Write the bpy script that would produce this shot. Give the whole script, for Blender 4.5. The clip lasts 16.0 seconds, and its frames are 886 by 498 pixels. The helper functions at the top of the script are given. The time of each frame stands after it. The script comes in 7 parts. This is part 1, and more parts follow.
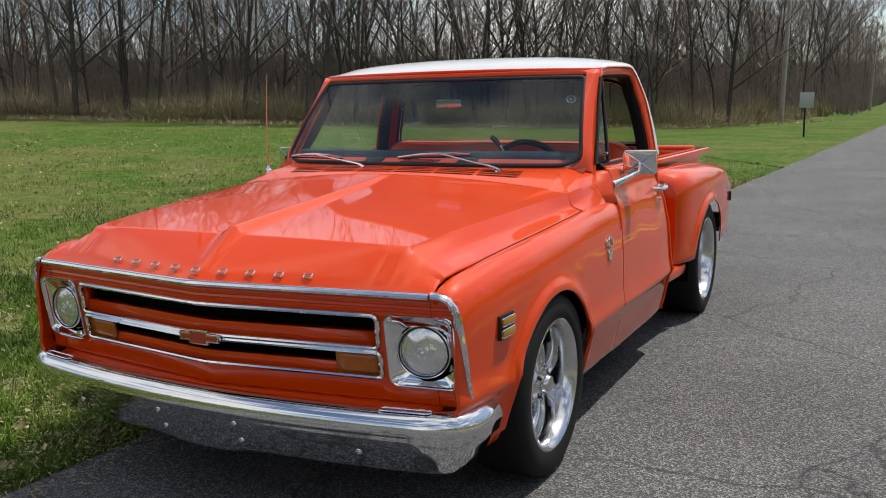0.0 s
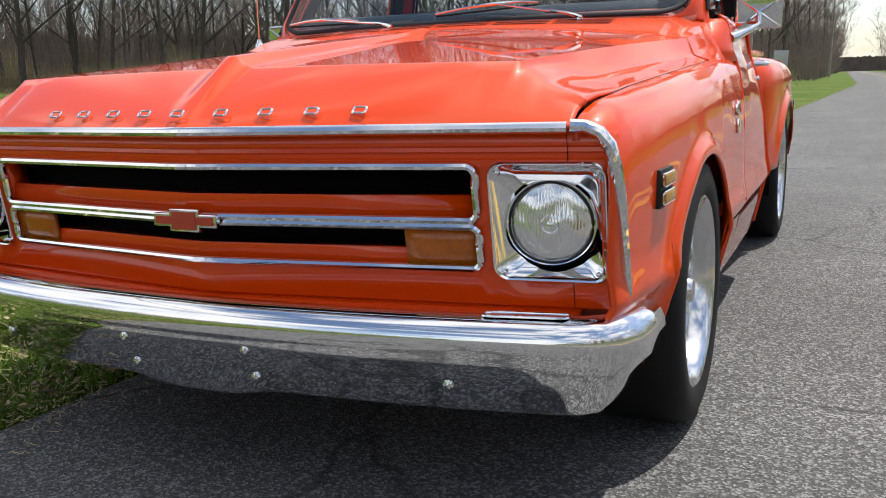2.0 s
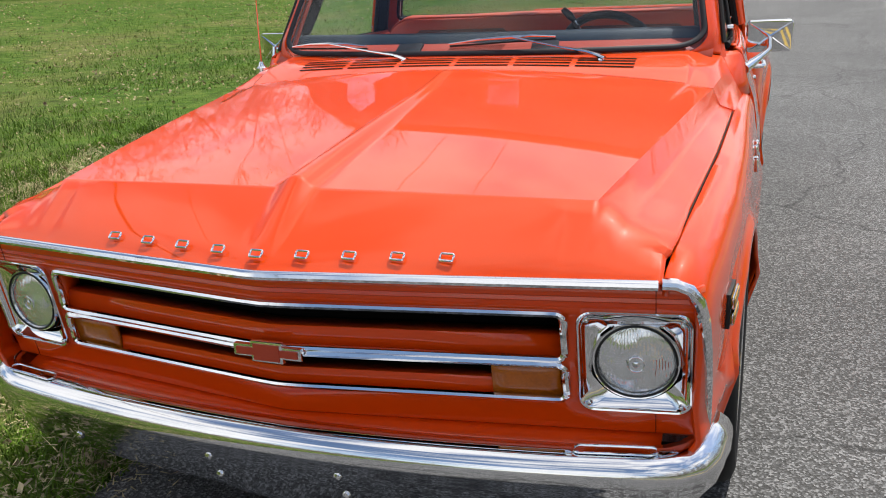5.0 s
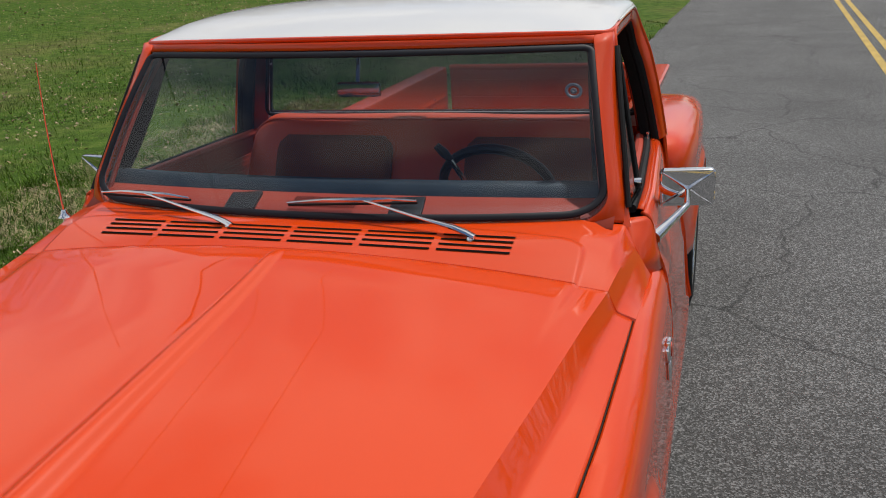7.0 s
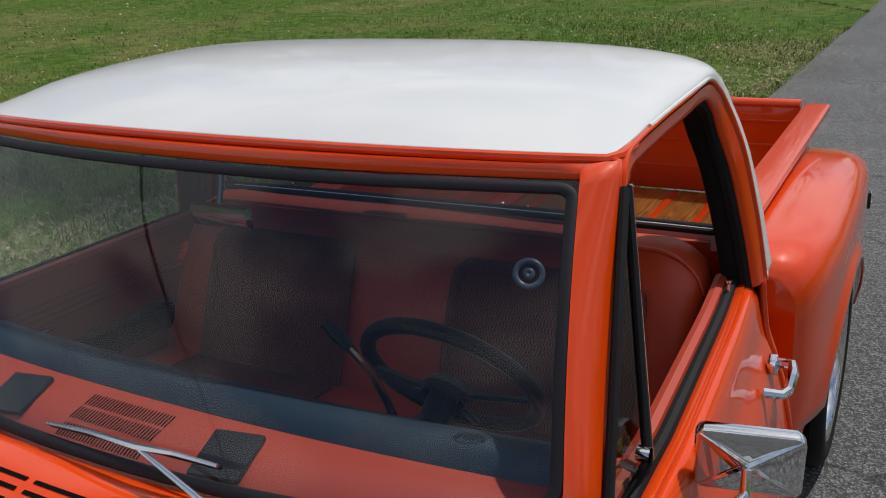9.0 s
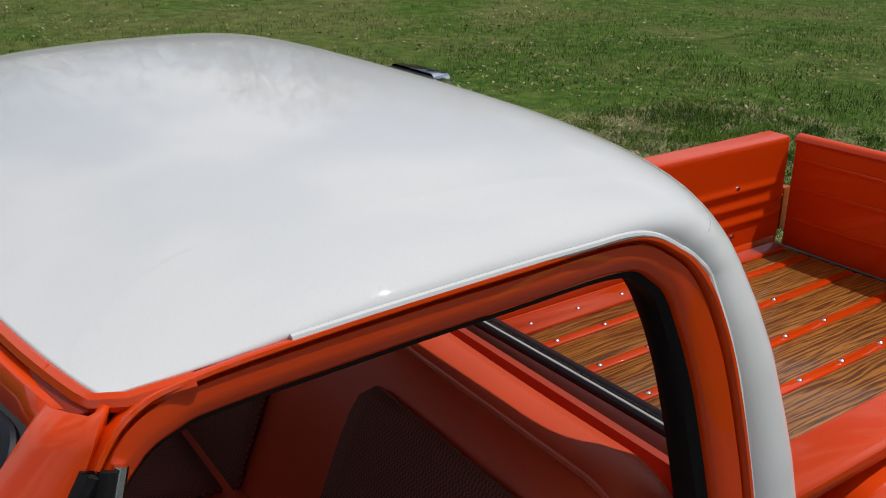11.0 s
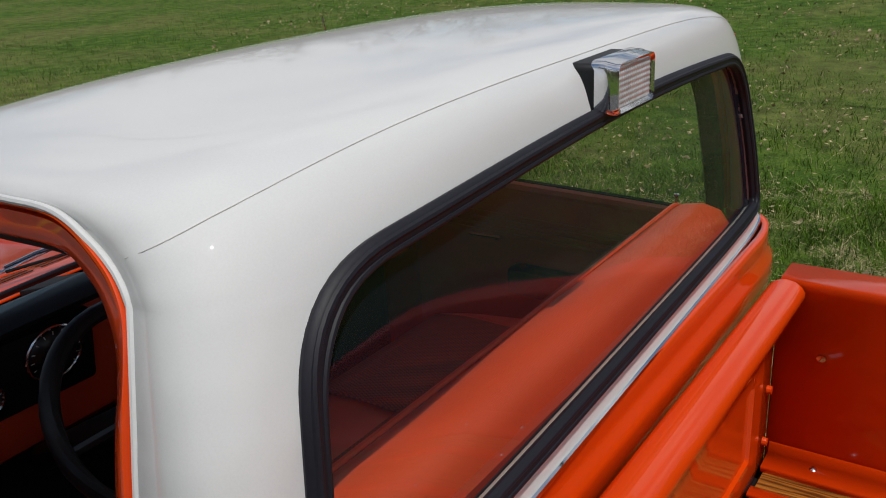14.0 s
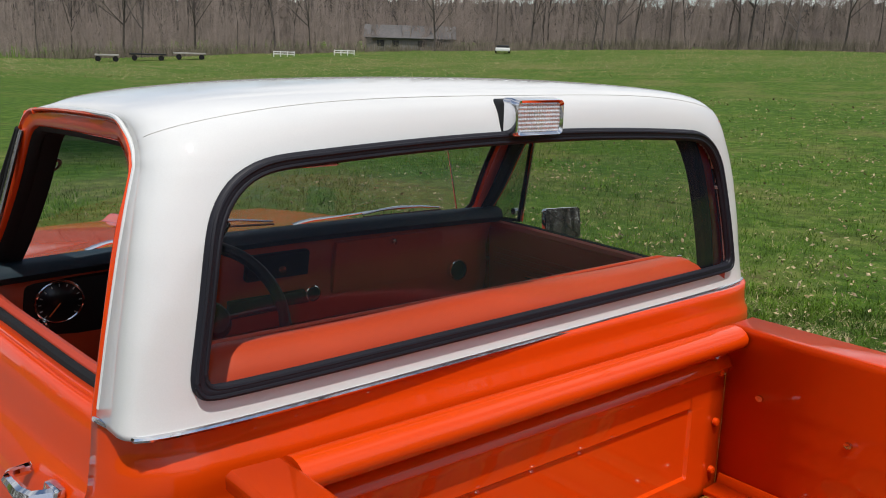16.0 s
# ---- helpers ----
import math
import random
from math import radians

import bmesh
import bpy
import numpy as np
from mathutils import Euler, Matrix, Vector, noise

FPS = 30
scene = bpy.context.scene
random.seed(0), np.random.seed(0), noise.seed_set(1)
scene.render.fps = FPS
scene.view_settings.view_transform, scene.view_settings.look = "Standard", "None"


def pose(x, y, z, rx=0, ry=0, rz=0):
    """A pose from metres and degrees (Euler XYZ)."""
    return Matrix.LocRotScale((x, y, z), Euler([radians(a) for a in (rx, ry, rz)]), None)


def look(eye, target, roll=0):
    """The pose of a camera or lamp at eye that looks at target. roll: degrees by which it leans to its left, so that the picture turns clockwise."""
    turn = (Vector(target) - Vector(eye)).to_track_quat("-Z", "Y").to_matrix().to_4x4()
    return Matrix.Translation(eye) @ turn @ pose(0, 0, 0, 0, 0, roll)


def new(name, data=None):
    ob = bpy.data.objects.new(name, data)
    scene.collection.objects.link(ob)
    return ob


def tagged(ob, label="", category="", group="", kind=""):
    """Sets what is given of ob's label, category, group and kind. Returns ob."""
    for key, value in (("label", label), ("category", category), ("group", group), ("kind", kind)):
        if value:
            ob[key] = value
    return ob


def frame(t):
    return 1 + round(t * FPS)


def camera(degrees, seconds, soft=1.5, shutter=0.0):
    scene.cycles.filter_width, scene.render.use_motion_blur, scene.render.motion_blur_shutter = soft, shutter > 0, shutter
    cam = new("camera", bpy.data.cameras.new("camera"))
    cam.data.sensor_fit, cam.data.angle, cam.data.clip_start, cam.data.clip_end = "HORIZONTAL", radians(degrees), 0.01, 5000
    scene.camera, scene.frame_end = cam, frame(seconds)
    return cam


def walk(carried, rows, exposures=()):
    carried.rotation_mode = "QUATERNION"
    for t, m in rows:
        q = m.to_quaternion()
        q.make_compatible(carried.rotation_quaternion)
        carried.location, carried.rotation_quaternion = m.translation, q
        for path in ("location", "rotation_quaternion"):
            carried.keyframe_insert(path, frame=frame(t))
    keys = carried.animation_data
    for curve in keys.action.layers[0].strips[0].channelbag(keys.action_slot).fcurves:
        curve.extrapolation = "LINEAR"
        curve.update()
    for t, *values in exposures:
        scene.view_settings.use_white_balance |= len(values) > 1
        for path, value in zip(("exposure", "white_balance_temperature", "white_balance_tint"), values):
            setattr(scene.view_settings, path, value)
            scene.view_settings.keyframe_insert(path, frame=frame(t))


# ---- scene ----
cam = camera(52.9, 16.0, soft=1.0)
PATH = [
    (0, (2.1, -2.066, 1.389), (1.193, -0.312, 1.072), -0.9),
    (0.5, (1.844, -1.764, 1.315), (0.941, -0.008, 0.996), -1.0),
    (1, (1.64, -1.496, 1.169), (0.743, 0.25, 0.785), -1.3),
    (1.5, (1.467, -1.355, 1.015), (0.574, 0.389, 0.615), -1.7),
    (2, (1.335, -1.356, 0.909), (0.508, 0.427, 0.539), -1.7),
    (2.5, (1.224, -1.384, 0.905), (0.428, 0.419, 0.563), -1.3),
    (3, (1.119, -1.428, 0.915), (0.348, 0.390, 0.597), -1.4),
    (5.5, (1.04, -1.375, 1.6), (0.395, 0.397, 0.935), -3.1),
    (6, (1.109, -1.145, 1.711), (0.499, 0.639, 1.045), -2.8),
    (6.5, (1.096, -0.84, 1.783), (0.496, 0.95, 1.123), -2.9),
    (7, (1.113, -0.504, 1.832), (0.515, 1.288, 1.173), -3.3),
    (7.5, (1.166, -0.138, 1.859), (0.527, 1.635, 1.19), -3.0),
    (8, (1.159, 0.234, 1.875), (0.48, 1.987, 1.19), -3.3),
    (8.5, (1.156, 0.556, 1.902), (0.375, 2.26, 1.204), -4.6),
    (9, (1.207, 0.864, 1.907), (0.256, 2.482, 1.216), -3.9),
    (9.5, (1.238, 1.161, 1.891), (0.126, 2.710, 1.288), -4.4),
    (10, (1.268, 1.460, 1.898), (0.107, 2.958, 1.259), -3.3),
    (10.2, (1.290, 1.568, 1.895), (0.086, 3.021, 1.234), -2.2),
    (12.3, (1.492, 2.738, 1.919), (-0.345, 2.714, 1.127), -4.2),
    (12.5, (1.471, 2.836, 1.911), (-0.356, 2.682, 1.112), -5.2),
    (13, (1.358, 3.033, 1.873), (-0.432, 2.659, 1.061), -4.6),
    (13.5, (1.28, 3.19, 1.85), (-0.419, 2.53, 1.027), -3.4),
    (14, (1.229, 3.426, 1.815), (-0.307, 2.353, 1.115), -2.9),
    (14.5, (1.235, 3.603, 1.77), (-0.264, 2.403, 1.212), -1.9),
    (15, (1.305, 3.778, 1.747), (-0.137, 2.518, 1.17), -0.5),
    (15.5, (1.343, 3.962, 1.729), (-0.01, 2.588, 1.2), 0.8),
    (16, (1.332, 4.213, 1.7), (0.08, 2.714, 1.271), 1.7),
]
EXPOSURES = [(0.0, 0.32, 6500, 10), (1.2, 0.52, 6500, 10), (2.2, 0.85, 6500, 10), (3.2, 0.9, 6500, 10), (5.4, 0.58, 6500, 10), (6.0, 0.23, 6500, 10), (6.6, -0.08, 6500, 10), (7.5, 0.0, 6500, 10), (9.2, -0.11, 6300, 10), (10.2, -0.24, 6300, 10), (12.4, -0.29, 6300, 10), (13.4, -0.36, 6350, 10), (14.0, -0.37, 6350, 10), (14.7, -0.03, 6350, 10), (16.0, 0.09, 6350, 10)]
walk(cam, [(t, look(e, g, r)) for t, e, g, r in PATH], EXPOSURES)

# ---- world and sun ----
SUN = Vector((0.26, 0.42, 1.0)).normalized()
world = bpy.data.worlds.new("world")
scene.world = world
world.use_nodes = True
wn, wl = world.node_tree.nodes, world.node_tree.links
sky = wn.new("ShaderNodeTexSky")
sky.sky_type, sky.sun_disc = "NISHITA", False
sky.sun_elevation = math.asin(SUN.z)
sky.sun_rotation = math.atan2(SUN.x, SUN.y)
sky.air_density, sky.dust_density, sky.ozone_density = 1.0, 1.0, 1.0
# fair-weather clouds, broken and even over the whole sky
cloud_co, cloud_map, cloud_noise, cloud_ramp, cloud_mix = (wn.new("ShaderNode" + k) for k in ("TexCoord", "Mapping", "TexNoise", "MapRange", "Mix"))
cloud_map.inputs["Scale"].default_value = (1.0, 1.0, 2.6)
cloud_noise.inputs["Scale"].default_value, cloud_noise.inputs["Detail"].default_value, cloud_noise.inputs["Roughness"].default_value = 2.3, 7.0, 0.56
cloud_ramp.interpolation_type = "SMOOTHSTEP"
cloud_ramp.inputs[1].default_value, cloud_ramp.inputs[2].default_value, cloud_ramp.inputs[4].default_value = 0.40, 0.62, 0.85
cloud_mix.data_type = "RGBA"
cloud_mix.inputs[7].default_value = (8.7, 8.5, 8.3, 1)
wl.new(cloud_co.outputs["Generated"], cloud_map.inputs[0])
wl.new(cloud_map.outputs[0], cloud_noise.inputs["Vector"])
wl.new(cloud_noise.outputs[0], cloud_ramp.inputs[0])
wl.new(cloud_ramp.outputs[0], cloud_mix.inputs[0])
wl.new(sky.outputs[0], cloud_mix.inputs[6])
wl.new(cloud_mix.outputs[2], wn["Background"].inputs[0])
wn["Background"].inputs[1].default_value = 0.095
sun = new("sun", bpy.data.lights.new("sun", "SUN"))
sun.data.energy, sun.data.angle, sun.data.color = 3.4, radians(0.55), (1.0, 0.955, 0.89)
sun.matrix_world = look(SUN * 50, (0, 0, 0))


# ---- materials ----
def material(name, colour=(0.5, 0.5, 0.5), rough=0.5, metal=0.0, coat=0.0, vary=0.12, scale=3.0, fine=60.0, bump=0.0, second=None, ior=1.5, spec=0.5, rough_vary=0.0, island=0.0, objects=0.0):
    """A surface with two scales of colour variation and a fine relief."""
    m = bpy.data.materials.new(name)
    m.use_nodes = True
    nodes, links = m.node_tree.nodes, m.node_tree.links
    b = nodes["Principled BSDF"]
    b.inputs["Roughness"].default_value, b.inputs["Metallic"].default_value = rough, metal
    b.inputs["IOR"].default_value, b.inputs["Specular IOR Level"].default_value = ior, spec
    b.inputs["Coat Weight"].default_value, b.inputs["Coat Roughness"].default_value, b.inputs["Coat IOR"].default_value = coat, 0.02, 1.5
    co = nodes.new("ShaderNodeTexCoord")
    big, small = nodes.new("ShaderNodeTexNoise"), nodes.new("ShaderNodeTexNoise")
    big.inputs["Scale"].default_value, small.inputs["Scale"].default_value = scale, fine
    big.inputs["Detail"].default_value = small.inputs["Detail"].default_value = 5
    for n in (big, small):
        links.new(co.outputs["Object"], n.inputs["Vector"])
    mix = nodes.new("ShaderNodeMix")
    mix.data_type = "RGBA"
    dark = second or tuple(c * (1 - 2 * vary) for c in colour)
    mix.inputs[6].default_value, mix.inputs[7].default_value = (*dark, 1), (*colour, 1)
    add = nodes.new("ShaderNodeMath")
    add.operation = "ADD"
    links.new(big.outputs[0], add.inputs[0])
    links.new(small.outputs[0], add.inputs[1])
    rng = nodes.new("ShaderNodeMapRange")
    rng.inputs[1].default_value, rng.inputs[2].default_value = 0.75, 1.2
    links.new(add.outputs[0], rng.inputs[0])
    links.new(rng.outputs[0], mix.inputs[0])
    out = mix.outputs[2]
    if island or objects:
        hsv = nodes.new("ShaderNodeHueSaturation")
        src = nodes.new("ShaderNodeNewGeometry") if island else nodes.new("ShaderNodeObjectInfo")
        amount = island or objects
        r2 = nodes.new("ShaderNodeMapRange")
        r2.inputs[3].default_value, r2.inputs[4].default_value = 1 - amount, 1 + amount
        links.new(src.outputs["Random Per Island" if island else "Random"], r2.inputs[0])
        links.new(r2.outputs[0], hsv.inputs["Value"])
        links.new(out, hsv.inputs["Color"])
        out = hsv.outputs[0]
    links.new(out, b.inputs["Base Color"])
    if rough_vary:
        r3 = nodes.new("ShaderNodeMapRange")
        r3.inputs[1].default_value, r3.inputs[2].default_value = 0.3, 0.7
        r3.inputs[3].default_value, r3.inputs[4].default_value = max(0.02, rough - rough_vary), rough + rough_vary
        links.new(big.outputs[0], r3.inputs[0])
        links.new(r3.outputs[0], b.inputs["Roughness"])
    if bump:
        bp = nodes.new("ShaderNodeBump")
        bp.inputs["Strength"].default_value, bp.inputs["Distance"].default_value = 0.6, bump
        links.new(small.outputs[0], bp.inputs["Height"])
        links.new(bp.outputs[0], b.inputs["Normal"])
    return m


def glass(name, tint=(1, 1, 1), film=0.0, band=None):
    """A thin pane: clear with a tint, glossy by the angle. band: heights between which a darker blue shade comes in."""
    m = bpy.data.materials.new(name)
    m.use_nodes = True
    nodes, links = m.node_tree.nodes, m.node_tree.links
    nodes.remove(nodes["Principled BSDF"])
    t, g, mx, lw, po, fr = (nodes.new("ShaderNode" + k) for k in ("BsdfTransparent", "BsdfGlossy", "MixShader", "LayerWeight", "Math", "MapRange"))
    lw.inputs[0].default_value = 0.5
    po.operation, po.inputs[1].default_value = "POWER", 4.0
    links.new(lw.outputs["Facing"], po.inputs[0])
    links.new(po.outputs[0], fr.inputs[0])
    fr.inputs[3].default_value, fr.inputs[4].default_value = 0.045, 0.70
    t.inputs[0].default_value = (*tint, 1)
    g.inputs["Roughness"].default_value = 0.005
    links.new(fr.outputs[0], mx.inputs[0])
    links.new(t.outputs[0], mx.inputs[1])
    links.new(g.outputs[0], mx.inputs[2])
    # bluish diffuse veil: the sky's haze and reflection put into the pane's colour
    haze, veil = nodes.new("ShaderNodeBsdfDiffuse"), nodes.new("ShaderNodeMixShader")
    haze.inputs[0].default_value, veil.inputs[0].default_value = (0.34, 0.45, 0.74, 1), film
    links.new(mx.outputs[0], veil.inputs[1])
    links.new(haze.outputs[0], veil.inputs[2])
    links.new(veil.outputs[0], nodes["Material Output"].inputs[0])
    if band:
        co, sep, rng, mix = (nodes.new("ShaderNode" + k) for k in ("TexCoord", "SeparateXYZ", "MapRange", "Mix"))
        mix.data_type = "RGBA"
        links.new(co.outputs["Object"], sep.inputs[0])
        links.new(sep.outputs[2], rng.inputs[0])
        rng.inputs[1].default_value, rng.inputs[2].default_value = band
        rng.interpolation_type = "SMOOTHSTEP"
        mix.inputs[6].default_value, mix.inputs[7].default_value = (*tint, 1), (tint[0] * 0.22, tint[1] * 0.28, tint[2] * 0.36, 1)
        links.new(rng.outputs[0], mix.inputs[0])
        links.new(mix.outputs[2], t.inputs[0])
    return m


ORANGE = material("orange_paint", (0.68, 0.054, 0.0008), 0.42, 0.0, 1.0, vary=0.02, scale=1.2, fine=900, spec=0.08)
WHITE = material("white_paint", (0.655, 0.66, 0.65), 0.55, 0.0, 0.9, vary=0.025, scale=2.0, fine=500, spec=0.1)
CHROME = material("chrome", (0.82, 0.83, 0.85), 0.05, 1.0, vary=0.04, scale=8, fine=300, rough_vary=0.03)
STEEL = material("polished_alloy", (0.72, 0.73, 0.75), 0.16, 1.0, vary=0.06, scale=10, fine=200, rough_vary=0.05)
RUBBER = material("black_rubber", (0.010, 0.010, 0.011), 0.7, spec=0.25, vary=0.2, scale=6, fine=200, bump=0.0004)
GASKET = material("blue_black_gasket", (0.011, 0.011, 0.017), 0.55, spec=0.3, vary=0.15, scale=6, fine=240, bump=0.0003)
# near-black that puts unlit depth into the colour of gaps and openings
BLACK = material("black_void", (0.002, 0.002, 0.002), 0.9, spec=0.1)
DARK = material("black_plastic", (0.010, 0.011, 0.012), 0.5, spec=0.35, vary=0.2, scale=10, fine=300, bump=0.0003)
PAD = material("dark_blue_pad", (0.013, 0.029, 0.041), 0.5, vary=0.15, scale=8, fine=400, bump=0.0004)
VINYL = material("orange_vinyl", (0.66, 0.075, 0.022), 0.42, vary=0.06, scale=5, fine=350, bump=0.0006)
TRIMRED = material("interior_red", (0.42, 0.045, 0.018), 0.5, vary=0.06, scale=4, fine=300, bump=0.0003)
GOLDLENS = material("gold_amber_lens", (0.40, 0.20, 0.016), 0.25, vary=0.12, scale=20, fine=150, bump=0.001, coat=0.3)
AMBER = material("amber_lens", (0.42, 0.10, 0.002), 0.25, vary=0.12, scale=20, fine=150, bump=0.001, coat=0.3)
CLEARLENS = material("clear_ribbed_lens", (0.78, 0.79, 0.80), 0.12, 0.55, vary=0.12, scale=18, fine=90, coat=0.8)
DIAL = material("dial_face", (0.01, 0.01, 0.012), 0.3, vary=0.1)
DASHRED = material("dash_enamel", (0.40, 0.045, 0.018), 0.55, vary=0.05, scale=4, fine=300)
NEEDLE = material("dial_needle", (0.8, 0.14, 0.03), 0.5, vary=0.05)
PALE = material("pale_marks", (0.6, 0.6, 0.58), 0.5, vary=0.05)
CARPET = material("black_carpet", (0.006, 0.006, 0.007), 0.95, vary=0.3, fine=300, bump=0.002)
STICKER = material("frosted_sticker", (0.15, 0.16, 0.18), 0.35, vary=0.2, scale=60, fine=200)
BARK = material("tree_bark", (0.105, 0.088, 0.077), 0.9, vary=0.28, scale=0.6, fine=14, bump=0.02, objects=0.35)
TWIG = material("bare_twigs", (0.285, 0.228, 0.198), 0.9, vary=0.25, scale=0.4, fine=6, objects=0.3)
BRUSH = material("dry_brush", (0.35, 0.275, 0.18), 0.9, second=(0.20, 0.20, 0.085), scale=0.10, fine=3, island=0.4)
SCRUB = material("grey_scrub", (0.16, 0.125, 0.105), 0.9, second=(0.11, 0.10, 0.06), scale=0.12, fine=3, island=0.35)
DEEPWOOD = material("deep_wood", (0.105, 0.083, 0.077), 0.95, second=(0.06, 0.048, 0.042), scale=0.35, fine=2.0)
POLE = material("weathered_pole", (0.36, 0.34, 0.31), 0.85, vary=0.15, fine=20, bump=0.01)
SIGNBACK = material("bare_aluminium", (0.42, 0.43, 0.43), 0.5, 0.6, vary=0.08)
SHINGLE = material("grey_shingle", (0.12, 0.113, 0.11), 0.9, vary=0.15, scale=2, fine=12)
SIDING = material("grey_siding", (0.20, 0.185, 0.17), 0.8, vary=0.08, scale=2, fine=10)
PAINTWHITE = material("chalky_white", (0.72, 0.72, 0.70), 0.7, vary=0.06, scale=2, fine=12)
CONIFER = material("conifer_needles", (0.035, 0.06, 0.03), 0.9, vary=0.3, scale=1, fine=8, island=0.3)
YELLOW = material("road_line_yellow", (0.52, 0.36, 0.08), 0.8, vary=0.2, scale=3, fine=50)
WS = glass("windshield_glass", (0.75, 0.83, 0.92), film=0.006, band=(1.36, 1.46))
TINT = glass("rear_glass", (0.76, 0.79, 0.72), film=0.012)
VENT = glass("vent_glass", (0.50, 0.54, 0.52))


def fabric(name):
    """Black and red woven seat cloth in a fine check."""
    m = material(name, (0.05, 0.016, 0.012), 0.85, vary=0.2, scale=6, fine=500, bump=0.0008)
    nodes, links = m.node_tree.nodes, m.node_tree.links
    co, ch = nodes.new("ShaderNodeTexCoord"), nodes.new("ShaderNodeTexChecker")
    mp = nodes.new("ShaderNodeMapping")
    mp.inputs["Scale"].default_value = (1.0, 0.5, 0.5)
    ch.inputs["Scale"].default_value = 240
    ch.inputs[1].default_value, ch.inputs[2].default_value = (0.085, 0.034, 0.024, 1), (0.24, 0.064, 0.030, 1)
    links.new(co.outputs["Object"], mp.inputs[0])
    links.new(mp.outputs[0], ch.inputs[0])
    links.new(ch.outputs[0], nodes["Principled BSDF"].inputs["Base Color"])
    return m


CLOTH = fabric("woven_seat_cloth")


def wood(name):
    """Varnished oak boards, grain along y, each board of its own tone."""
    m = bpy.data.materials.new(name)
    m.use_nodes = True
    nodes, links = m.node_tree.nodes, m.node_tree.links
    b = nodes["Principled BSDF"]
    b.inputs["Roughness"].default_value, b.inputs["Coat Weight"].default_value, b.inputs["Coat Roughness"].default_value = 0.4, 0.6, 0.08
    co, mp, oi, ad = (nodes.new("ShaderNode" + k) for k in ("TexCoord", "Mapping", "ObjectInfo", "VectorMath"))
    mp.inputs["Scale"].default_value = (15.0, 1.1, 15.0)
    sc = nodes.new("ShaderNodeVectorMath")
    sc.operation = "SCALE"
    sc.inputs[0].default_value = (7.3, 3.1, 1.7)
    links.new(oi.outputs["Random"], sc.inputs["Scale"])
    links.new(co.outputs["Object"], ad.inputs[0])
    links.new(sc.outputs[0], ad.inputs[1])
    links.new(ad.outputs[0], mp.inputs[0])
    wv, nz, rp = (nodes.new("ShaderNode" + k) for k in ("TexWave", "TexNoise", "ValToRGB"))
    wv.wave_type, wv.bands_direction = "BANDS", "X"
    wv.inputs["Scale"].default_value, wv.inputs["Distortion"].default_value, wv.inputs["Detail"].default_value = 1.3, 17.0, 4.0
    wv.inputs["Detail Scale"].default_value = 1.4
    nz.inputs["Scale"].default_value, nz.inputs["Detail"].default_value = 5.0, 6.0
    links.new(mp.outputs[0], wv.inputs[0])
    links.new(mp.outputs[0], nz.inputs[0])
    mx = nodes.new("ShaderNodeMath")
    mx.operation = "MULTIPLY"
    links.new(wv.outputs["Fac"], mx.inputs[0])
    links.new(nz.outputs[0], mx.inputs[1])
    links.new(mx.outputs[0], rp.inputs[0])
    rp.color_ramp.elements[0].position, rp.color_ramp.elements[0].color = 0.0, (0.085, 0.028, 0.004, 1)
    rp.color_ramp.elements[1].position, rp.color_ramp.elements[1].color = 0.52, (0.37, 0.150, 0.020, 1)
    links.new(rp.outputs[0], b.inputs["Base Color"])
    return m


OAK = wood("varnished_oak")


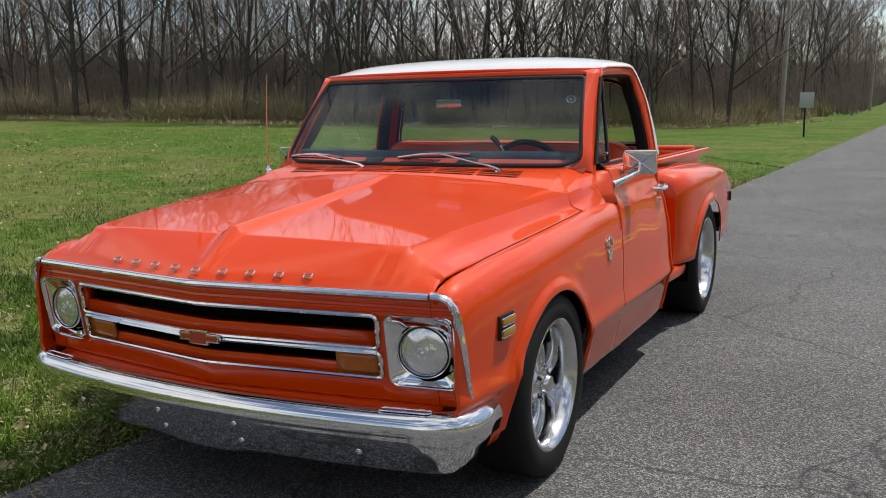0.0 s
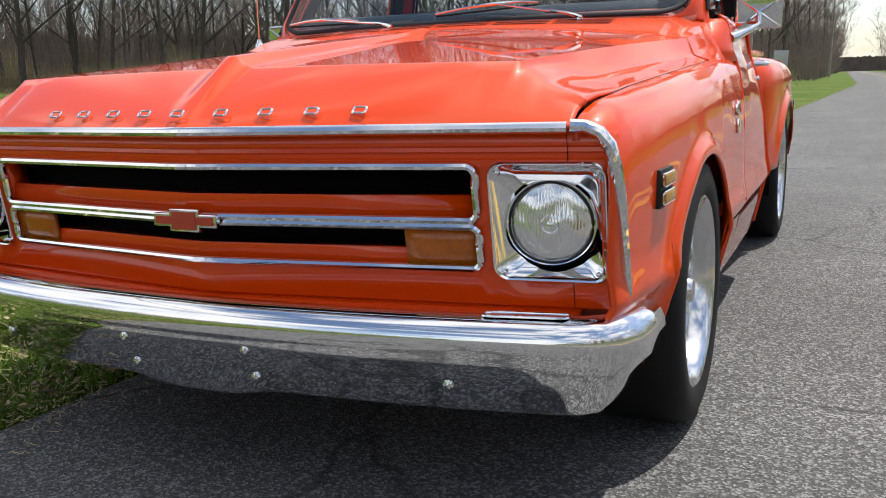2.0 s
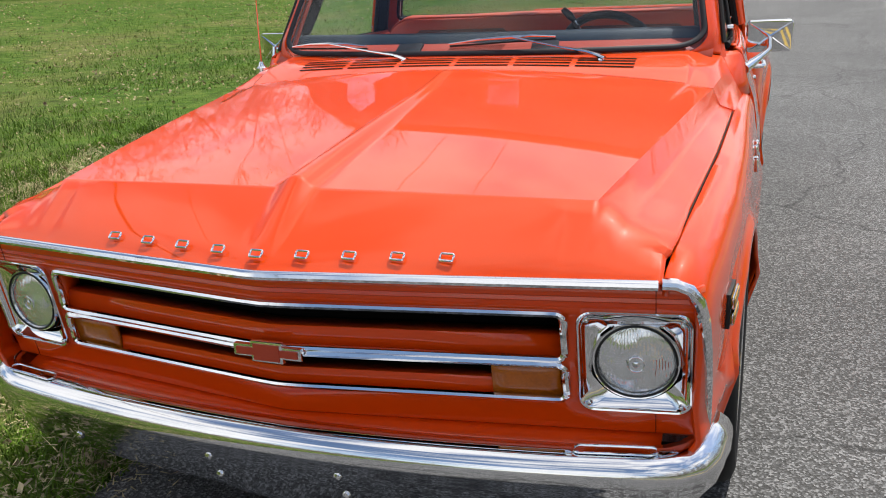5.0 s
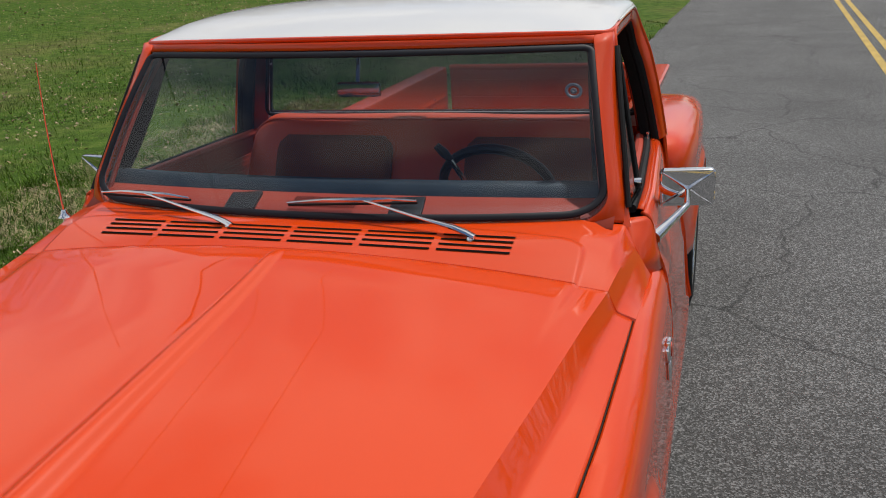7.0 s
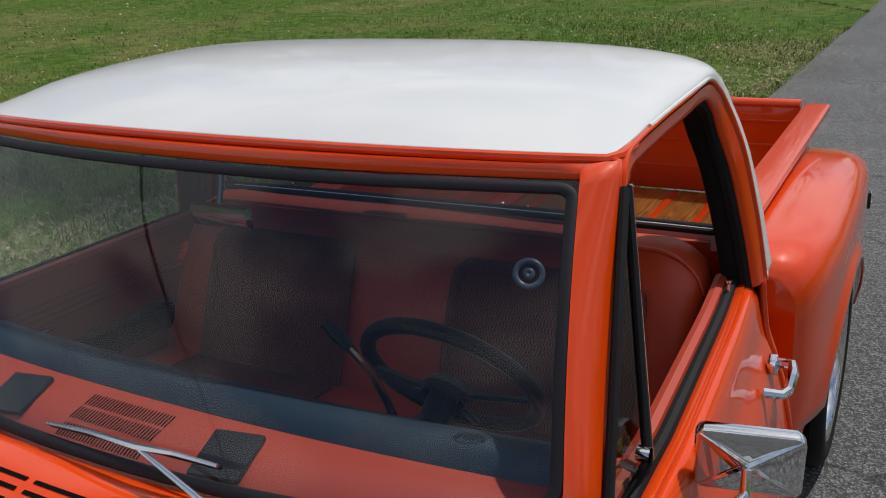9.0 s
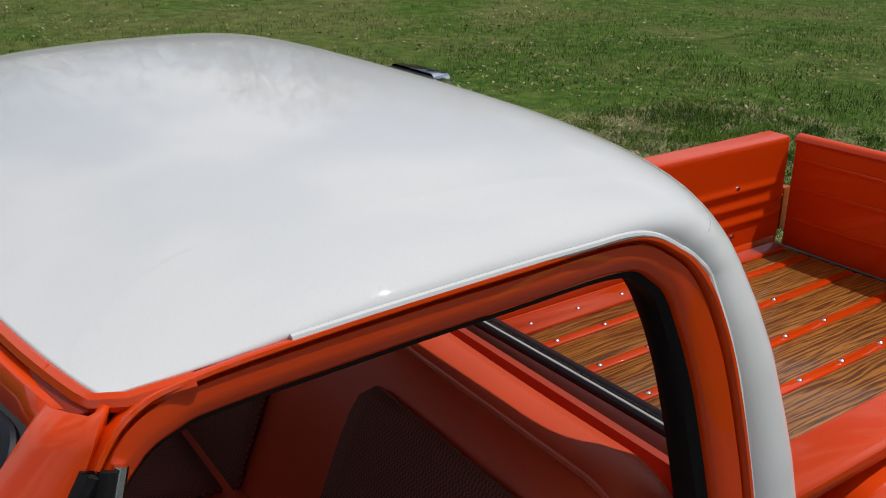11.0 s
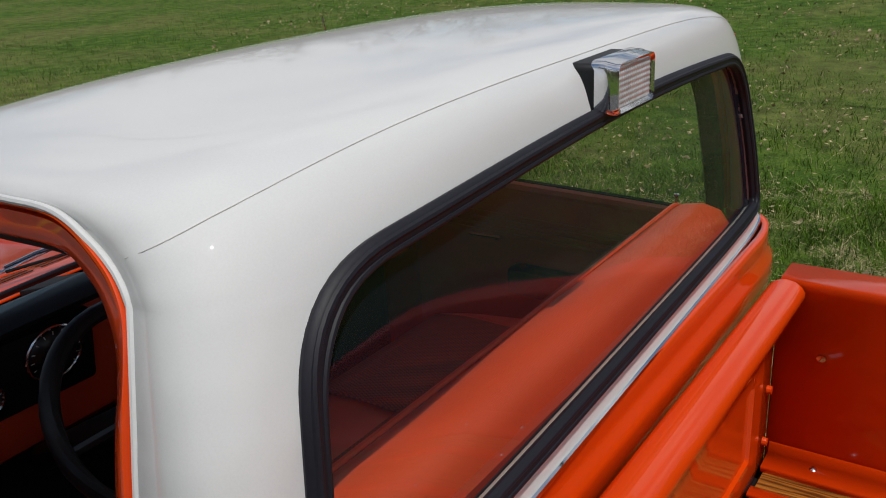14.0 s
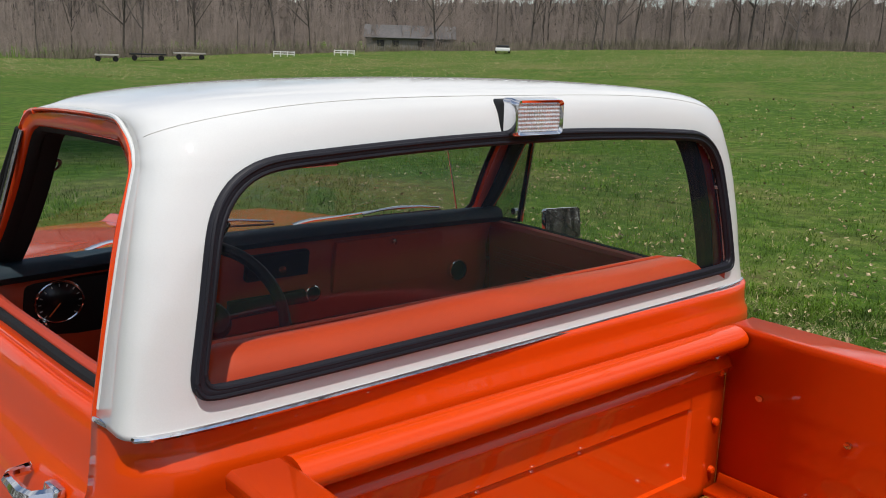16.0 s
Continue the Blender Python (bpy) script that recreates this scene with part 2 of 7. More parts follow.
def asphalt(name):
    m = bpy.data.materials.new(name)
    m.use_nodes = True
    nodes, links = m.node_tree.nodes, m.node_tree.links
    b = nodes["Principled BSDF"]
    b.inputs["Roughness"].default_value = 0.85
    co = nodes.new("ShaderNodeTexCoord")
    vo, big, crack, warp = (nodes.new("ShaderNodeTex" + k) for k in ("Voronoi", "Noise", "Voronoi", "Noise"))
    vo.inputs["Scale"].default_value = 150
    big.inputs["Scale"].default_value, big.inputs["Detail"].default_value = 0.7, 8
    warp.inputs["Scale"].default_value, warp.inputs["Detail"].default_value = 1.1, 6
    crack.feature = "DISTANCE_TO_EDGE"
    crack.inputs["Scale"].default_value = 0.42
    links.new(co.outputs["Object"], vo.inputs["Vector"])
    links.new(co.outputs["Object"], big.inputs["Vector"])
    links.new(co.outputs["Object"], warp.inputs["Vector"])
    mad = nodes.new("ShaderNodeVectorMath")
    mad.operation = "MULTIPLY_ADD"
    mad.inputs[1].default_value = (0.9, 0.9, 0.9)
    links.new(warp.outputs["Color"], mad.inputs[0])
    links.new(co.outputs["Object"], mad.inputs[2])
    links.new(mad.outputs[0], crack.inputs["Vector"])
    bw = nodes.new("ShaderNodeSeparateColor")
    links.new(vo.outputs["Color"], bw.inputs[0])
    rp = nodes.new("ShaderNodeValToRGB")
    e = rp.color_ramp.elements
    e[0].position, e[0].color = 0.0, (0.030, 0.029, 0.027, 1)
    e[1].position, e[1].color = 1.0, (0.222, 0.223, 0.222, 1)
    mid = e.new(0.6)
    mid.color = (0.071, 0.071, 0.070, 1)
    links.new(bw.outputs[0], rp.inputs[0])
    rb = nodes.new("ShaderNodeMapRange")
    rb.inputs[1].default_value, rb.inputs[2].default_value, rb.inputs[3].default_value, rb.inputs[4].default_value = 0.3, 0.7, 0.78, 1.22
    links.new(big.outputs[0], rb.inputs[0])
    rc = nodes.new("ShaderNodeMapRange")
    rc.inputs[1].default_value, rc.inputs[2].default_value, rc.inputs[3].default_value, rc.inputs[4].default_value = 0.0, 0.007, 0.35, 1.0
    links.new(crack.outputs["Distance"], rc.inputs[0])
    m1, m2 = nodes.new("ShaderNodeMath"), nodes.new("ShaderNodeVectorMath")
    m1.operation, m2.operation = "MULTIPLY", "SCALE"
    links.new(rb.outputs[0], m1.inputs[0])
    links.new(rc.outputs[0], m1.inputs[1])
    links.new(rp.outputs[0], m2.inputs[0])
    links.new(m1.outputs[0], m2.inputs["Scale"])
    links.new(m2.outputs[0], b.inputs["Base Color"])
    bp = nodes.new("ShaderNodeBump")
    bp.inputs["Strength"].default_value, bp.inputs["Distance"].default_value = 0.8, 0.004
    links.new(vo.outputs["Distance"], bp.inputs["Height"])
    links.new(bp.outputs[0], b.inputs["Normal"])
    return m


ASPHALT = asphalt("worn_asphalt")


def turf(name):
    m = bpy.data.materials.new(name)
    m.use_nodes = True
    nodes, links = m.node_tree.nodes, m.node_tree.links
    b = nodes["Principled BSDF"]
    b.inputs["Roughness"].default_value = 0.95
    b.inputs["Specular IOR Level"].default_value = 0.15
    co = nodes.new("ShaderNodeTexCoord")
    ns = []
    for sc, det in ((0.06, 6), (0.5, 7), (4.5, 7), (45.0, 4)):
        n = nodes.new("ShaderNodeTexNoise")
        n.inputs["Scale"].default_value, n.inputs["Detail"].default_value = sc, det
        links.new(co.outputs["Object"], n.inputs["Vector"])
        ns.append(n)
    r1, r2 = nodes.new("ShaderNodeValToRGB"), nodes.new("ShaderNodeValToRGB")
    for r, cs in ((r1, ((0.34, (0.040, 0.104, 0.008)), (0.47, (0.066, 0.124, 0.012)), (0.585, (0.185, 0.160, 0.060)))),
                  (r2, ((0.40, (0.011, 0.025, 0.003)), (0.53, (0.064, 0.124, 0.013)), (0.67, (0.21, 0.21, 0.06))))):
        el = r.color_ramp.elements
        el[0].position, el[0].color = cs[0][0], (*cs[0][1], 1)
        el[1].position, el[1].color = cs[2][0], (*cs[2][1], 1)
        el.new(cs[1][0]).color = (*cs[1][1], 1)
    add = nodes.new("ShaderNodeMix")
    add.inputs[0].default_value = 0.55
    links.new(ns[0].outputs[0], add.inputs[2])
    links.new(ns[1].outputs[0], add.inputs[3])
    links.new(add.outputs[0], r1.inputs[0])
    add2 = nodes.new("ShaderNodeMix")
    add2.inputs[0].default_value = 0.5
    links.new(ns[2].outputs[0], add2.inputs[2])
    links.new(ns[3].outputs[0], add2.inputs[3])
    links.new(add2.outputs[0], r2.inputs[0])
    mix = nodes.new("ShaderNodeMix")
    mix.data_type = "RGBA"
    mix.inputs[0].default_value = 0.6
    links.new(r1.outputs[0], mix.inputs[6])
    links.new(r2.outputs[0], mix.inputs[7])
    links.new(mix.outputs[2], b.inputs["Base Color"])
    bp = nodes.new("ShaderNodeBump")
    bp.inputs["Strength"].default_value, bp.inputs["Distance"].default_value = 1.0, 0.05
    links.new(add2.outputs[0], bp.inputs["Height"])
    links.new(bp.outputs[0], b.inputs["Normal"])
    return m


TURF = turf("field_grass")
BLADE = material("grass_blades", (0.112, 0.206, 0.013), 0.6, second=(0.028, 0.058, 0.006), scale=0.9, fine=7, island=0.55, spec=0.2)
LEAF = material("dry_leaf", (0.36, 0.30, 0.17), 0.8, second=(0.15, 0.095, 0.045), scale=2, fine=20, island=0.6)
STRAW = material("dead_straw", (0.42, 0.35, 0.19), 0.8, vary=0.15, scale=1, fine=8, island=0.35)


# ---- mesh helpers ----
class Shape:
    """Gathers vertices and faces of one mesh."""

    def __init__(self):
        self.v, self.f, self.fitted = [], [], False

    def placed(self):
        """Marks the points as already fitted to the views, so not stretched again."""
        self.fitted = True
        return self

    def grid(self, rows, close_u=False, close_v=False, skip=None):
        """A sheet through rows of points, all of one length."""
        n, k, base = len(rows), len(rows[0]), len(self.v)
        for r in rows:
            self.v += [tuple(p) for p in r]
        for i in range(n - 1 + close_v):
            for j in range(k - 1 + close_u):
                if skip and skip(i, j):
                    continue
                a, b = base + i * k, base + (i + 1) % n * k
                self.f.append((a + j, a + (j + 1) % k, b + (j + 1) % k, b + j))
        return self

    def cap(self, pts, flip=False):
        base = len(self.v)
        self.v += [tuple(p) for p in pts]
        ids = list(range(base, base + len(pts)))
        self.f.append(tuple(reversed(ids)) if flip else tuple(ids))
        return self

    def tube(self, pts, r, sides=10, closed=False, caps=True, flat=1.0, up=(0, 0, 1)):
        """A round or flattened bar along points. r may be a list."""
        pts = [Vector(p) for p in pts]
        n = len(pts)
        rad = r if isinstance(r, (list, tuple)) else [r] * n
        rows, ref = [], Vector(up)
        for i, p in enumerate(pts):
            a = pts[(i - 1) % n] if closed or i else p
            b = pts[(i + 1) % n] if closed or i < n - 1 else p
            d = (b - a).normalized()
            s = d.cross(ref)
            s = s.normalized() if s.length > 1e-4 else d.orthogonal().normalized()
            u = s.cross(d)
            rows.append([p + (s * math.cos(q) + u * math.sin(q) * flat) * rad[i] for q in (2 * math.pi * k / sides for k in range(sides))])
        self.grid(rows, close_u=True, close_v=closed)
        if caps and not closed:
            self.cap(rows[0], True).cap(rows[-1])
        return self

    def box(self, c, s, turn=None, bevel=0.0):
        """A block with bevelled edges: centre and full size."""
        bm = bmesh.new()
        bmesh.ops.create_cube(bm, size=1)
        bmesh.ops.scale(bm, vec=s, verts=bm.verts)
        if bevel:
            bmesh.ops.bevel(bm, geom=list(bm.edges), offset=bevel, segments=2, affect="EDGES", profile=0.6)
        m = Matrix.Translation(c) @ (turn if turn else Matrix())
        bm.transform(m)
        bm.verts.index_update()
        base = len(self.v)
        self.v += [tuple(v.co) for v in bm.verts]
        self.f += [tuple(base + v.index for v in f.verts) for f in bm.faces]
        bm.free()
        return self

    def lathe(self, profile, m, sides=48, wobble=None):
        """A turned form: profile of (radius, depth) about local x, laid by m."""
        rows = []
        for r, d in profile:
            rows.append([m @ Vector((d, r * math.cos(q), r * math.sin(q))) for q in (2 * math.pi * k / sides for k in range(sides))])
        return self.grid(rows, close_u=True)

    def mesh(self, name, mat, smooth=35):
        me = bpy.data.meshes.new(name)
        me.from_pydata(self.v, [], self.f)
        bm = bmesh.new()
        bm.from_mesh(me)
        bmesh.ops.remove_doubles(bm, verts=bm.verts, dist=1e-5)
        bmesh.ops.recalc_face_normals(bm, faces=bm.faces)
        bm.to_mesh(me)
        bm.free()
        me.materials.append(mat)
        if smooth:
            me.shade_smooth()
            me.set_sharp_from_angle(angle=radians(smooth))
        return me


# stations as first modelled and as stretched to the camera's views: y, half-width's ratio
BODY_Y = ((-1, 0.0, 0.5, 0.99, 1.3, 1.55, 1.64, 2.2, 2.80, 2.86, 3.02, 3.1, 3.5, 4.35, 5.0, 6.0), (-1, 0.0, 0.5, 0.985, 1.29, 1.52, 1.59, 2.10, 2.735, 2.805, 2.925, 2.99, 3.48, 4.33, 5.15, 6.15))
BODY_X = ((0, 0.5, 1.0, 1.5, 2.2, 2.8, 3.02, 3.2, 6), (0.998, 0.994, 0.99, 0.974, 0.966, 0.93, 0.922, 0.922, 0.922))


def body_point(x, y, z):
    """From the first model's coordinates to those stretched to fit the camera's views."""
    front = max(0.0, min(1.0, (1.6 - y) / 1.1))
    rear = max(0.0, min(1.0, (y - 2.15) / 0.75))
    low = float(np.interp(z, (0.45, 0.62, 0.84, 1.1), (0, 0.017, 0.020, 0.022)))
    high = float(np.interp(z, (0.60, 1.1, 1.6, 1.75), (0, 0.036, 0.042 + 0.040 * rear, 0.050 + 0.036 * rear)))
    r = float(np.interp(y, *BODY_X))
    lean = float(np.interp(z, (0.50, 0.75, 1.0), (1.0, 0.65, 0.0))) * float(np.interp(y, (0.9, 1.3, 2.92, 3.05), (0, 1, 1, 0)))
    r += (1.003 - r) * lean
    return (x * r, float(np.interp(y, *BODY_Y)), z - front * low - (1 - front) * high)


def body_y(y):
    """A fitted station along the truck, in the first model's coordinates."""
    return float(np.interp(y, BODY_Y[1], BODY_Y[0]))


def of_truck(ob):
    while ob.parent:
        ob = ob.parent
    return ob.name == "pickup_truck"


def part(name, shape, mat, parent, label="", smooth=35, thick=0.0, bevel=0.0, offset=-1.0):
    if isinstance(shape, Shape) and of_truck(parent) and not shape.fitted:
        shape.v = [body_point(*v) for v in shape.v]
    ob = new(name, shape.mesh(name, mat, smooth) if isinstance(shape, Shape) else shape)
    if thick:
        md = ob.modifiers.new("thickness", "SOLIDIFY")
        md.thickness, md.offset = thick, offset
    if bevel:
        md = ob.modifiers.new("edges", "BEVEL")
        md.width, md.segments, md.limit_method, md.angle_limit = bevel, 2, "ANGLE", radians(40)
    ob.parent = parent
    if label:
        ob["label"] = label
    return ob


def thing(name, label, category, group="", kind="", at=(0, 0, 0)):
    ob = new(name)
    ob.location = at
    ob.empty_display_size = 0.2
    return tagged(ob, label, category, group, kind)


def curve(keys, x):
    """Smooth value at x through (x, value) keys."""
    xs = [k[0] for k in keys]
    if x <= xs[0]:
        return keys[0][1]
    if x >= xs[-1]:
        return keys[-1][1]
    i = max(j for j in range(len(xs)) if xs[j] <= x)
    t = (x - xs[i]) / (xs[i + 1] - xs[i])
    p0, p1, p2, p3 = (keys[max(0, min(len(keys) - 1, i + q))][1] for q in (-1, 0, 1, 2))
    m1 = (p2 - p0) * 0.5
    m2 = (p3 - p1) * 0.5
    return (2 * t ** 3 - 3 * t ** 2 + 1) * p1 + (t ** 3 - 2 * t ** 2 + t) * m1 + (-2 * t ** 3 + 3 * t ** 2) * p2 + (t ** 3 - t ** 2) * m2


def spline(pts, per=6):
    """A smooth run of points through the given ones, any number of values each."""
    out, n = [], len(pts)
    for i in range(n - 1):
        p = [np.array(pts[max(0, min(n - 1, i + k))], dtype=float) for k in (-1, 0, 1, 2)]
        for k in range(per):
            t = k / per
            m1, m2 = (p[2] - p[0]) * 0.5, (p[3] - p[1]) * 0.5
            out.append((2 * t ** 3 - 3 * t ** 2 + 1) * p[1] + (t ** 3 - 2 * t ** 2 + t) * m1 + (-2 * t ** 3 + 3 * t ** 2) * p[2] + (t ** 3 - t ** 2) * m2)
    out.append(np.array(pts[-1], dtype=float))
    return out


def line(keys, x):
    return float(np.interp(x, [k[0] for k in keys], [k[1] for k in keys]))


def rounded(w0, w1, h0, h1, r, n=6):
    """A rounded rectangle's outline in the plane, anticlockwise from lower left; r one radius or four (ll, lr, ur, ul)."""
    rs = r if isinstance(r, (tuple, list)) else (r,) * 4
    out = []
    for (cx, cy, a), q in zip(((w0, h0, 180), (w1, h0, 270), (w1, h1, 0), (w0, h1, 90)), rs):
        ox, oy = cx + (q if cx == w0 else -q), cy + (q if cy == h0 else -q)
        for k in range(n + 1):
            t = radians(a + 90 * k / n)
            out.append((ox + q * math.cos(t), oy + q * math.sin(t)))
    return out


def dense(loop, step, closed=True):
    """A loop with points added so that no stretch is longer than step."""
    out = []
    for i in range(len(loop) - (0 if closed else 1)):
        a, b = Vector(loop[i]), Vector(loop[(i + 1) % len(loop)])
        n = max(1, math.ceil((b - a).length / step))
        out += [a.lerp(b, k / n) for k in range(n)]
    if not closed:
        out.append(Vector(loop[-1]))
    return out


# ---- ground, road ----
def rise(x, y):
    """Height of the land: level by the road, rising gently over the field."""
    d = max(0.0, -x - float(np.interp(y, (-80, -40, 20), (30, 22, 8))))
    k = float(np.interp(y, (-80, 20), (0.052, 0.036)))
    return min(k * min(d, 70.0) + 0.012 * max(0.0, d - 70.0), 6.0)



def road_left(y):
    return -0.76 + 0.036 * min(y, 60) - 0.012 * max(0.0, min(y, 400) - 60) if y > -10 else -1.12


def build_ground():
    xs = sorted({*np.linspace(-400, -60, 18), *np.linspace(-60, -2, 59), *np.linspace(-2, 12, 15), *np.linspace(12, 400, 20)})
    ys = sorted({*np.linspace(-400, -40, 16), *np.linspace(-40, 60, 81), *np.linspace(60, 800, 24)})
    s = Shape()
    s.grid([[(x, y, rise(x, y) - 0.015 + (0.02 * noise.noise((x * 0.7, y * 0.7, 0)) - 0.01 if x < -2 else -0.02)) for x in xs] for y in ys])
    g = new("ground", s.mesh("ground", TURF, 0))
    g.data.shade_smooth()
    tagged(g, "green spring field with pale dead patches", "field", kind="structure")
    ys = [*np.linspace(-60, 30, 91), *np.linspace(34, 600, 60)]
    rows = []
    for y in ys:
        x0 = road_left(y)
        e = 0.07 * noise.noise((0, y * 1.3, 3)) + 0.03 * noise.noise((0, y * 6, 5))
        rows.append([(x0 + e - 0.08, y, -0.03), (x0 + e, y, 0.0), (x0 + 0.6, y, 0.0), (x0 + 3.3, y, 0.004), (x0 + 6.7, y, 0.0), (x0 + 6.8 - e, y, -0.03)])
    r = new("road", Shape().grid(rows).mesh("road", ASPHALT, 0))
    tagged(r, "grey worn asphalt country road with cracks", "road", kind="structure")
    for off in (3.22, 3.44):
        s = Shape()
        s.grid([[(road_left(y) + off, y, 0.009), (road_left(y) + off + 0.10, y, 0.009)] for y in ys])
        ln = new("road_line", s.mesh("road_line", YELLOW, 0))
        tagged(ln, "faded yellow centre line painted on asphalt", "road line", kind="structure")


build_ground()


# ---- the pickup truck ----
truck = thing("pickup_truck", "orange stepside pickup truck with white roof parked at the road's edge", "pickup truck")


def front_y(x, z):
    """The front panel's plane: a shallow V that leans back towards the bottom."""
    return 0.166 + 0.112 * math.sqrt(x * x + 0.0006) / 0.85 + 0.15 * (0.80 - z)


def build_grille():
    zs = [0.40, 0.455, 0.53, 0.545, 0.632, 0.655, 0.757, 0.775, 0.779, 0.787, 0.791, 0.799, 0.803, 0.828]
    half = [0.0, 0.02, 0.33, 0.655, 0.70, 0.80, 0.905, 0.925, 0.938]
    xs = [-x for x in reversed(half[1:])] + half
    rows = []
    for z in zs:
        tuck = 0.05 if z < 0.42 else 0.0
        groove = 0.004 if z in (0.779, 0.787, 0.799) else 0.0
        rows.append([(x, front_y(x, z) + tuck + groove + (0.02 if abs(x) > 0.93 else 0), z) for x in xs])

    def hole(i, j):
        z, x = (zs[i] + zs[i + 1]) / 2, abs(xs[j] + xs[j + 1]) / 2
        return (x < 0.655 and (0.545 < z < 0.632 or 0.655 < z < 0.757)) or (0.70 < x < 0.905 and 0.53 < z < 0.757)

    grille = part("grille_panel", Shape().grid(rows, skip=hole), ORANGE, truck, thick=0.006)
    for z0, z1 in ((0.655, 0.757), (0.545, 0.632)):
        loop = [(p[0], p[1]) for p in dense([(a, b, 0) for a, b in rounded(-0.662, 0.662, z0 - 0.005, z1 + 0.005, 0.018, 4)], 0.05)]
        pts = [(x, front_y(x, z) - 0.005, z) for x, z in loop]
        part("grille_trim", Shape().tube(pts, 0.0095, 8, closed=True, flat=0.9), CHROME, grille, "chrome frame of the grille opening")
        # red shelf, red ends, black sheets in place of the shaded depth
        s, zm = Shape(), z0 + 0.43 * (z1 - z0)
        s.grid([[(x, front_y(x, z0) + 0.004, z0), (x, front_y(x, zm) + 0.016, zm), (x, front_y(x, zm) + 0.06, zm + 0.002)] for x in xs if abs(x) <= 0.66])
        for e in (-0.655, 0.655):
            s.grid([[(e, front_y(e, z) + 0.004, z), (e, front_y(e, z) + 0.06, z)] for z in (z0, z1)])
        part("grille_shelf", s, ORANGE, grille, thick=0.003)
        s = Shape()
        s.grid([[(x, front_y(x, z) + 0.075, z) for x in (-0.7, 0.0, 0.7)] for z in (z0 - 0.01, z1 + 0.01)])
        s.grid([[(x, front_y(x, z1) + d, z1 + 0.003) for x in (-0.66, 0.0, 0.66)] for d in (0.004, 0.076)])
        part("grille_dark_sheet", s, BLACK, grille, "black sheet in place of the shaded depth behind the grille", thick=0.002)
    for sgn in (1, -1):
        for za, zb in ((0.768, 0.826), (0.455, 0.518)):
            part("panel_joint", Shape().tube([(sgn * 0.846, front_y(0.846, z) - 0.0005, z) for z in (za, zb)], 0.0008, 6), BLACK, grille, "thin dark panel joint")
    # emblem: a stepped plain shape with a red field
    y = front_y(0, 0.64) - 0.016
    s = Shape().box((0, y, 0.641), (0.175, 0.014, 0.030), bevel=0.003).box((0, y - 0.001, 0.641), (0.082, 0.016, 0.052), bevel=0.003)
    emblem = part("emblem", s, CHROME, grille, "chrome stepped emblem with a red field")
    s = Shape().box((0, y - 0.006, 0.641), (0.158, 0.008, 0.018)).box((0, y - 0.007, 0.641), (0.066, 0.009, 0.040))
    part("emblem_field", s, TRIMRED, emblem, "dark red field")
    for sgn in (-1, 1):
        x0, x1 = (0.50, 0.648) if sgn > 0 else (-0.648, -0.50)
        s = Shape()
        rows = [[(x, front_y(x, z) + 0.012, z) for x in np.linspace(x0, x1, 5)] for z in np.linspace(0.549, 0.628, 4)]
        ind = part("indicator_lamp", Shape().grid(rows), AMBER, truck, "amber front indicator lens", thick=0.012)
        for sx in (0.03, 0.118):
            xx = x0 + sx
            part("screw", Shape().tube([(xx, front_y(xx, 0.588) + 0.014, 0.588), (xx, front_y(xx, 0.588) + 0.008, 0.588)], 0.006, 8), STEEL, ind)
        xx = x0 + 0.074
        part("lens_ring", Shape().tube([(xx + 0.012 * math.cos(q), front_y(xx, 0.588) + 0.010, 0.588 + 0.012 * math.sin(q)) for q in np.linspace(0, 2 * math.pi, 13)[:-1]], 0.002, 6, closed=True), AMBER, ind)


build_grille()


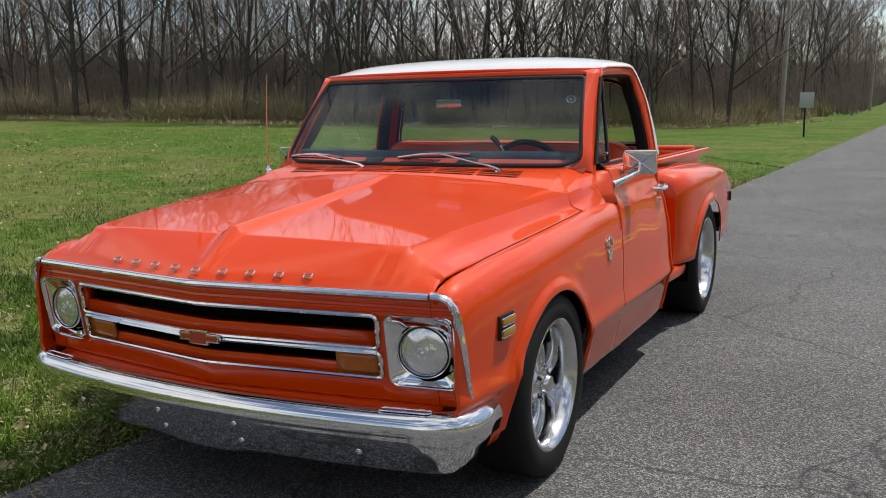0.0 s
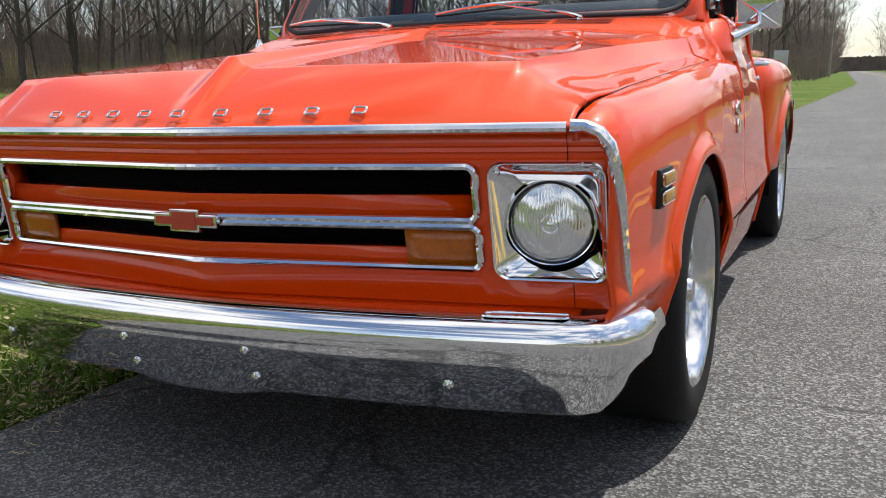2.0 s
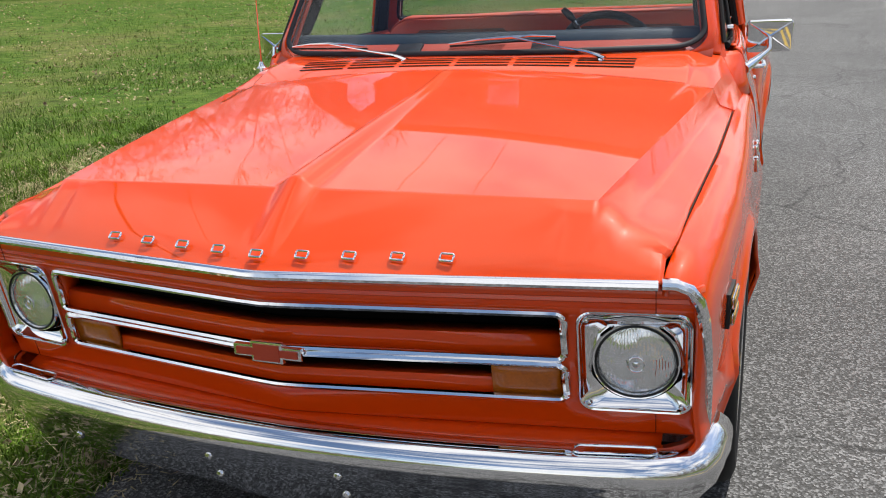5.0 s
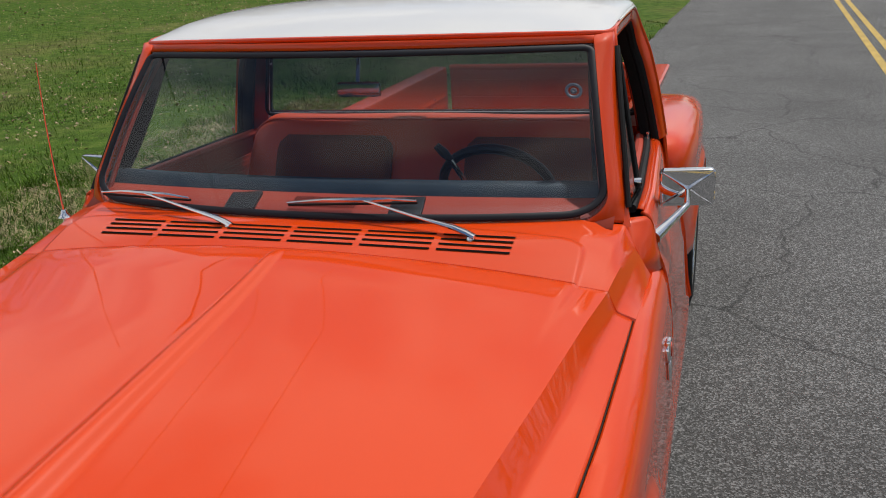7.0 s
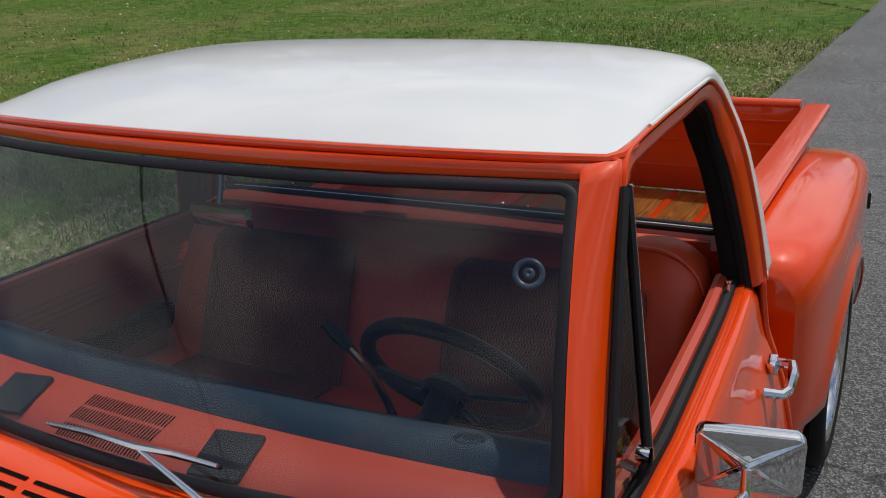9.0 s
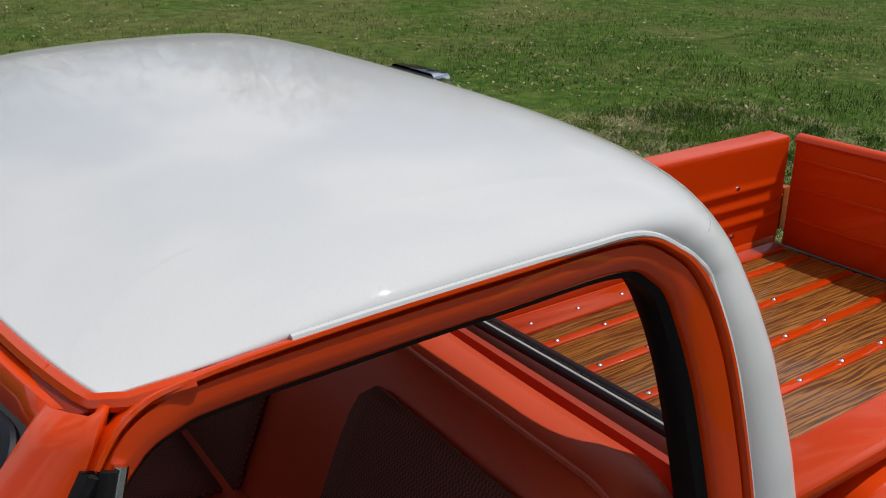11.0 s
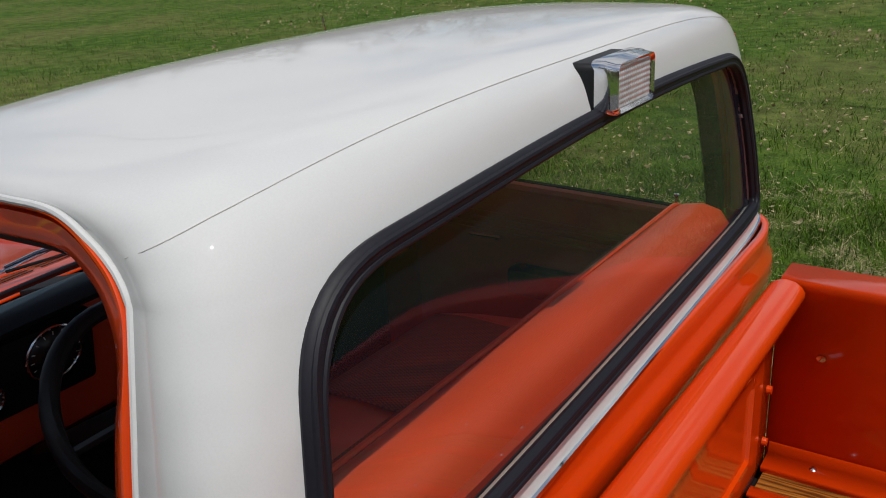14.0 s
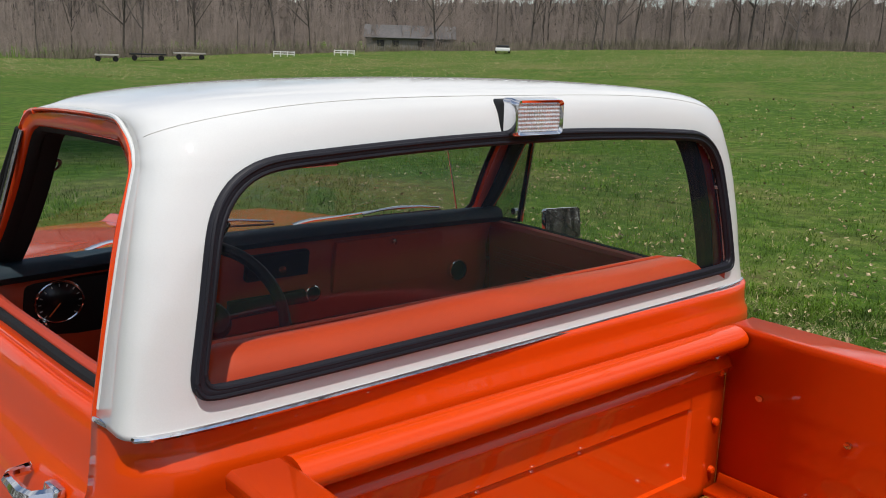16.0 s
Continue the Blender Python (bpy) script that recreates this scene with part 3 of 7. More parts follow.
def build_headlight(sgn):
    cx, cz = 0.805 * sgn, 0.645
    n = 12
    outer = rounded(cx - 0.117, cx + 0.117, 0.516, 0.771, 0.032, n)
    rows = []
    for f, dy in ((0.0, 0.006), (0.0, -0.010), (0.05, -0.013), (0.13, -0.011), (0.20, -0.004), (0.6, 0.010), (1.0, 0.020)):
        row = []
        for x, z in outer:
            q = math.atan2(z - cz, x - cx)
            ix, iz = cx + 0.0945 * math.cos(q), cz + 0.0945 * math.sin(q)
            px, pz = x + (ix - x) * f, z + (iz - z) * f
            row.append((px, front_y(px, pz) + dy, pz))
        rows.append(row)
    bezel = part("headlight", Shape().grid(rows, close_u=True), CHROME, truck, "chrome square bezel round a sealed-beam headlight")
    y0 = front_y(cx, cz) + 0.010
    tilt = Matrix.Translation((cx, y0, cz)) @ Matrix.Rotation(radians(90), 4, "Z") @ Matrix.Rotation(radians(7 * sgn), 4, "Z")
    # local x runs into the truck
    part("ring", Shape().lathe([(0.090, 0.012), (0.092, 0.0), (0.089, -0.008), (0.083, -0.006), (0.081, 0.004)], tilt, 48), CHROME, bezel, "thin chrome retaining ring")
    part("lens_rim", Shape().tube([tilt @ Vector((-0.006, 0.0835 * math.cos(q), 0.0835 * math.sin(q))) for q in np.linspace(0, 2 * math.pi, 49)[:-1]], 0.003, 6, closed=True), DARK, bezel, "thin dark ring at the lens's edge")
    # black ring in place of the shaded gap between lamp and bezel
    part("gap", Shape().tube([tilt @ Vector((0.004, 0.0935 * math.cos(q), 0.0935 * math.sin(q))) for q in np.linspace(0, 2 * math.pi, 49)[:-1]], 0.0032, 6, closed=True), BLACK, bezel, "black ring in place of the shaded gap round the lamp")
    for sx, sz in ((-0.096, 0.105), (0.094, 0.100), (-0.094, -0.108), (0.092, -0.108)):
        px, pz = cx + sx, cz - 0.001 + sz
        part("screw", Shape().lathe([(0.001, -0.004), (0.004, -0.003), (0.0052, 0.0), (0.0052, 0.006)], Matrix.Translation((px, front_y(px, pz) - 0.008, pz)) @ Matrix.Rotation(radians(90), 4, "Z"), 10), STEEL, bezel)
    # fluted lens
    rows = []
    for b in np.linspace(-0.995, 0.995, 40):
        w = math.sqrt(1 - b * b) * 0.082
        band = int((b + 1) * 2.5)
        row = []
        for a in np.linspace(-1, 1, 84):
            x, z = a * w, b * 0.082
            r2 = (x * x + z * z) / 0.082 ** 2
            flute = 0.0017 * abs(math.sin(x * (430 if band % 2 else 520) + band)) + 0.0010 * math.sin(b * 7.8 + 1.5 * math.sin(x * 60))
            row.append(tilt @ Vector((-0.014 * (1 - r2) + flute * (1 - r2 ** 4), x, z)))
        rows.append(row)
    lens = part("lens", Shape().grid(rows), LENS, bezel, "fluted clear glass lens", smooth=50)
    part("bulb_shield", Shape().lathe([(0.001, -0.0165), (0.005, -0.016), (0.007, -0.0145)], tilt, 20), STEEL, lens, "small bulb shield")
    part("aim_ring", Shape().tube([tilt @ Vector((-0.0145, 0.017 * math.cos(q), 0.017 * math.sin(q))) for q in np.linspace(0, 2 * math.pi, 25)[:-1]], 0.0014, 6, closed=True), STEEL, lens)


LENS = material("fluted_lens", (0.80, 0.81, 0.82), 0.10, 0.75, 1.0, vary=0.10, scale=40, fine=200)
for side in (1, -1):
    build_headlight(side)


def build_bumper():
    def path(x):
        a = abs(x)
        return 0.115 + 0.085 * (a / 0.85) ** 2
    pts = [(x, path(x), 0) for x in np.linspace(-0.84, 0.84, 41)]
    end = [(0.905, 0.222), (0.955, 0.262), (0.984, 0.318), (0.998, 0.395), (1.000, 0.47)]
    pts = [(-x, y, 0) for x, y in reversed(end)] + pts + [(x, y, 0) for x, y in end]
    n = len(pts)
    rows = []
    for i, p in enumerate(pts):
        a, b = Vector(pts[max(0, i - 1)]), Vector(pts[min(n - 1, i + 1)])
        d = (b - a).normalized()
        out = Vector((d.y, -d.x, 0))
        dip = 0.018 / (1 + math.exp((abs(p[0]) - 0.15) / 0.02))
        endk = max(0.0, abs(p[0]) - 0.95) / 0.05 * 0.02
        prof = [(-0.075, 0.452), (-0.05, 0.456), (-0.028, 0.452), (-0.010, 0.440), (0.000, 0.420), (0.002, 0.402), (-0.004, 0.385), (-0.008, 0.372),
                (-0.010, 0.36), (-0.040, 0.30), (-0.056, 0.265 - dip), (-0.066, 0.248 - dip), (-0.080, 0.242 - dip)]
        rows.append([Vector(p) + out * o + Vector((0, 0, z + (endk if z < 0.35 else -endk * 0.3))) for o, z in prof])
    bumper = part("front_bumper", Shape().grid(rows), CHROME, truck, "polished chrome front bumper", thick=0.004)
    for x, z in ((-0.62, 0.31), (-0.17, 0.355), (-0.17, 0.285), (0.17, 0.355), (0.17, 0.285), (0.62, 0.31)):
        y = path(x) + line([(0.28, 0.048), (0.36, 0.011)], z)
        part("bolt", Shape().lathe([(0.001, -0.008), (0.009, -0.006), (0.013, 0.0), (0.013, 0.006)], Matrix.Translation((x, y, z)) @ Matrix.Rotation(radians(90), 4, "Z"), 14), CHROME, bumper)
    for sgn in (1, -1):
        loop = [(sgn * (0.775 + a), path(0.775 + a) + 0.045 + b, 0.4585) for a, b in rounded(-0.085, 0.085, -0.016, 0.016, 0.015, 5)]
        part("bumper_pad", Shape().tube(loop, 0.003, 8, closed=True).cap(loop), CHROME, bumper, "flat chrome oval on the bumper's top")
    # red filler between bumper and grille
    rows = [[(x, path(x) + 0.06, 0.430) for x in np.linspace(-0.86, 0.86, 25)], [(x, front_y(x, 0.45) + 0.04, 0.462) for x in np.linspace(-0.86, 0.86, 25)]]
    part("front_apron", Shape().grid(rows), ORANGE, truck, thick=0.004)


build_bumper()


# side profile: outward offset by height, for all panels of the flank
FLANK = [(0.25, -0.055), (0.30, -0.045), (0.44, -0.016), (0.462, -0.002), (0.478, 0.003), (0.495, 0.0), (0.55, -0.006), (0.70, -0.002), (0.86, 0.0)]
SEAM_X = [(0.27, 0.857), (0.35, 0.868), (0.6, 0.887), (1.0, 0.915), (1.548, 0.944), (1.845, 0.958), (1.93, 0.960)]
SEAM_Z = [(0.27, 0.840), (0.31, 0.866), (0.36, 0.880), (0.6, 0.906), (1.0, 0.938), (1.548, 0.974), (1.845, 0.977), (1.93, 0.980)]
FENDER_X = [(0.272, 0.938), (0.285, 0.946), (0.32, 0.954), (0.5, 0.975), (0.8, 0.995), (1.2, 1.003), (1.93, 1.003)]


def build_front_fender(sgn):
    ys = [0.272, 0.28, 0.30, 0.33, 0.37, 0.42, 0.48, *np.linspace(0.54, 1.46, 47), 1.52, 1.58, 1.66, 1.74, 1.82, 1.90, 1.928]
    rows = []
    for y in ys:
        xs, zs, X = line(SEAM_X, y), line(SEAM_Z, y), line(FENDER_X, y)
        zb = 0.262
        if 0.272 <= y < 0.45:
            zb = 0.300 + 0.06 * max(0, (0.34 - y) / 0.07)
        d = abs(y - 0.985)
        if d < 0.372:
            zb = max(zb, 0.350 + math.sqrt(0.372 ** 2 - d * d))
        inner = [(xs - 0.06, zs + 0.0), (xs - 0.02, zs + 0.004)] if y > 1.56 else [(xs + 0.0005, zs - 0.03), (xs + 0.0008, zs - 0.012)]
        top = inner + [(xs + 0.001, zs - 0.002), (xs + 0.006, zs + 0.002), (xs + (X - xs) * 0.38, zs - 0.004), (xs + (X - xs) * 0.68, zs - 0.022), (xs + (X - xs) * 0.88, zs - 0.055), (X - 0.003, zs - 0.10)]
        low = []
        z1 = max(zs - 0.15, zb + 0.004)
        for k in range(26):
            z = z1 + (zb - z1) * (k / 25)
            x = X + line(FLANK, z)
            r = math.hypot(y - 0.985, z - 0.350) - 0.372
            if z > 0.30:
                x += 0.020 * math.exp(-(max(0.0, r - 0.012) / 0.035) ** 2)
            low.append((x, z))
        rows.append([(sgn * x, y, z) for x, z in top + low])
    f = part("front_fender", Shape().grid(rows), ORANGE, truck, thick=0.012, smooth=50)
    # black tube along the seam, in place of the shade between hood and fender
    part("hood_seam_shade", Shape().tube([(sgn * (line(SEAM_X, y) - 0.001), y, line(SEAM_Z, y) + 0.0005) for y in np.linspace(0.33, 1.84, 50)], 0.0017, 6), RUBBER, f, "thin black tube in place of the shade in the hood's seam")
    # inner wheel house
    s = Shape()
    s.grid([[(sgn * x, 0.985 + 0.40 * math.cos(q), 0.345 + 0.385 * math.sin(q)) for x in (0.55, 0.918)] for q in np.linspace(-0.2, math.pi + 0.2, 25)])
    s.grid([[(sgn * 0.56, 0.985 + r * math.cos(q), 0.345 + r * math.sin(q)) for r in (0.01, 0.40)] for q in np.linspace(-0.2, math.pi + 0.2, 25)])
    part("wheel_house", s, BLACK, f, "black inner wheel house", thick=0.004)
    # side marker
    m = part("side_marker", Shape().box((sgn * 0.977, 0.555, 0.692), (0.016, 0.105, 0.084), Matrix.Rotation(radians(-4 * sgn), 4, "Z"), 0.004), DARK, truck, "side marker with two amber lenses in chrome frames")
    for z in (0.672, 0.711):
        part("marker_lens", Shape().box((sgn * 0.9885, 0.555, z), (0.012, 0.088, 0.024), Matrix.Rotation(radians(-4 * sgn), 4, "Z"), 0.003), GOLDLENS, m, "golden amber lens")
        loop = [(sgn * (0.9895 + 0.0006 * (a / 0.01)), 0.555 + a, z + b) for a, b in rounded(-0.046, 0.046, -0.0135, 0.0135, 0.004, 3)]
        part("marker_frame", Shape().tube(loop, 0.0026, 6, closed=True), CHROME, m, "chrome frame")
    # fender emblem: plain stacked shapes
    e = part("fender_emblem", Shape().box((sgn * 1.006, 1.70, 0.815), (0.012, 0.10, 0.032), bevel=0.004).box((sgn * 1.008, 1.70, 0.815), (0.012, 0.045, 0.052), bevel=0.004)
             .box((sgn * 1.006, 1.70, 0.755), (0.010, 0.055, 0.05), bevel=0.004), CHROME, truck, "small chrome emblem of plain stacked shapes")
    part("emblem_field", Shape().box((sgn * 1.014, 1.70, 0.815), (0.004, 0.03, 0.03), bevel=0.001), TRIMRED, e, "red field")
    # chrome lip running down the fender's front edge
    pts = [(0.858, front_y(0.858, 0.84) - 0.018, 0.842), (0.885, 0.262, 0.840), (0.912, 0.266, 0.829), (0.930, 0.270, 0.805), (0.940, 0.277, 0.765), (0.945, 0.290, 0.70), (0.949, 0.318, 0.58), (0.951, 0.342, 0.49), (0.950, 0.350, 0.468)]
    part("fender_trim", Shape().tube([(sgn * x, y, z) for x, y, z in pts], [0.013] * 6 + [0.011, 0.008, 0.004], 10), CHROME, f, "chrome edge strip")


for side in (1, -1):
    build_front_fender(side)


def hood_ridge(x, t):
    w = 0.036 - 0.024 * t
    return (0.029 - 0.017 * t) * math.exp(-(abs(x) / w) ** 2.8) * (1.0 if t < 0.93 else max(0.0, (1 - t) / 0.07))


def build_hood():
    fr = [0.0, 0.006, 0.012, 0.018, 0.024, 0.030, 0.036, 0.043, 0.050, 0.058, 0.068, 0.080, 0.10, 0.13, 0.18, 0.25, 0.4, 0.55, 0.7, 0.82, 0.88, 0.902, 0.908, 0.914, 0.920, 0.95, 0.985, 1.0]
    out = [0.04, 0.12, 0.22, 0.30, 0.36, 0.44, 0.6, 0.8, 0.93, 1.0]
    ts = [-4, -3, -2.5, -2, -1.5, -1, -0.5, 0.0, 0.004, 0.012, 0.03, 0.06, *np.linspace(0.1, 0.9, 17), 0.93, 0.96, 0.985, 1.0]
    rows = []
    for t in ts:
        half = []
        tc = max(0.0, t)
        xc = 0.708 + 0.174 * tc
        y0 = 0.397 + tc * 1.135
        xs, zs = line(SEAM_X, y0 if t > 0 else 0.31) - 0.0025, line(SEAM_Z, y0 if t > 0 else 0.33) + 0.002
        for f in fr + [1 + o for o in out]:
            x = xc * f if f <= 1 else xc + (xs - xc) * (f - 1)
            a = x / 0.7
            top_z = (0.974 - 0.008 * a * a) + (0.138 * tc - 0.05 * tc * (x / 0.882) ** 2)
            top_y = 0.378 + 0.019 * a * a + tc * (1.135 + 0.019 * (1 - a * a))
            fall = 0.0 if f <= 1 else f - 1
            steep = fall + (line([(0, 0), (0.30, 0.66), (0.36, 0.745), (0.44, 0.79), (1, 1)], fall) - fall) * min(1.0, tc / 0.12)
            zin = top_z if fall == 0 else (0.974 - 0.008 * (xc / 0.7) ** 2 + 0.138 * tc - 0.05 * tc * (xc / 0.882) ** 2) * (1 - steep) + zs * steep
            ty = top_y
            if fall and t <= 0.1:
                ty = top_y * (1 - fall) + (0.325 + 0.7 * tc) * fall
            # a raised middle panel near the cowl
            panel = 0.006 * (1 - line([(0.902, 0), (0.920, 1)], f)) * line([(0.70, 0), (0.90, 1)], tc)
            if t >= 0:
                y, z = ty - 0.032 * max(0.0, (tc - 0.8) / 0.2), zin + hood_ridge(x, t) + panel
            else:
                ly = 0.146 + 0.112 * math.sqrt(x * x + 0.0006) / 0.85
                lz = 0.842 - 0.004 * (abs(x) / 0.85)
                k = {-4: -0.2, -3: -0.08, -2.5: 0.0, -2: 0.06, -1.5: 0.3, -1: 0.72, -0.5: 0.97}[t]
                if k <= 0:
                    y, z = ly + (0.004 if k == 0 else 0.02), lz + k * 0.12
                else:
                    bow = 0.007 * math.sin(math.pi * k)
                    y, z = ly + (ty - ly) * k - bow * 0.4, lz + (zin - lz) * k + bow
                    z += hood_ridge(x, 0) * k ** 2
            half.append((x, y, z))
        rows.append([(-x, y, z) for x, y, z in reversed(half[1:])] + half)
    # the nose corners are rounded off
    for _ in range(14):
        old = [[Vector(p) for p in r] for r in rows]
        for i in range(1, len(rows) - 1):
            for j in range(1, len(rows[0]) - 1):
                p = old[i][j]
                w = max(0.0, min(1.0, (0.62 - p.y) / 0.16)) * max(0.0, min(1.0, (abs(p.x) - 0.60) / 0.06)) * max(0.0, min(1.0, (p.z - 0.85) / 0.03))
                f = (fr + [1 + o for o in out])[abs(j - len(rows[0]) // 2)]
                if ts[i] >= 0 and f <= 1:
                    w = 0.0
                if w > 0 and j not in (0, 1, len(rows[0]) - 2):
                    a = (old[i - 1][j] + old[i + 1][j] + old[i][j - 1] + old[i][j + 1]) * 0.25
                    rows[i][j] = (p.x, p.y + (a.y - p.y) * w * 0.8, p.z + (a.z - p.z) * w * 0.8)
    hood = part("hood", Shape().grid(rows), ORANGE, truck, thick=0.008, smooth=45)
    pts = [(x, front_y(x, 0.838) - 0.017, 0.838) for x in [*np.linspace(-0.852, -0.04, 16), -0.015, 0, 0.015, *np.linspace(0.04, 0.852, 16)]]
    part("hood_trim", Shape().tube(pts, 0.0125, 10, flat=0.95), CHROME, hood, "chrome strip along the hood's lip")
    # nine small plain frames where the maker's name stands
    for i in range(9):
        x = -0.425 + i * 0.106
        y = 0.146 + 0.112 * abs(x) / 0.85 + 0.034
        m = Matrix.Translation((x, y - 0.003, 0.877)) @ Matrix.Rotation(radians(-48), 4, "X")
        loop = [m @ Vector((a, 0, b)) for a, b in rounded(-0.0145, 0.0145, -0.0085, 0.0085, 0.003, 2)]
        part("nameplate_mark", Shape().tube(loop, 0.0027, 6, closed=True, up=(0, 1, 0)), CHROME, hood, "small plain chrome frame")


build_hood()


def ws_point(u, v):
    """The windshield's surface: u across, v up."""
    b = Vector((0.868 * u, 1.70 + 0.15 * abs(u) ** 2.2, 1.130))
    t = Vector((0.775 * u, 2.115 + 0.082 * abs(u) ** 2.2, 1.578))
    p = b.lerp(t, v)
    return p + Vector((0, -0.018 * math.sin(math.pi * v), 0.012 * math.sin(math.pi * v)))


def ws_outline(inset=0.0, n=8):
    return [ws_point(u, v) for u, v in [(a, b) for a, b, _ in dense([(p, q, 0) for p, q in rounded(-1 + inset, 1 - inset, inset * 1.6, 1 - inset * 1.6, (0.13, 0.13, 0.035, 0.035), n)], 0.06)]]


def cowl_front(q, k):
    """The cowl's front edge along the hood: q out to the crease, k down the facet."""
    if k <= 0:
        x = 0.882 * q
        p = Vector((x, 1.5035, 1.112 - 0.050 * q * q - 0.008 * (x / 0.7) ** 2))
    else:
        steep = line([(0, 0), (0.30, 0.66), (0.36, 0.745), (0.44, 0.79), (1, 1)], k)
        p = Vector((0.882 + 0.060 * k, 1.5035 + 0.004 * k, 1.0493 * (1 - steep) + 0.976 * steep))
    return Vector(body_point(*p))


COWL_FOOT = (0.863, 1.811, 1.077)
COWL_EDGE = [(0.892, 1.762, 1.032), (0.911, 1.766, 0.990), (0.930, 1.777, 0.947)]


def cowl_rear(q, k):
    """The cowl's rear edge: along the windshield, the pillar's foot, then down the door's seam."""
    if k > 0:
        n = len(COWL_EDGE) - 1
        i = min(n - 1, int(k * n))
        return Vector(COWL_EDGE[i]).lerp(Vector(COWL_EDGE[i + 1]), k * n - i)
    if q > 0.97:
        return Vector(COWL_FOOT).lerp(Vector(COWL_EDGE[0]), (q - 0.97) / 0.03)
    foot = Vector(body_point(*ws_point(min(q, 0.91) * 0.99, 0.020)))
    return foot.lerp(Vector(COWL_FOOT), max(0.0, (q - 0.91) / 0.06))


def cowl_point(q, k, f):
    """The panel between hood and windshield, f from front to rear."""
    p = cowl_front(q, k).lerp(cowl_rear(q, k), f)
    g = min(1.0, max(0.0, f))
    p += Vector((0.006 * k, 0, 0.010 * (1 - k) * math.sin(math.pi * g)))
    # the raised middle panel, round at its rear corners
    dx, dy = p.x - 0.782 + 0.06, p.y - 1.645 + 0.06
    d = math.hypot(max(dx, 0.0), max(dy, 0.0)) + min(max(dx, dy), 0.0) - 0.06
    p.z += 0.006 * line([(-0.006, 1), (0.006, 0)], d)
    return p


def build_cowl():
    half = [(q, 0.0) for q in (*np.linspace(0, 0.76, 20), *np.linspace(0.78, 0.99, 44), 1.0)] + [(1.0, k) for k in (0.1, 0.2, 0.30, 0.36, 0.44, 0.5, 0.6, 0.7, 0.8, 0.9, 1.0)]
    rows = []
    for f in (-0.03, 0.0, *np.linspace(0.04, 0.96, 40), 1.0, 1.06, 1.12):
        row = [cowl_point(q, k, min(f, 1.0)) + Vector((0, 0, -0.02 if f < 0 else 0)) for q, k in half]
        if f > 1:
            row = [p + (Vector((0, 0.15, 0.06)) if q < 0.9 else Vector((-0.15, 0.1, -0.08))) * (f - 1) for p, (q, k) in zip(row, half)]
        row.append(row[-1] + Vector((-0.004, 0, -0.02)))
        rows.append(row)
    rows = [[Vector((-p.x, p.y, p.z)) for p in reversed(row[1:])] + row for row in rows]
    cowl = part("cowl_panel", Shape().grid(rows).placed(), ORANGE, truck, thick=0.006, smooth=32)
    # four rows of slots in six groups: black strips in place of shaded openings
    for g in range(6):
        x0, x1 = -0.615 + g * 0.2065, -0.615 + g * 0.2065 + 0.188
        for r in range(4):
            rows = []
            for x in np.linspace(x0, x1, 9):
                q = abs(x) / 0.861
                y = 1.507 + 0.0228 * r + 0.034 * (x / 0.6) ** 2
                lo, hi = cowl_front(q, 0).y, cowl_rear(q, 0).y
                row = [cowl_point(q, 0, (y + dy - lo) / (hi - lo)) for dy in (-0.004, 0.004)]
                rows.append([Vector((x, p.y, p.z + 0.0015)) for p in row])
            part("vent_slot", Shape().grid(rows).placed(), BLACK, cowl, "narrow black strip in place of a vent slot's shade", smooth=0)


build_cowl()


def build_windshield():
    us = [*np.linspace(-0.99, 0.99, 41)]
    rows = []
    for k in range(15):
        row = []
        for u in us:
            a = abs(u)
            lo = 0.13 * (1 - math.sqrt(max(0, 1 - (max(0, a - 0.87) / 0.13) ** 2)))
            row.append(ws_point(u, lo + 0.006 + (0.988 - lo) * k / 14))
        rows.append(row)
    ws = part("windshield", Shape().grid(rows), WS, truck, "clear windshield with a dark blue shade band at the top", smooth=60)
    ws.visible_shadow = False
    part("windshield_gasket", Shape().tube(ws_outline(0.030), 0.0112, 10, closed=True, flat=0.6, up=(0, -0.74, 0.67)), GASKET, ws, "black rubber gasket")
    # round sticker behind the glass
    c = ws_point(0.895, 0.700) + Vector((0, 0.012, -0.004))
    nrm = Vector((0.25, -0.72, 0.65)).normalized()
    m = Matrix.Translation(c) @ nrm.to_track_quat("X", "Z").to_matrix().to_4x4()
    part("round_sticker", Shape().lathe([(0.0255, 0.0), (0.021, 0.0006), (0.0165, 0.001)], m, 32), STICKER, ws, "round clear sticker with a pale ring", thick=0.001)
    part("sticker_centre", Shape().lathe([(0.010, 0.0), (0.006, 0.001), (0.001, 0.001)], m, 24), STICKER, ws, thick=0.001)
    # inner mirror
    mir = part("rear_view_mirror", Shape().box((0.010, 2.165, 1.442), (0.150, 0.026, 0.048), Matrix.Rotation(radians(8), 4, "X"), 0.012), CHROME, truck, "chrome-backed rear-view mirror")
    part("mirror_stalk", Shape().tube([(0.005, 2.17, 1.46), (0.005, 2.19, 1.52), (0.005, 2.20, 1.57)], 0.007, 8), CHROME, mir)


build_windshield()


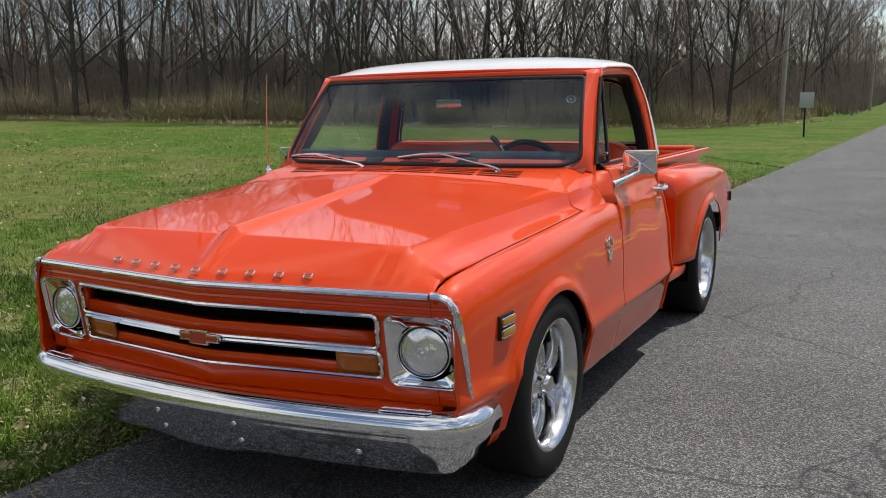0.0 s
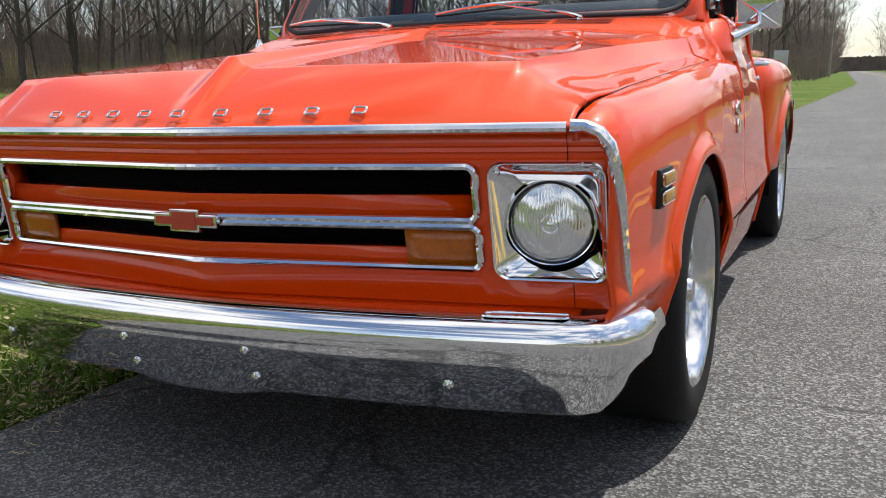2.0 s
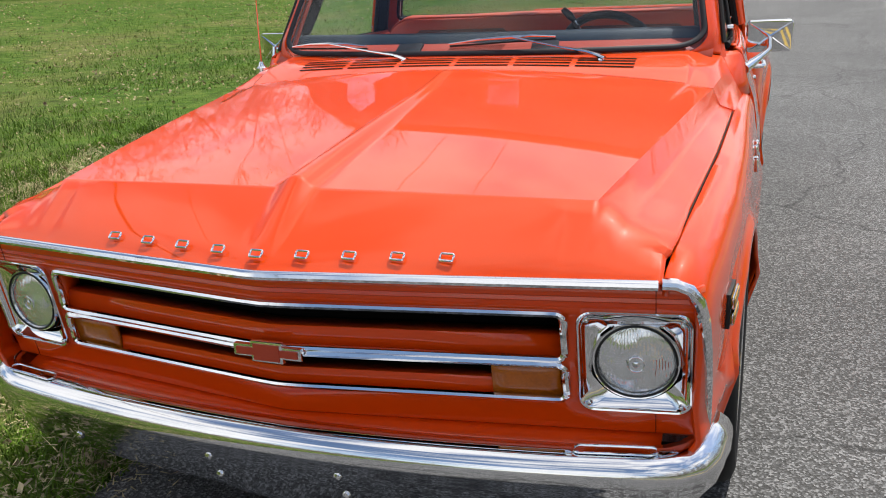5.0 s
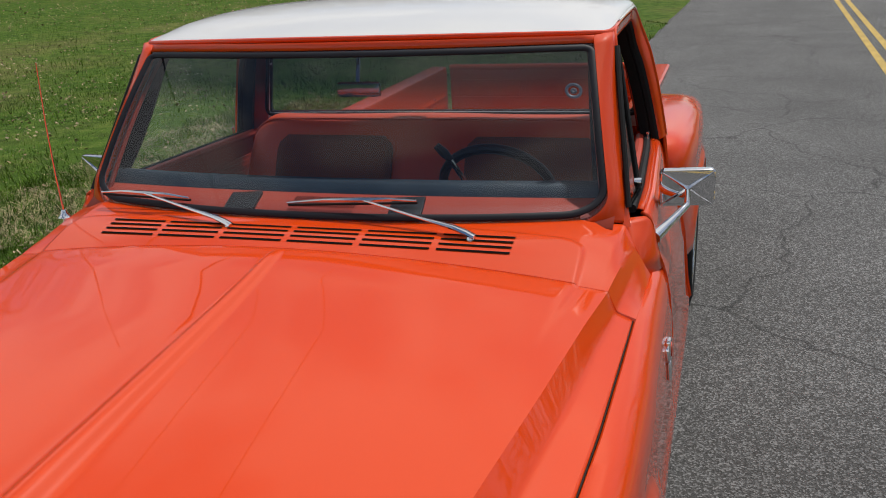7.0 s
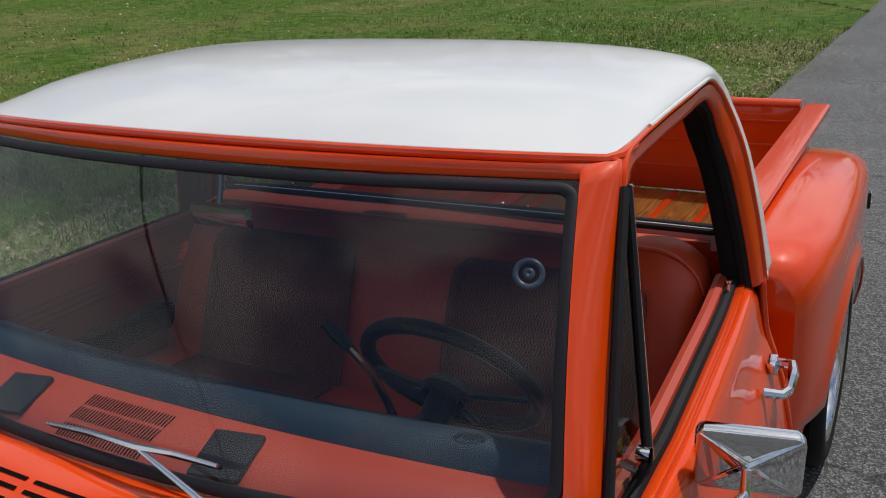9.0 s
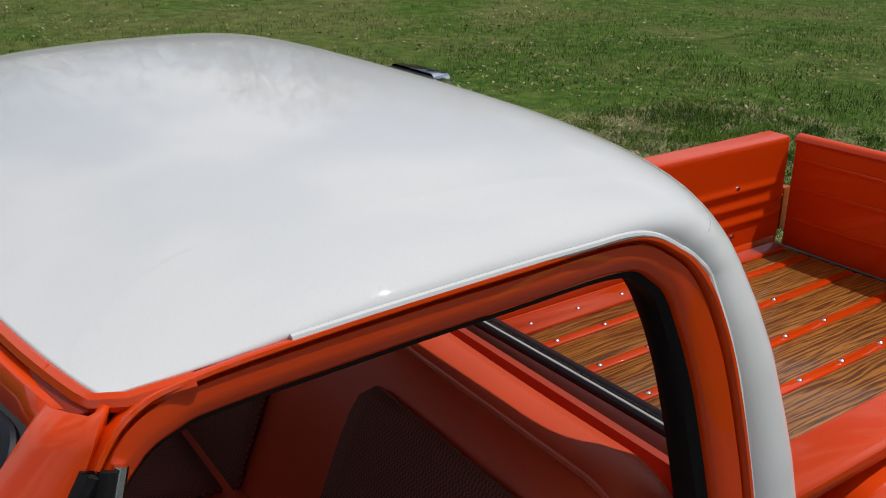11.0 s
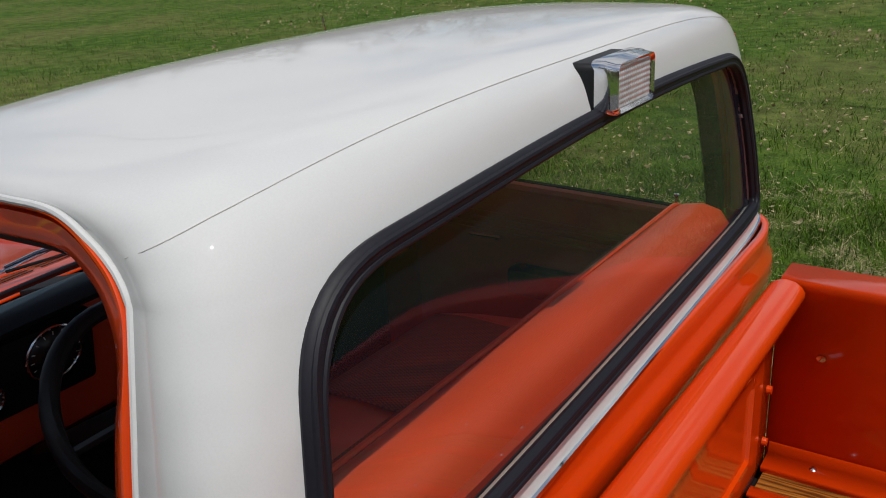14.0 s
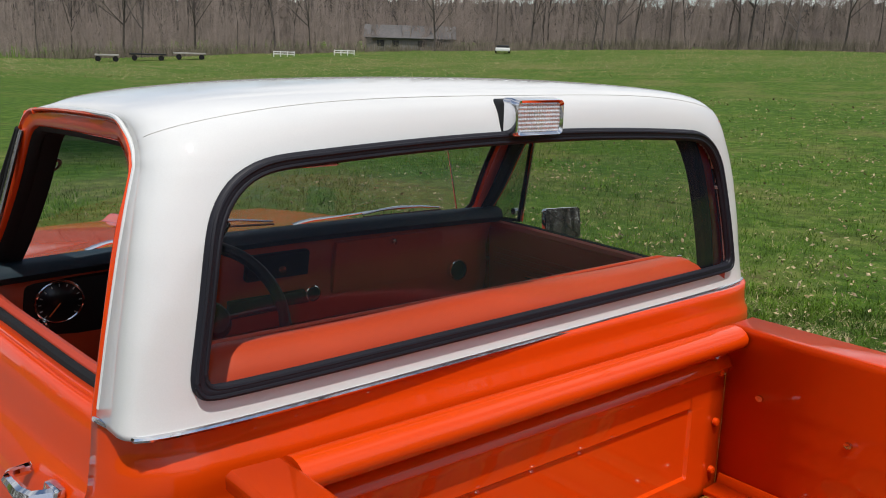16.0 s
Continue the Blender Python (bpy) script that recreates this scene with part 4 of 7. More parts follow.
def build_wiper(pivot, joint, a, b):
    base, head, a, b = Vector(pivot), Vector(joint), Vector(a), Vector(b)
    s = Shape().lathe([(0.001, 0.014), (0.009, 0.013), (0.012, 0.006), (0.016, -0.012)], Matrix.Translation(base) @ Matrix.Rotation(radians(-90), 4, "Y"), 16).placed()
    w = part("wiper", s, CHROME, truck, "chrome windscreen wiper resting on the glass")
    d = (head - base).normalized()
    p1, p2 = base + Vector((0, 0, 0.014)) + d * 0.05 + Vector((0, 0, 0.006)), base.lerp(head, 0.42) + Vector((0, 0, 0.012))
    part("wiper_arm", Shape().tube([base - d * 0.012 + Vector((0, 0, 0.014)), base + d * 0.012 + Vector((0, 0, 0.018)), p1, p2, head], [0.011, 0.011, 0.010, 0.006, 0.0045], 8, flat=0.7).placed(), CHROME, w)
    up = Vector((0, 0, 0.004))
    part("wiper_blade", Shape().tube([a, a.lerp(head, 0.5) + up, head, head.lerp(b, 0.5) + up, b], [0.0035, 0.0045, 0.007, 0.0045, 0.0035], 6).placed(), STEEL, w)
    low = Vector((0, 0.007, -0.008))
    part("wiper_rubber", Shape().tube([a + low, a.lerp(b, 0.5) + low, b + low], 0.0035, 6).placed(), RUBBER, w, "black rubber edge")


build_wiper((0.492, 1.585, 1.090), (0.167, 1.652, 1.170), (-0.068, 1.666, 1.149), (0.321, 1.666, 1.168))
build_wiper((-0.21, 1.574, 1.094), (-0.56, 1.690, 1.156), (-0.732, 1.715, 1.146), (-0.405, 1.690, 1.144))

# ---- cab: roof, rear wall, pillars ----
EDGE_TOP = [(2.137, 0.770, 1.557), (2.2, 0.779, 1.562), (2.364, 0.783, 1.571), (2.53, 0.784, 1.576), (2.62, 0.785, 1.577)]
CROWN = [(2.62, 1.645), (2.7, 1.643), (2.77, 1.639), (2.82, 1.632), (2.852, 1.62), (2.872, 1.602), (2.883, 1.58), (2.89, 1.555), (2.895, 1.528), (2.898, 1.505)]
EDGE_BEND = [(0.785, 2.615, 1.577), (0.784, 2.655, 1.577), (0.784, 2.683, 1.574), (0.785, 2.706, 1.567), (0.786, 2.724, 1.557), (0.787, 2.741, 1.546), (0.79, 2.756, 1.536), (0.793, 2.768, 1.525), (0.797, 2.778, 1.515), (0.8, 2.784, 1.505)]
BACK = [(1.08, 2.948), (1.10, 2.945), (1.143, 2.938), (1.30, 2.925), (1.43, 2.908), (1.505, 2.898)]
EDGE_X = [(1.08, 0.898), (1.108, 0.893), (1.25, 0.868), (1.38, 0.839), (1.447, 0.82), (1.505, 0.8)]
EDGE_Y = [(1.08, 2.82), (1.108, 2.822), (1.25, 2.819), (1.384, 2.808), (1.447, 2.798), (1.505, 2.784)]


def section(c, e, s, n, k=0.0):
    """A point between the crown c (y, z) and the edge e, s across, rounding off with power n."""
    d = 1 - (1 - s ** n) ** (1 / n)
    d = d * (1 - k) + k * s ** 2.2
    return Vector((e[0] * s, c[0] + (e[1] - c[0]) * d, c[1] + (e[2] - c[1]) * d))


def skewed(p):
    """Turns the rear wall slightly askew to fit its edges to the camera's views."""
    p.y += 0.032 * p.x * max(0.0, min(1.0, (p.y - 2.83) / 0.07))
    return p


def roof_front(t, s):
    y = 2.137 + t * 0.483
    e = (line([(q[0], q[1]) for q in EDGE_TOP], y), y, line([(q[0], q[2]) for q in EDGE_TOP], y))
    c = (2.052 + t * 0.568, 1.566 + 0.079 * (1 - (1 - t) ** 2.6))
    return section(c, e, s, 2.4 - 0.1 * t, 0.75 * max(0.0, 1 - t / 0.4))


def roof_bend(q, s):
    i = q * (len(CROWN) - 1)
    c = (curve([(k, p[0]) for k, p in enumerate(CROWN)], i), curve([(k, p[1]) for k, p in enumerate(CROWN)], i))
    e = [curve([(k, p[a]) for k, p in enumerate(EDGE_BEND)], i) for a in range(3)]
    return section(c, e, s, 2.3 + 2.3 * q ** 1.5)


def back_wall(z, s):
    return section((line(BACK, z), z), (line(EDGE_X, z), line(EDGE_Y, z), z), s, line([(1.1, 6.8), (1.4, 5.6), (1.505, 4.6)], z))


def shell(x, z):
    """The cab's rear wall at a place across and a height."""
    if z > 1.505:
        q = (1.0 - (z - 1.505) / 0.078) * 1.0
        p = roof_bend(max(0.67, 0.67 + 0.33 * q), min(1.0, abs(x) / 0.81))
        return skewed(Vector((math.copysign(p.x, x), p.y, z)))
    p = back_wall(z, min(1.0, abs(x) / line(EDGE_X, z)))
    return skewed(Vector((math.copysign(p.x, x), p.y, z)))


def window_taper(z):
    return 1.0 - 0.262 * (z - 1.160)


def window_arch(x, z):
    """How much the window's upper edge arches at a place."""
    return 0.028 * max(0.0, (z - 1.160) / 0.347) * (1 - min(1.0, abs(x) / 0.71) ** 2)


def window_loop(grow=0.0, step=0.03):
    """The rear window's rounded outline as (x, z): wider at the foot, its head a shallow arch."""
    out = []
    for a, z, _ in dense([(p, q, 0) for p, q in rounded(-0.778 - grow, 0.778 + grow, 1.160 - grow, 1.507 + grow, (0.030, 0.030, 0.100, 0.100), 10)], step):
        x = a * window_taper(z)
        out.append((x, z + window_arch(x, z)))
    return out


def in_window(x, z, grow=-0.008):
    """Whether a place of the rear wall lies in the window's opening."""
    z -= window_arch(x, z - 0.02)
    w, lo, hi = (0.778 + grow) * window_taper(z), 1.160 - grow, 1.507 + grow
    if abs(x) > w or not lo < z < hi:
        return False
    r = 0.095
    if z > hi - r and abs(x) > w - r:
        return math.hypot(z - hi + r, abs(x) - w + r) < r
    return True


def build_roof():
    ss = [0.0, 0.1, 0.2, 0.3, 0.4, *np.linspace(0.46, 0.9, 45), 0.915, 0.93, 0.943, 0.955, 0.966, 0.976, 0.984, 0.99, 0.995, 0.998, 1.0]
    half = [[roof_front(t, s) for s in ss] for t in (0, 0.008, 0.02, 0.04, 0.07, 0.11, 0.16, 0.22, 0.3, 0.4, 0.52, 0.65, 0.8, 0.92)]
    half += [[roof_bend(q, s) for s in ss] for q in np.linspace(0, 1, 34)[:-1]]
    n0 = len(half)
    zs = np.linspace(1.505, 1.104, 46)
    half += [[back_wall(z, s) for s in ss] for z in zs]
    rows = [[skewed(Vector(p)) for p in [Vector((-q.x, q.y, q.z)) for q in reversed(r[1:])] + r] for r in half]

    def hole(i, j):
        a, b = rows[i][j], rows[i + 1][j + 1]
        return i >= n0 - 9 and in_window((a.x + b.x) / 2, (a.z + b.z) / 2)

    roof = part("roof", Shape().grid(rows, skip=hole).placed(), WHITE, truck, "white painted roof and rear cab shell", thick=0.012, smooth=70)
    # fine seam of the roof panel across the back and down to the door corner
    pts = []
    for s in [*np.linspace(0, 0.9, 24), *np.linspace(0.91, 0.999, 14)]:
        q = (4.1 + 1.7 * s ** 4.0) / 9
        pts.append(roof_bend(q, s) + Vector((0.0, 0.0003, 0.0003)))
    full = [Vector((-p.x, p.y, p.z)) for p in reversed(pts[1:])] + pts
    full = [skewed(p) for p in full]
    part("roof_seam", Shape().tube(full, 0.0005, 6).placed(), SEAMGREY, roof, "fine grey seam of the roof panel")
    # white folded lip along the door openings
    for sgn in (1, -1):
        lip = [roof_front(t, 1.0) for t in np.linspace(0.3, 1, 10)] + [roof_bend(q, 1.0) for q in np.linspace(0.04, 1, 22)] + [back_wall(z, 1.0) for z in np.linspace(1.49, 1.12, 16)]
        lip = [skewed(Vector((sgn * (p.x + line([(1.50, -0.002), (1.56, 0.0025)], p.z)), p.y + 0.004 * min(1.0, max(0.0, (1.57 - p.z) / 0.04)), p.z + 0.002))) for p in lip]
        part("roof_lip", Shape().tube(lip, 0.0042, 8).placed(), WHITE, roof, "white folded roof lip")
    # red gutter along the front
    g = [roof_front(0, s) + Vector((0, -0.002, -0.008)) for s in (0, 0.1, 0.2, 0.3, 0.4, 0.5, 0.6, 0.7, 0.78, 0.85, 0.9, 0.94, 0.97, 0.99)] + [Vector((0.778, 2.150, 1.552)), Vector((0.784, 2.20, 1.556))]
    full = [Vector((-p.x, p.y, p.z)) for p in reversed(g[1:])] + g
    part("drip_rail", Shape().tube(full, 0.0085, 8).placed(), ORANGE, roof, "orange drip rail over the windshield")
    # header above the windshield
    us = np.linspace(-1, 1, 33)
    rows = [[Vector(body_point(*(ws_point(u, 0.985) + Vector((0, -0.004, 0))))) for u in us], [Vector(body_point(*(ws_point(u, 1.03) + Vector((0, -0.008, 0.002))))) for u in us],
            [roof_front(0, abs(u) * 0.995) * 1.0 + Vector((0, -0.004, -0.016)) for u in us], [roof_front(0, abs(u) * 0.99) + Vector((0, 0.03, -0.008)) for u in us]]
    for r in rows[2:]:
        for u, p in zip(us, r):
            p.x = math.copysign(p.x, u)
    part("windshield_header", Shape().grid(rows).placed(), ORANGE, roof, thick=0.010)
    # headlining
    rows = [[(x, y, 1.545 + 0.07 * math.sin(math.pi * min(1, max(0, (y - 2.09) / 0.76))) * (1 - (x / 0.80) ** 4)) for x in np.linspace(-0.765, 0.765, 13)] for y in np.linspace(2.10, 2.84, 11)]
    part("headliner", Shape().grid(rows).placed(), TRIMRED, roof, "dark red headlining", thick=0.004)
    # chrome strip at the belt
    pts = [back_wall(1.106, abs(s)) * 1.0 for s in np.linspace(-1, 1, 81)]
    for s, p in zip(np.linspace(-1, 1, 81), pts):
        p.x = math.copysign(p.x, s)
    pts = [skewed(p) + (p - Vector((0, 2.55, 1.106))).normalized() * 0.002 for p in pts]
    part("belt_trim", Shape().tube(pts, 0.0055, 8).placed(), CHROME, roof, "thin chrome belt strip")


SEAMGREY = material("seam_filler", (0.50, 0.49, 0.46), 0.6, vary=0.1)
build_roof()


def build_rear_window():
    rows = []
    for k in range(15):
        row = []
        for a in np.linspace(-0.772, 0.772, 45):
            over = max(0.0, (abs(a) - 0.677) / 0.095)
            hi = 1.501 - 0.095 * (1 - math.sqrt(max(0.0, 1 - over * over)))
            z = 1.166 + (hi - 1.166) * k / 14
            x = a * window_taper(z)
            row.append(shell(x, z + window_arch(x, z)) + Vector((0, -0.006, 0)))
        rows.append(row)
    w = part("rear_window", Shape().grid(rows).placed(), TINT, truck, "tinted rear window glass", smooth=60)
    w.visible_shadow = False

    def run(grow, back):
        pts = [shell(a, z) + Vector((0, back, 0)) for a, z in window_loop(grow, 0.02)]
        for _ in range(5):
            pts = [(pts[i - 1] + pts[i] * 2 + pts[(i + 1) % len(pts)]) * 0.25 for i in range(len(pts))]
        return pts

    part("rear_gasket", Shape().tube(run(0.001, 0.002), 0.0140, 12, closed=True, flat=0.8, up=(0, 1, 0)).placed(), GASKET, w, "ribbed black rubber gasket")
    part("inner_seal", Shape().tube(run(0.003, -0.013), 0.0085, 10, closed=True).placed(), GASKET, w, "black inner seal")
    part("gasket_bead", Shape().tube(run(0.006, 0.011), 0.0048, 8, closed=True).placed(), GASKET, w)
    part("gasket_bead", Shape().tube(run(-0.006, 0.009), 0.0045, 8, closed=True).placed(), GASKET, w)


build_rear_window()


def build_cargo_lamp():
    c = Vector((0.012, 2.880, 1.583))
    rows = []
    for y, w, z0, z1 in ((-0.03, 0.078, -0.047, 0.030), (0.010, 0.076, -0.045, 0.030), (0.020, 0.070, -0.040, 0.030)):
        rows.append([c + Vector((a, y, b)) for a, b in rounded(-w, w, z0, z1, 0.010, 4)])
    lamp = part("cargo_lamp", Shape().grid(rows, close_u=True).cap(rows[-1]).placed(), DARK, truck, "chrome-hooded cargo lamp with a ribbed clear lens")
    rows = []
    for y, w, z0, z1 in ((0.012, 0.072, -0.040, 0.034), (0.030, 0.071, -0.042, 0.034), (0.046, 0.069, -0.043, 0.030), (0.052, 0.066, -0.040, 0.030), (0.048, 0.060, -0.034, 0.025)):
        rows.append([c + Vector((a, y, b)) for a, b in rounded(-w, w, z0, z1, 0.010, 4)])
    part("lamp_hood", Shape().grid(rows, close_u=True).placed(), CHROME, lamp, "chrome hood")
    rows = []
    for z in np.linspace(-0.035, 0.028, 33):
        rows.append([c + Vector((x, 0.047 + 0.0007 * math.sin((z + 0.035) / 0.063 * 8 * 2 * math.pi) + 0.0010 * math.sin(x * 2 * math.pi / 0.0072), z)) for x in np.linspace(-0.061, 0.061, 103)])
    part("lamp_lens", Shape().grid(rows).placed(), CLEARLENS, lamp, "ribbed clear plastic lens", thick=0.004)


build_cargo_lamp()


def door_x(z, y):
    x = line([(0.25, 0.945), (0.30, 0.957), (0.44, 0.986), (0.462, 1.000), (0.478, 1.005), (0.495, 1.002), (0.55, 0.997), (0.75, 1.002), (0.88, 1.003), (0.95, 0.997), (0.99, 0.988), (1.02, 0.978), (1.06, 0.970), (1.10, 0.962), (1.128, 0.950), (1.138, 0.935)], z)
    return x - 0.012 * max(0.0, (y - 2.6) / 0.3) ** 2


# the window opening: outer edge and inner edge, from the foot of the windshield pillar over the top to the belt
FRAME = [
    (0.872, 1.8, 1.075, 0.874, 1.812, 1.08), (0.852, 1.866, 1.15, 0.853, 1.878, 1.152), (0.831, 1.954, 1.251, 0.832, 1.967, 1.25), (0.809, 2.047, 1.387, 0.811, 2.062, 1.382), (0.794, 2.114, 1.512, 0.8, 2.142, 1.497),
    (0.786, 2.15, 1.55, 0.797, 2.184, 1.523), (0.784, 2.2, 1.561, 0.795, 2.22, 1.528), (0.784, 2.3, 1.568, 0.794, 2.3, 1.531), (0.785, 2.42, 1.573, 0.794, 2.42, 1.535), (0.786, 2.53, 1.576, 0.794, 2.53, 1.537),
    (0.783, 2.621, 1.577, 0.791, 2.627, 1.538), (0.784, 2.676, 1.575, 0.792, 2.673, 1.536), (0.786, 2.707, 1.566, 0.794, 2.695, 1.53), (0.788, 2.729, 1.554, 0.795, 2.712, 1.518), (0.791, 2.752, 1.539, 0.798, 2.73, 1.502),
    (0.794, 2.768, 1.524, 0.801, 2.741, 1.483), (0.801, 2.784, 1.5, 0.806, 2.751, 1.455), (0.815, 2.795, 1.462, 0.817, 2.758, 1.42), (0.838, 2.804, 1.392, 0.835, 2.763, 1.365), (0.869, 2.817, 1.25, 0.864, 2.773, 1.24),
    (0.894, 2.819, 1.105, 0.891, 2.781, 1.1),
]


def build_door(sgn):
    ys = [1.936, 1.942, *np.linspace(1.98, 2.82, 22), 2.852, 2.858]
    zs = [0.252, 0.26, 0.30, 0.38, 0.44, 0.455, 0.466, 0.478, 0.49, 0.505, 0.55, 0.65, 0.75, 0.82, 0.88, 0.92, 0.95, 0.97, 0.99, 1.005, 1.02, 1.04, 1.06, 1.08, 1.10, 1.115, 1.128, 1.138]
    rows = [[(sgn * (door_x(z, y) - (0.008 if y in (ys[0], ys[-1]) else 0)), y, z) for z in zs] for y in ys]
    door = part("door", Shape().grid(rows), ORANGE, truck, "orange cab door with the window wound down" if sgn > 0 else "orange cab door", thick=0.014, smooth=40)
    # the door's upper front corner reaches forward to the cowl
    rows = []
    for x, y, z in [(0.858, 1.828, 1.090), COWL_FOOT, (0.8775, 1.7865, 1.0545)] + COWL_EDGE:
        d = Vector(body_point(door_x(z + 0.034, 1.95), 1.96, z + 0.034)) + Vector((0.001, 0, 0))
        e = Vector((x + 0.001, y + 0.004, z))
        row = [e + Vector((-0.012, 0.0, -0.002))] + [Vector((e.x + (d.x - e.x) * (1 - (1 - f) ** 2), e.y + (d.y - e.y) * f, z)) for f in np.linspace(0, 1, 9)]
        rows.append([Vector((sgn * p.x, p.y, p.z)) for p in row])
    part("door_corner", Shape().grid(rows).placed(), ORANGE, door, thick=0.006, smooth=50)
    P = [(Vector((sgn * p[0], p[1], p[2])), Vector((sgn * p[3], p[4], p[5]))) for p in spline(FRAME, 4)]
    out = Vector((sgn * 0.97, 0, 0.24))

    def strip(profile):
        return Shape().grid([[o.lerp(i, f) + out * d for f, d in profile] for o, i in P]).placed()

    part("window_frame", strip([(-0.03, -0.014), (-0.03, 0.003), (0.0, 0.0055), (0.09, 0.0055), (0.16, 0.002), (0.18, -0.010), (0.22, -0.010), (0.26, 0.000), (0.55, -0.003), (0.90, -0.007), (0.985, -0.011), (1.0, -0.016), (1.0, -0.028)]), ORANGE, door, "orange window frame", smooth=40)
    part("window_seal", strip([(0.99, -0.018), (1.10, -0.021), (1.22, -0.026), (1.22, -0.040), (1.0, -0.046), (0.98, -0.03)]), RUBBER, door, "black rubber window seal", smooth=40)
    part("frame_lining", strip([(0.98, -0.044), (1.06, -0.060), (0.8, -0.085), (0.2, -0.085), (0.0, -0.06)]), RUBBER, door, "black inner frame seal", smooth=40)
    # belt: sill with rubber strip
    rows = [[(sgn * (door_x(1.138, y) - d), y, 1.138 + h) for d, h in ((0.0, -0.003), (0.004, 0.004), (0.02, 0.006))] for y in np.linspace(1.95, 2.85, 12)]
    part("sill", Shape().grid(rows), ORANGE, door, thick=0.004)
    part("sill_rubber", Shape().tube([(sgn * (door_x(1.138, y) - 0.034), y, 1.143) for y in np.linspace(1.94, 2.85, 12)], 0.013, 8), RUBBER, door, "black rubber sill strip")
    part("sill_inner", Shape().tube([(sgn * (door_x(1.138, y) - 0.062), y, 1.138) for y in np.linspace(1.96, 2.85, 12)], 0.018, 8), TRIMRED, door)
    # inner panel with armrest, handles, window crank
    s = Shape().box((sgn * 0.872, 2.40, 0.80), (0.02, 0.90, 0.68), bevel=0.008)
    for k in range(4):
        s.box((sgn * 0.861, 2.40, 0.99 + k * 0.02), (0.008, 0.82, 0.010), bevel=0.003)
    inner = part("door_card", s, TRIMRED, door, "dark red inner door panel")
    part("armrest", Shape().box((sgn * 0.83, 2.50, 0.86), (0.075, 0.34, 0.09), bevel=0.02), DARK, inner, "black padded armrest")
    part("window_crank", Shape().tube([(sgn * 0.855, 2.36, 0.90), (sgn * 0.835, 2.36, 0.90), (sgn * 0.83, 2.46, 0.885), (sgn * 0.81, 2.47, 0.885)], 0.008, 8), CHROME, inner, "chrome window crank")
    part("door_pull", Shape().tube([(sgn * 0.855, 2.20, 0.98), (sgn * 0.84, 2.20, 0.98), (sgn * 0.838, 2.30, 0.985)], 0.008, 8), CHROME, inner, "chrome inner door handle")
    part("lock_knob", Shape().lathe([(0.001, 0.05), (0.007, 0.048), (0.006, 0.042), (0.003, 0.038), (0.003, -0.03)], Matrix.Translation((sgn * 0.900, 2.765, 1.135)) @ Matrix.Rotation(radians(-90), 4, "Y"), 10), CHROME, door, "chrome lock knob")
    # quarter light
    tri = [(0.866, 1.838, 1.118), (0.878, 1.985, 1.126), (0.797, 2.124, 1.512), (0.797, 2.112, 1.512)]
    tri = [Vector((sgn * x, y, z)) for x, y, z in tri]
    v = part("quarter_light", Shape().grid([[tri[0], tri[1]], [tri[3], tri[2]]]).placed(), VENT, door, "small triangular vent window", smooth=0)
    v.visible_shadow = False
    part("vent_frame", Shape().tube(tri, 0.0085, 8, closed=True).placed(), RUBBER, v, "black vent window frame")
    part("vent_post", Shape().tube([tri[1] + Vector((0, 0.012, 0)), tri[2] + Vector((0, 0.010, 0))], 0.006, 8).placed(), STEEL, v, "steel division bar")
    part("vent_latch", Shape().lathe([(0.001, -0.012), (0.012, -0.010), (0.012, 0.01)], Matrix.Translation(tri[1] + Vector((0.0, -0.022, 0.030))), 12).placed(), CHROME, v, "chrome latch")
    # outside handle
    y0, z0 = 2.74, 0.972
    h = part("door_handle", Shape().box((sgn * 1.002, y0 + 0.045, z0), (0.022, 0.05, 0.03), bevel=0.006), CHROME, door, "chrome push-button door handle")
    part("handle_grip", Shape().tube([(sgn * 1.008, y0 + 0.055, z0 + 0.002), (sgn * 1.045, y0 + 0.05, z0 + 0.003), (sgn * 1.050, y0 + 0.02, z0), (sgn * 1.048, y0 - 0.05, z0 - 0.002), (sgn * 1.038, y0 - 0.07, z0 - 0.003), (sgn * 1.0, y0 - 0.075, z0 - 0.003)],
         [0.012, 0.014, 0.013, 0.011, 0.010, 0.012], 8), CHROME, h)
    part("door_lock", Shape().lathe([(0.001, 0.007), (0.010, 0.006), (0.011, -0.004)], Matrix.Translation((sgn * 1.002, 2.765, 0.905)) @ Matrix.Scale(sgn, 4, (1, 0, 0)), 14), CHROME, door, "chrome key lock")
    # outside mirror
    c = Vector((sgn * 1.045, 2.150, 1.150))
    turn = Matrix.Translation(c) @ Matrix.Rotation(radians(12 * sgn), 4, "Z") @ Matrix.Rotation(radians(9), 4, "X")
    rows = []
    for y, f, r in ((0.030, 0.97, 0.014), (0.022, 1.0, 0.014), (0.010, 1.0, 0.014), (0.006, 0.97, 0.013), (0.005, 0.90, 0.010), (0.0035, 0.45, 0.006), (0.002, 0.14, 0.002)):
        rows.append([turn @ Vector((a, y, b)) for a, b in rounded(-0.082 * f, 0.082 * f, -0.058 * f, 0.058 * f, r, 4)])
    mir = part("door_mirror", Shape().grid(rows, close_u=True).cap(rows[-1], True), CHROME, door, "rectangular chrome door mirror on a short arm", smooth=25)
    for a in (-1, 1):
        for b in (-1, 1):
            part("mirror_rib", Shape().tube([turn @ Vector((0, 0.001, 0)), turn @ Vector((a * 0.038, 0.0025, b * 0.027)), turn @ Vector((a * 0.075, 0.005, b * 0.051))], [0.007, 0.0045, 0.001], 6), CHROME, mir)
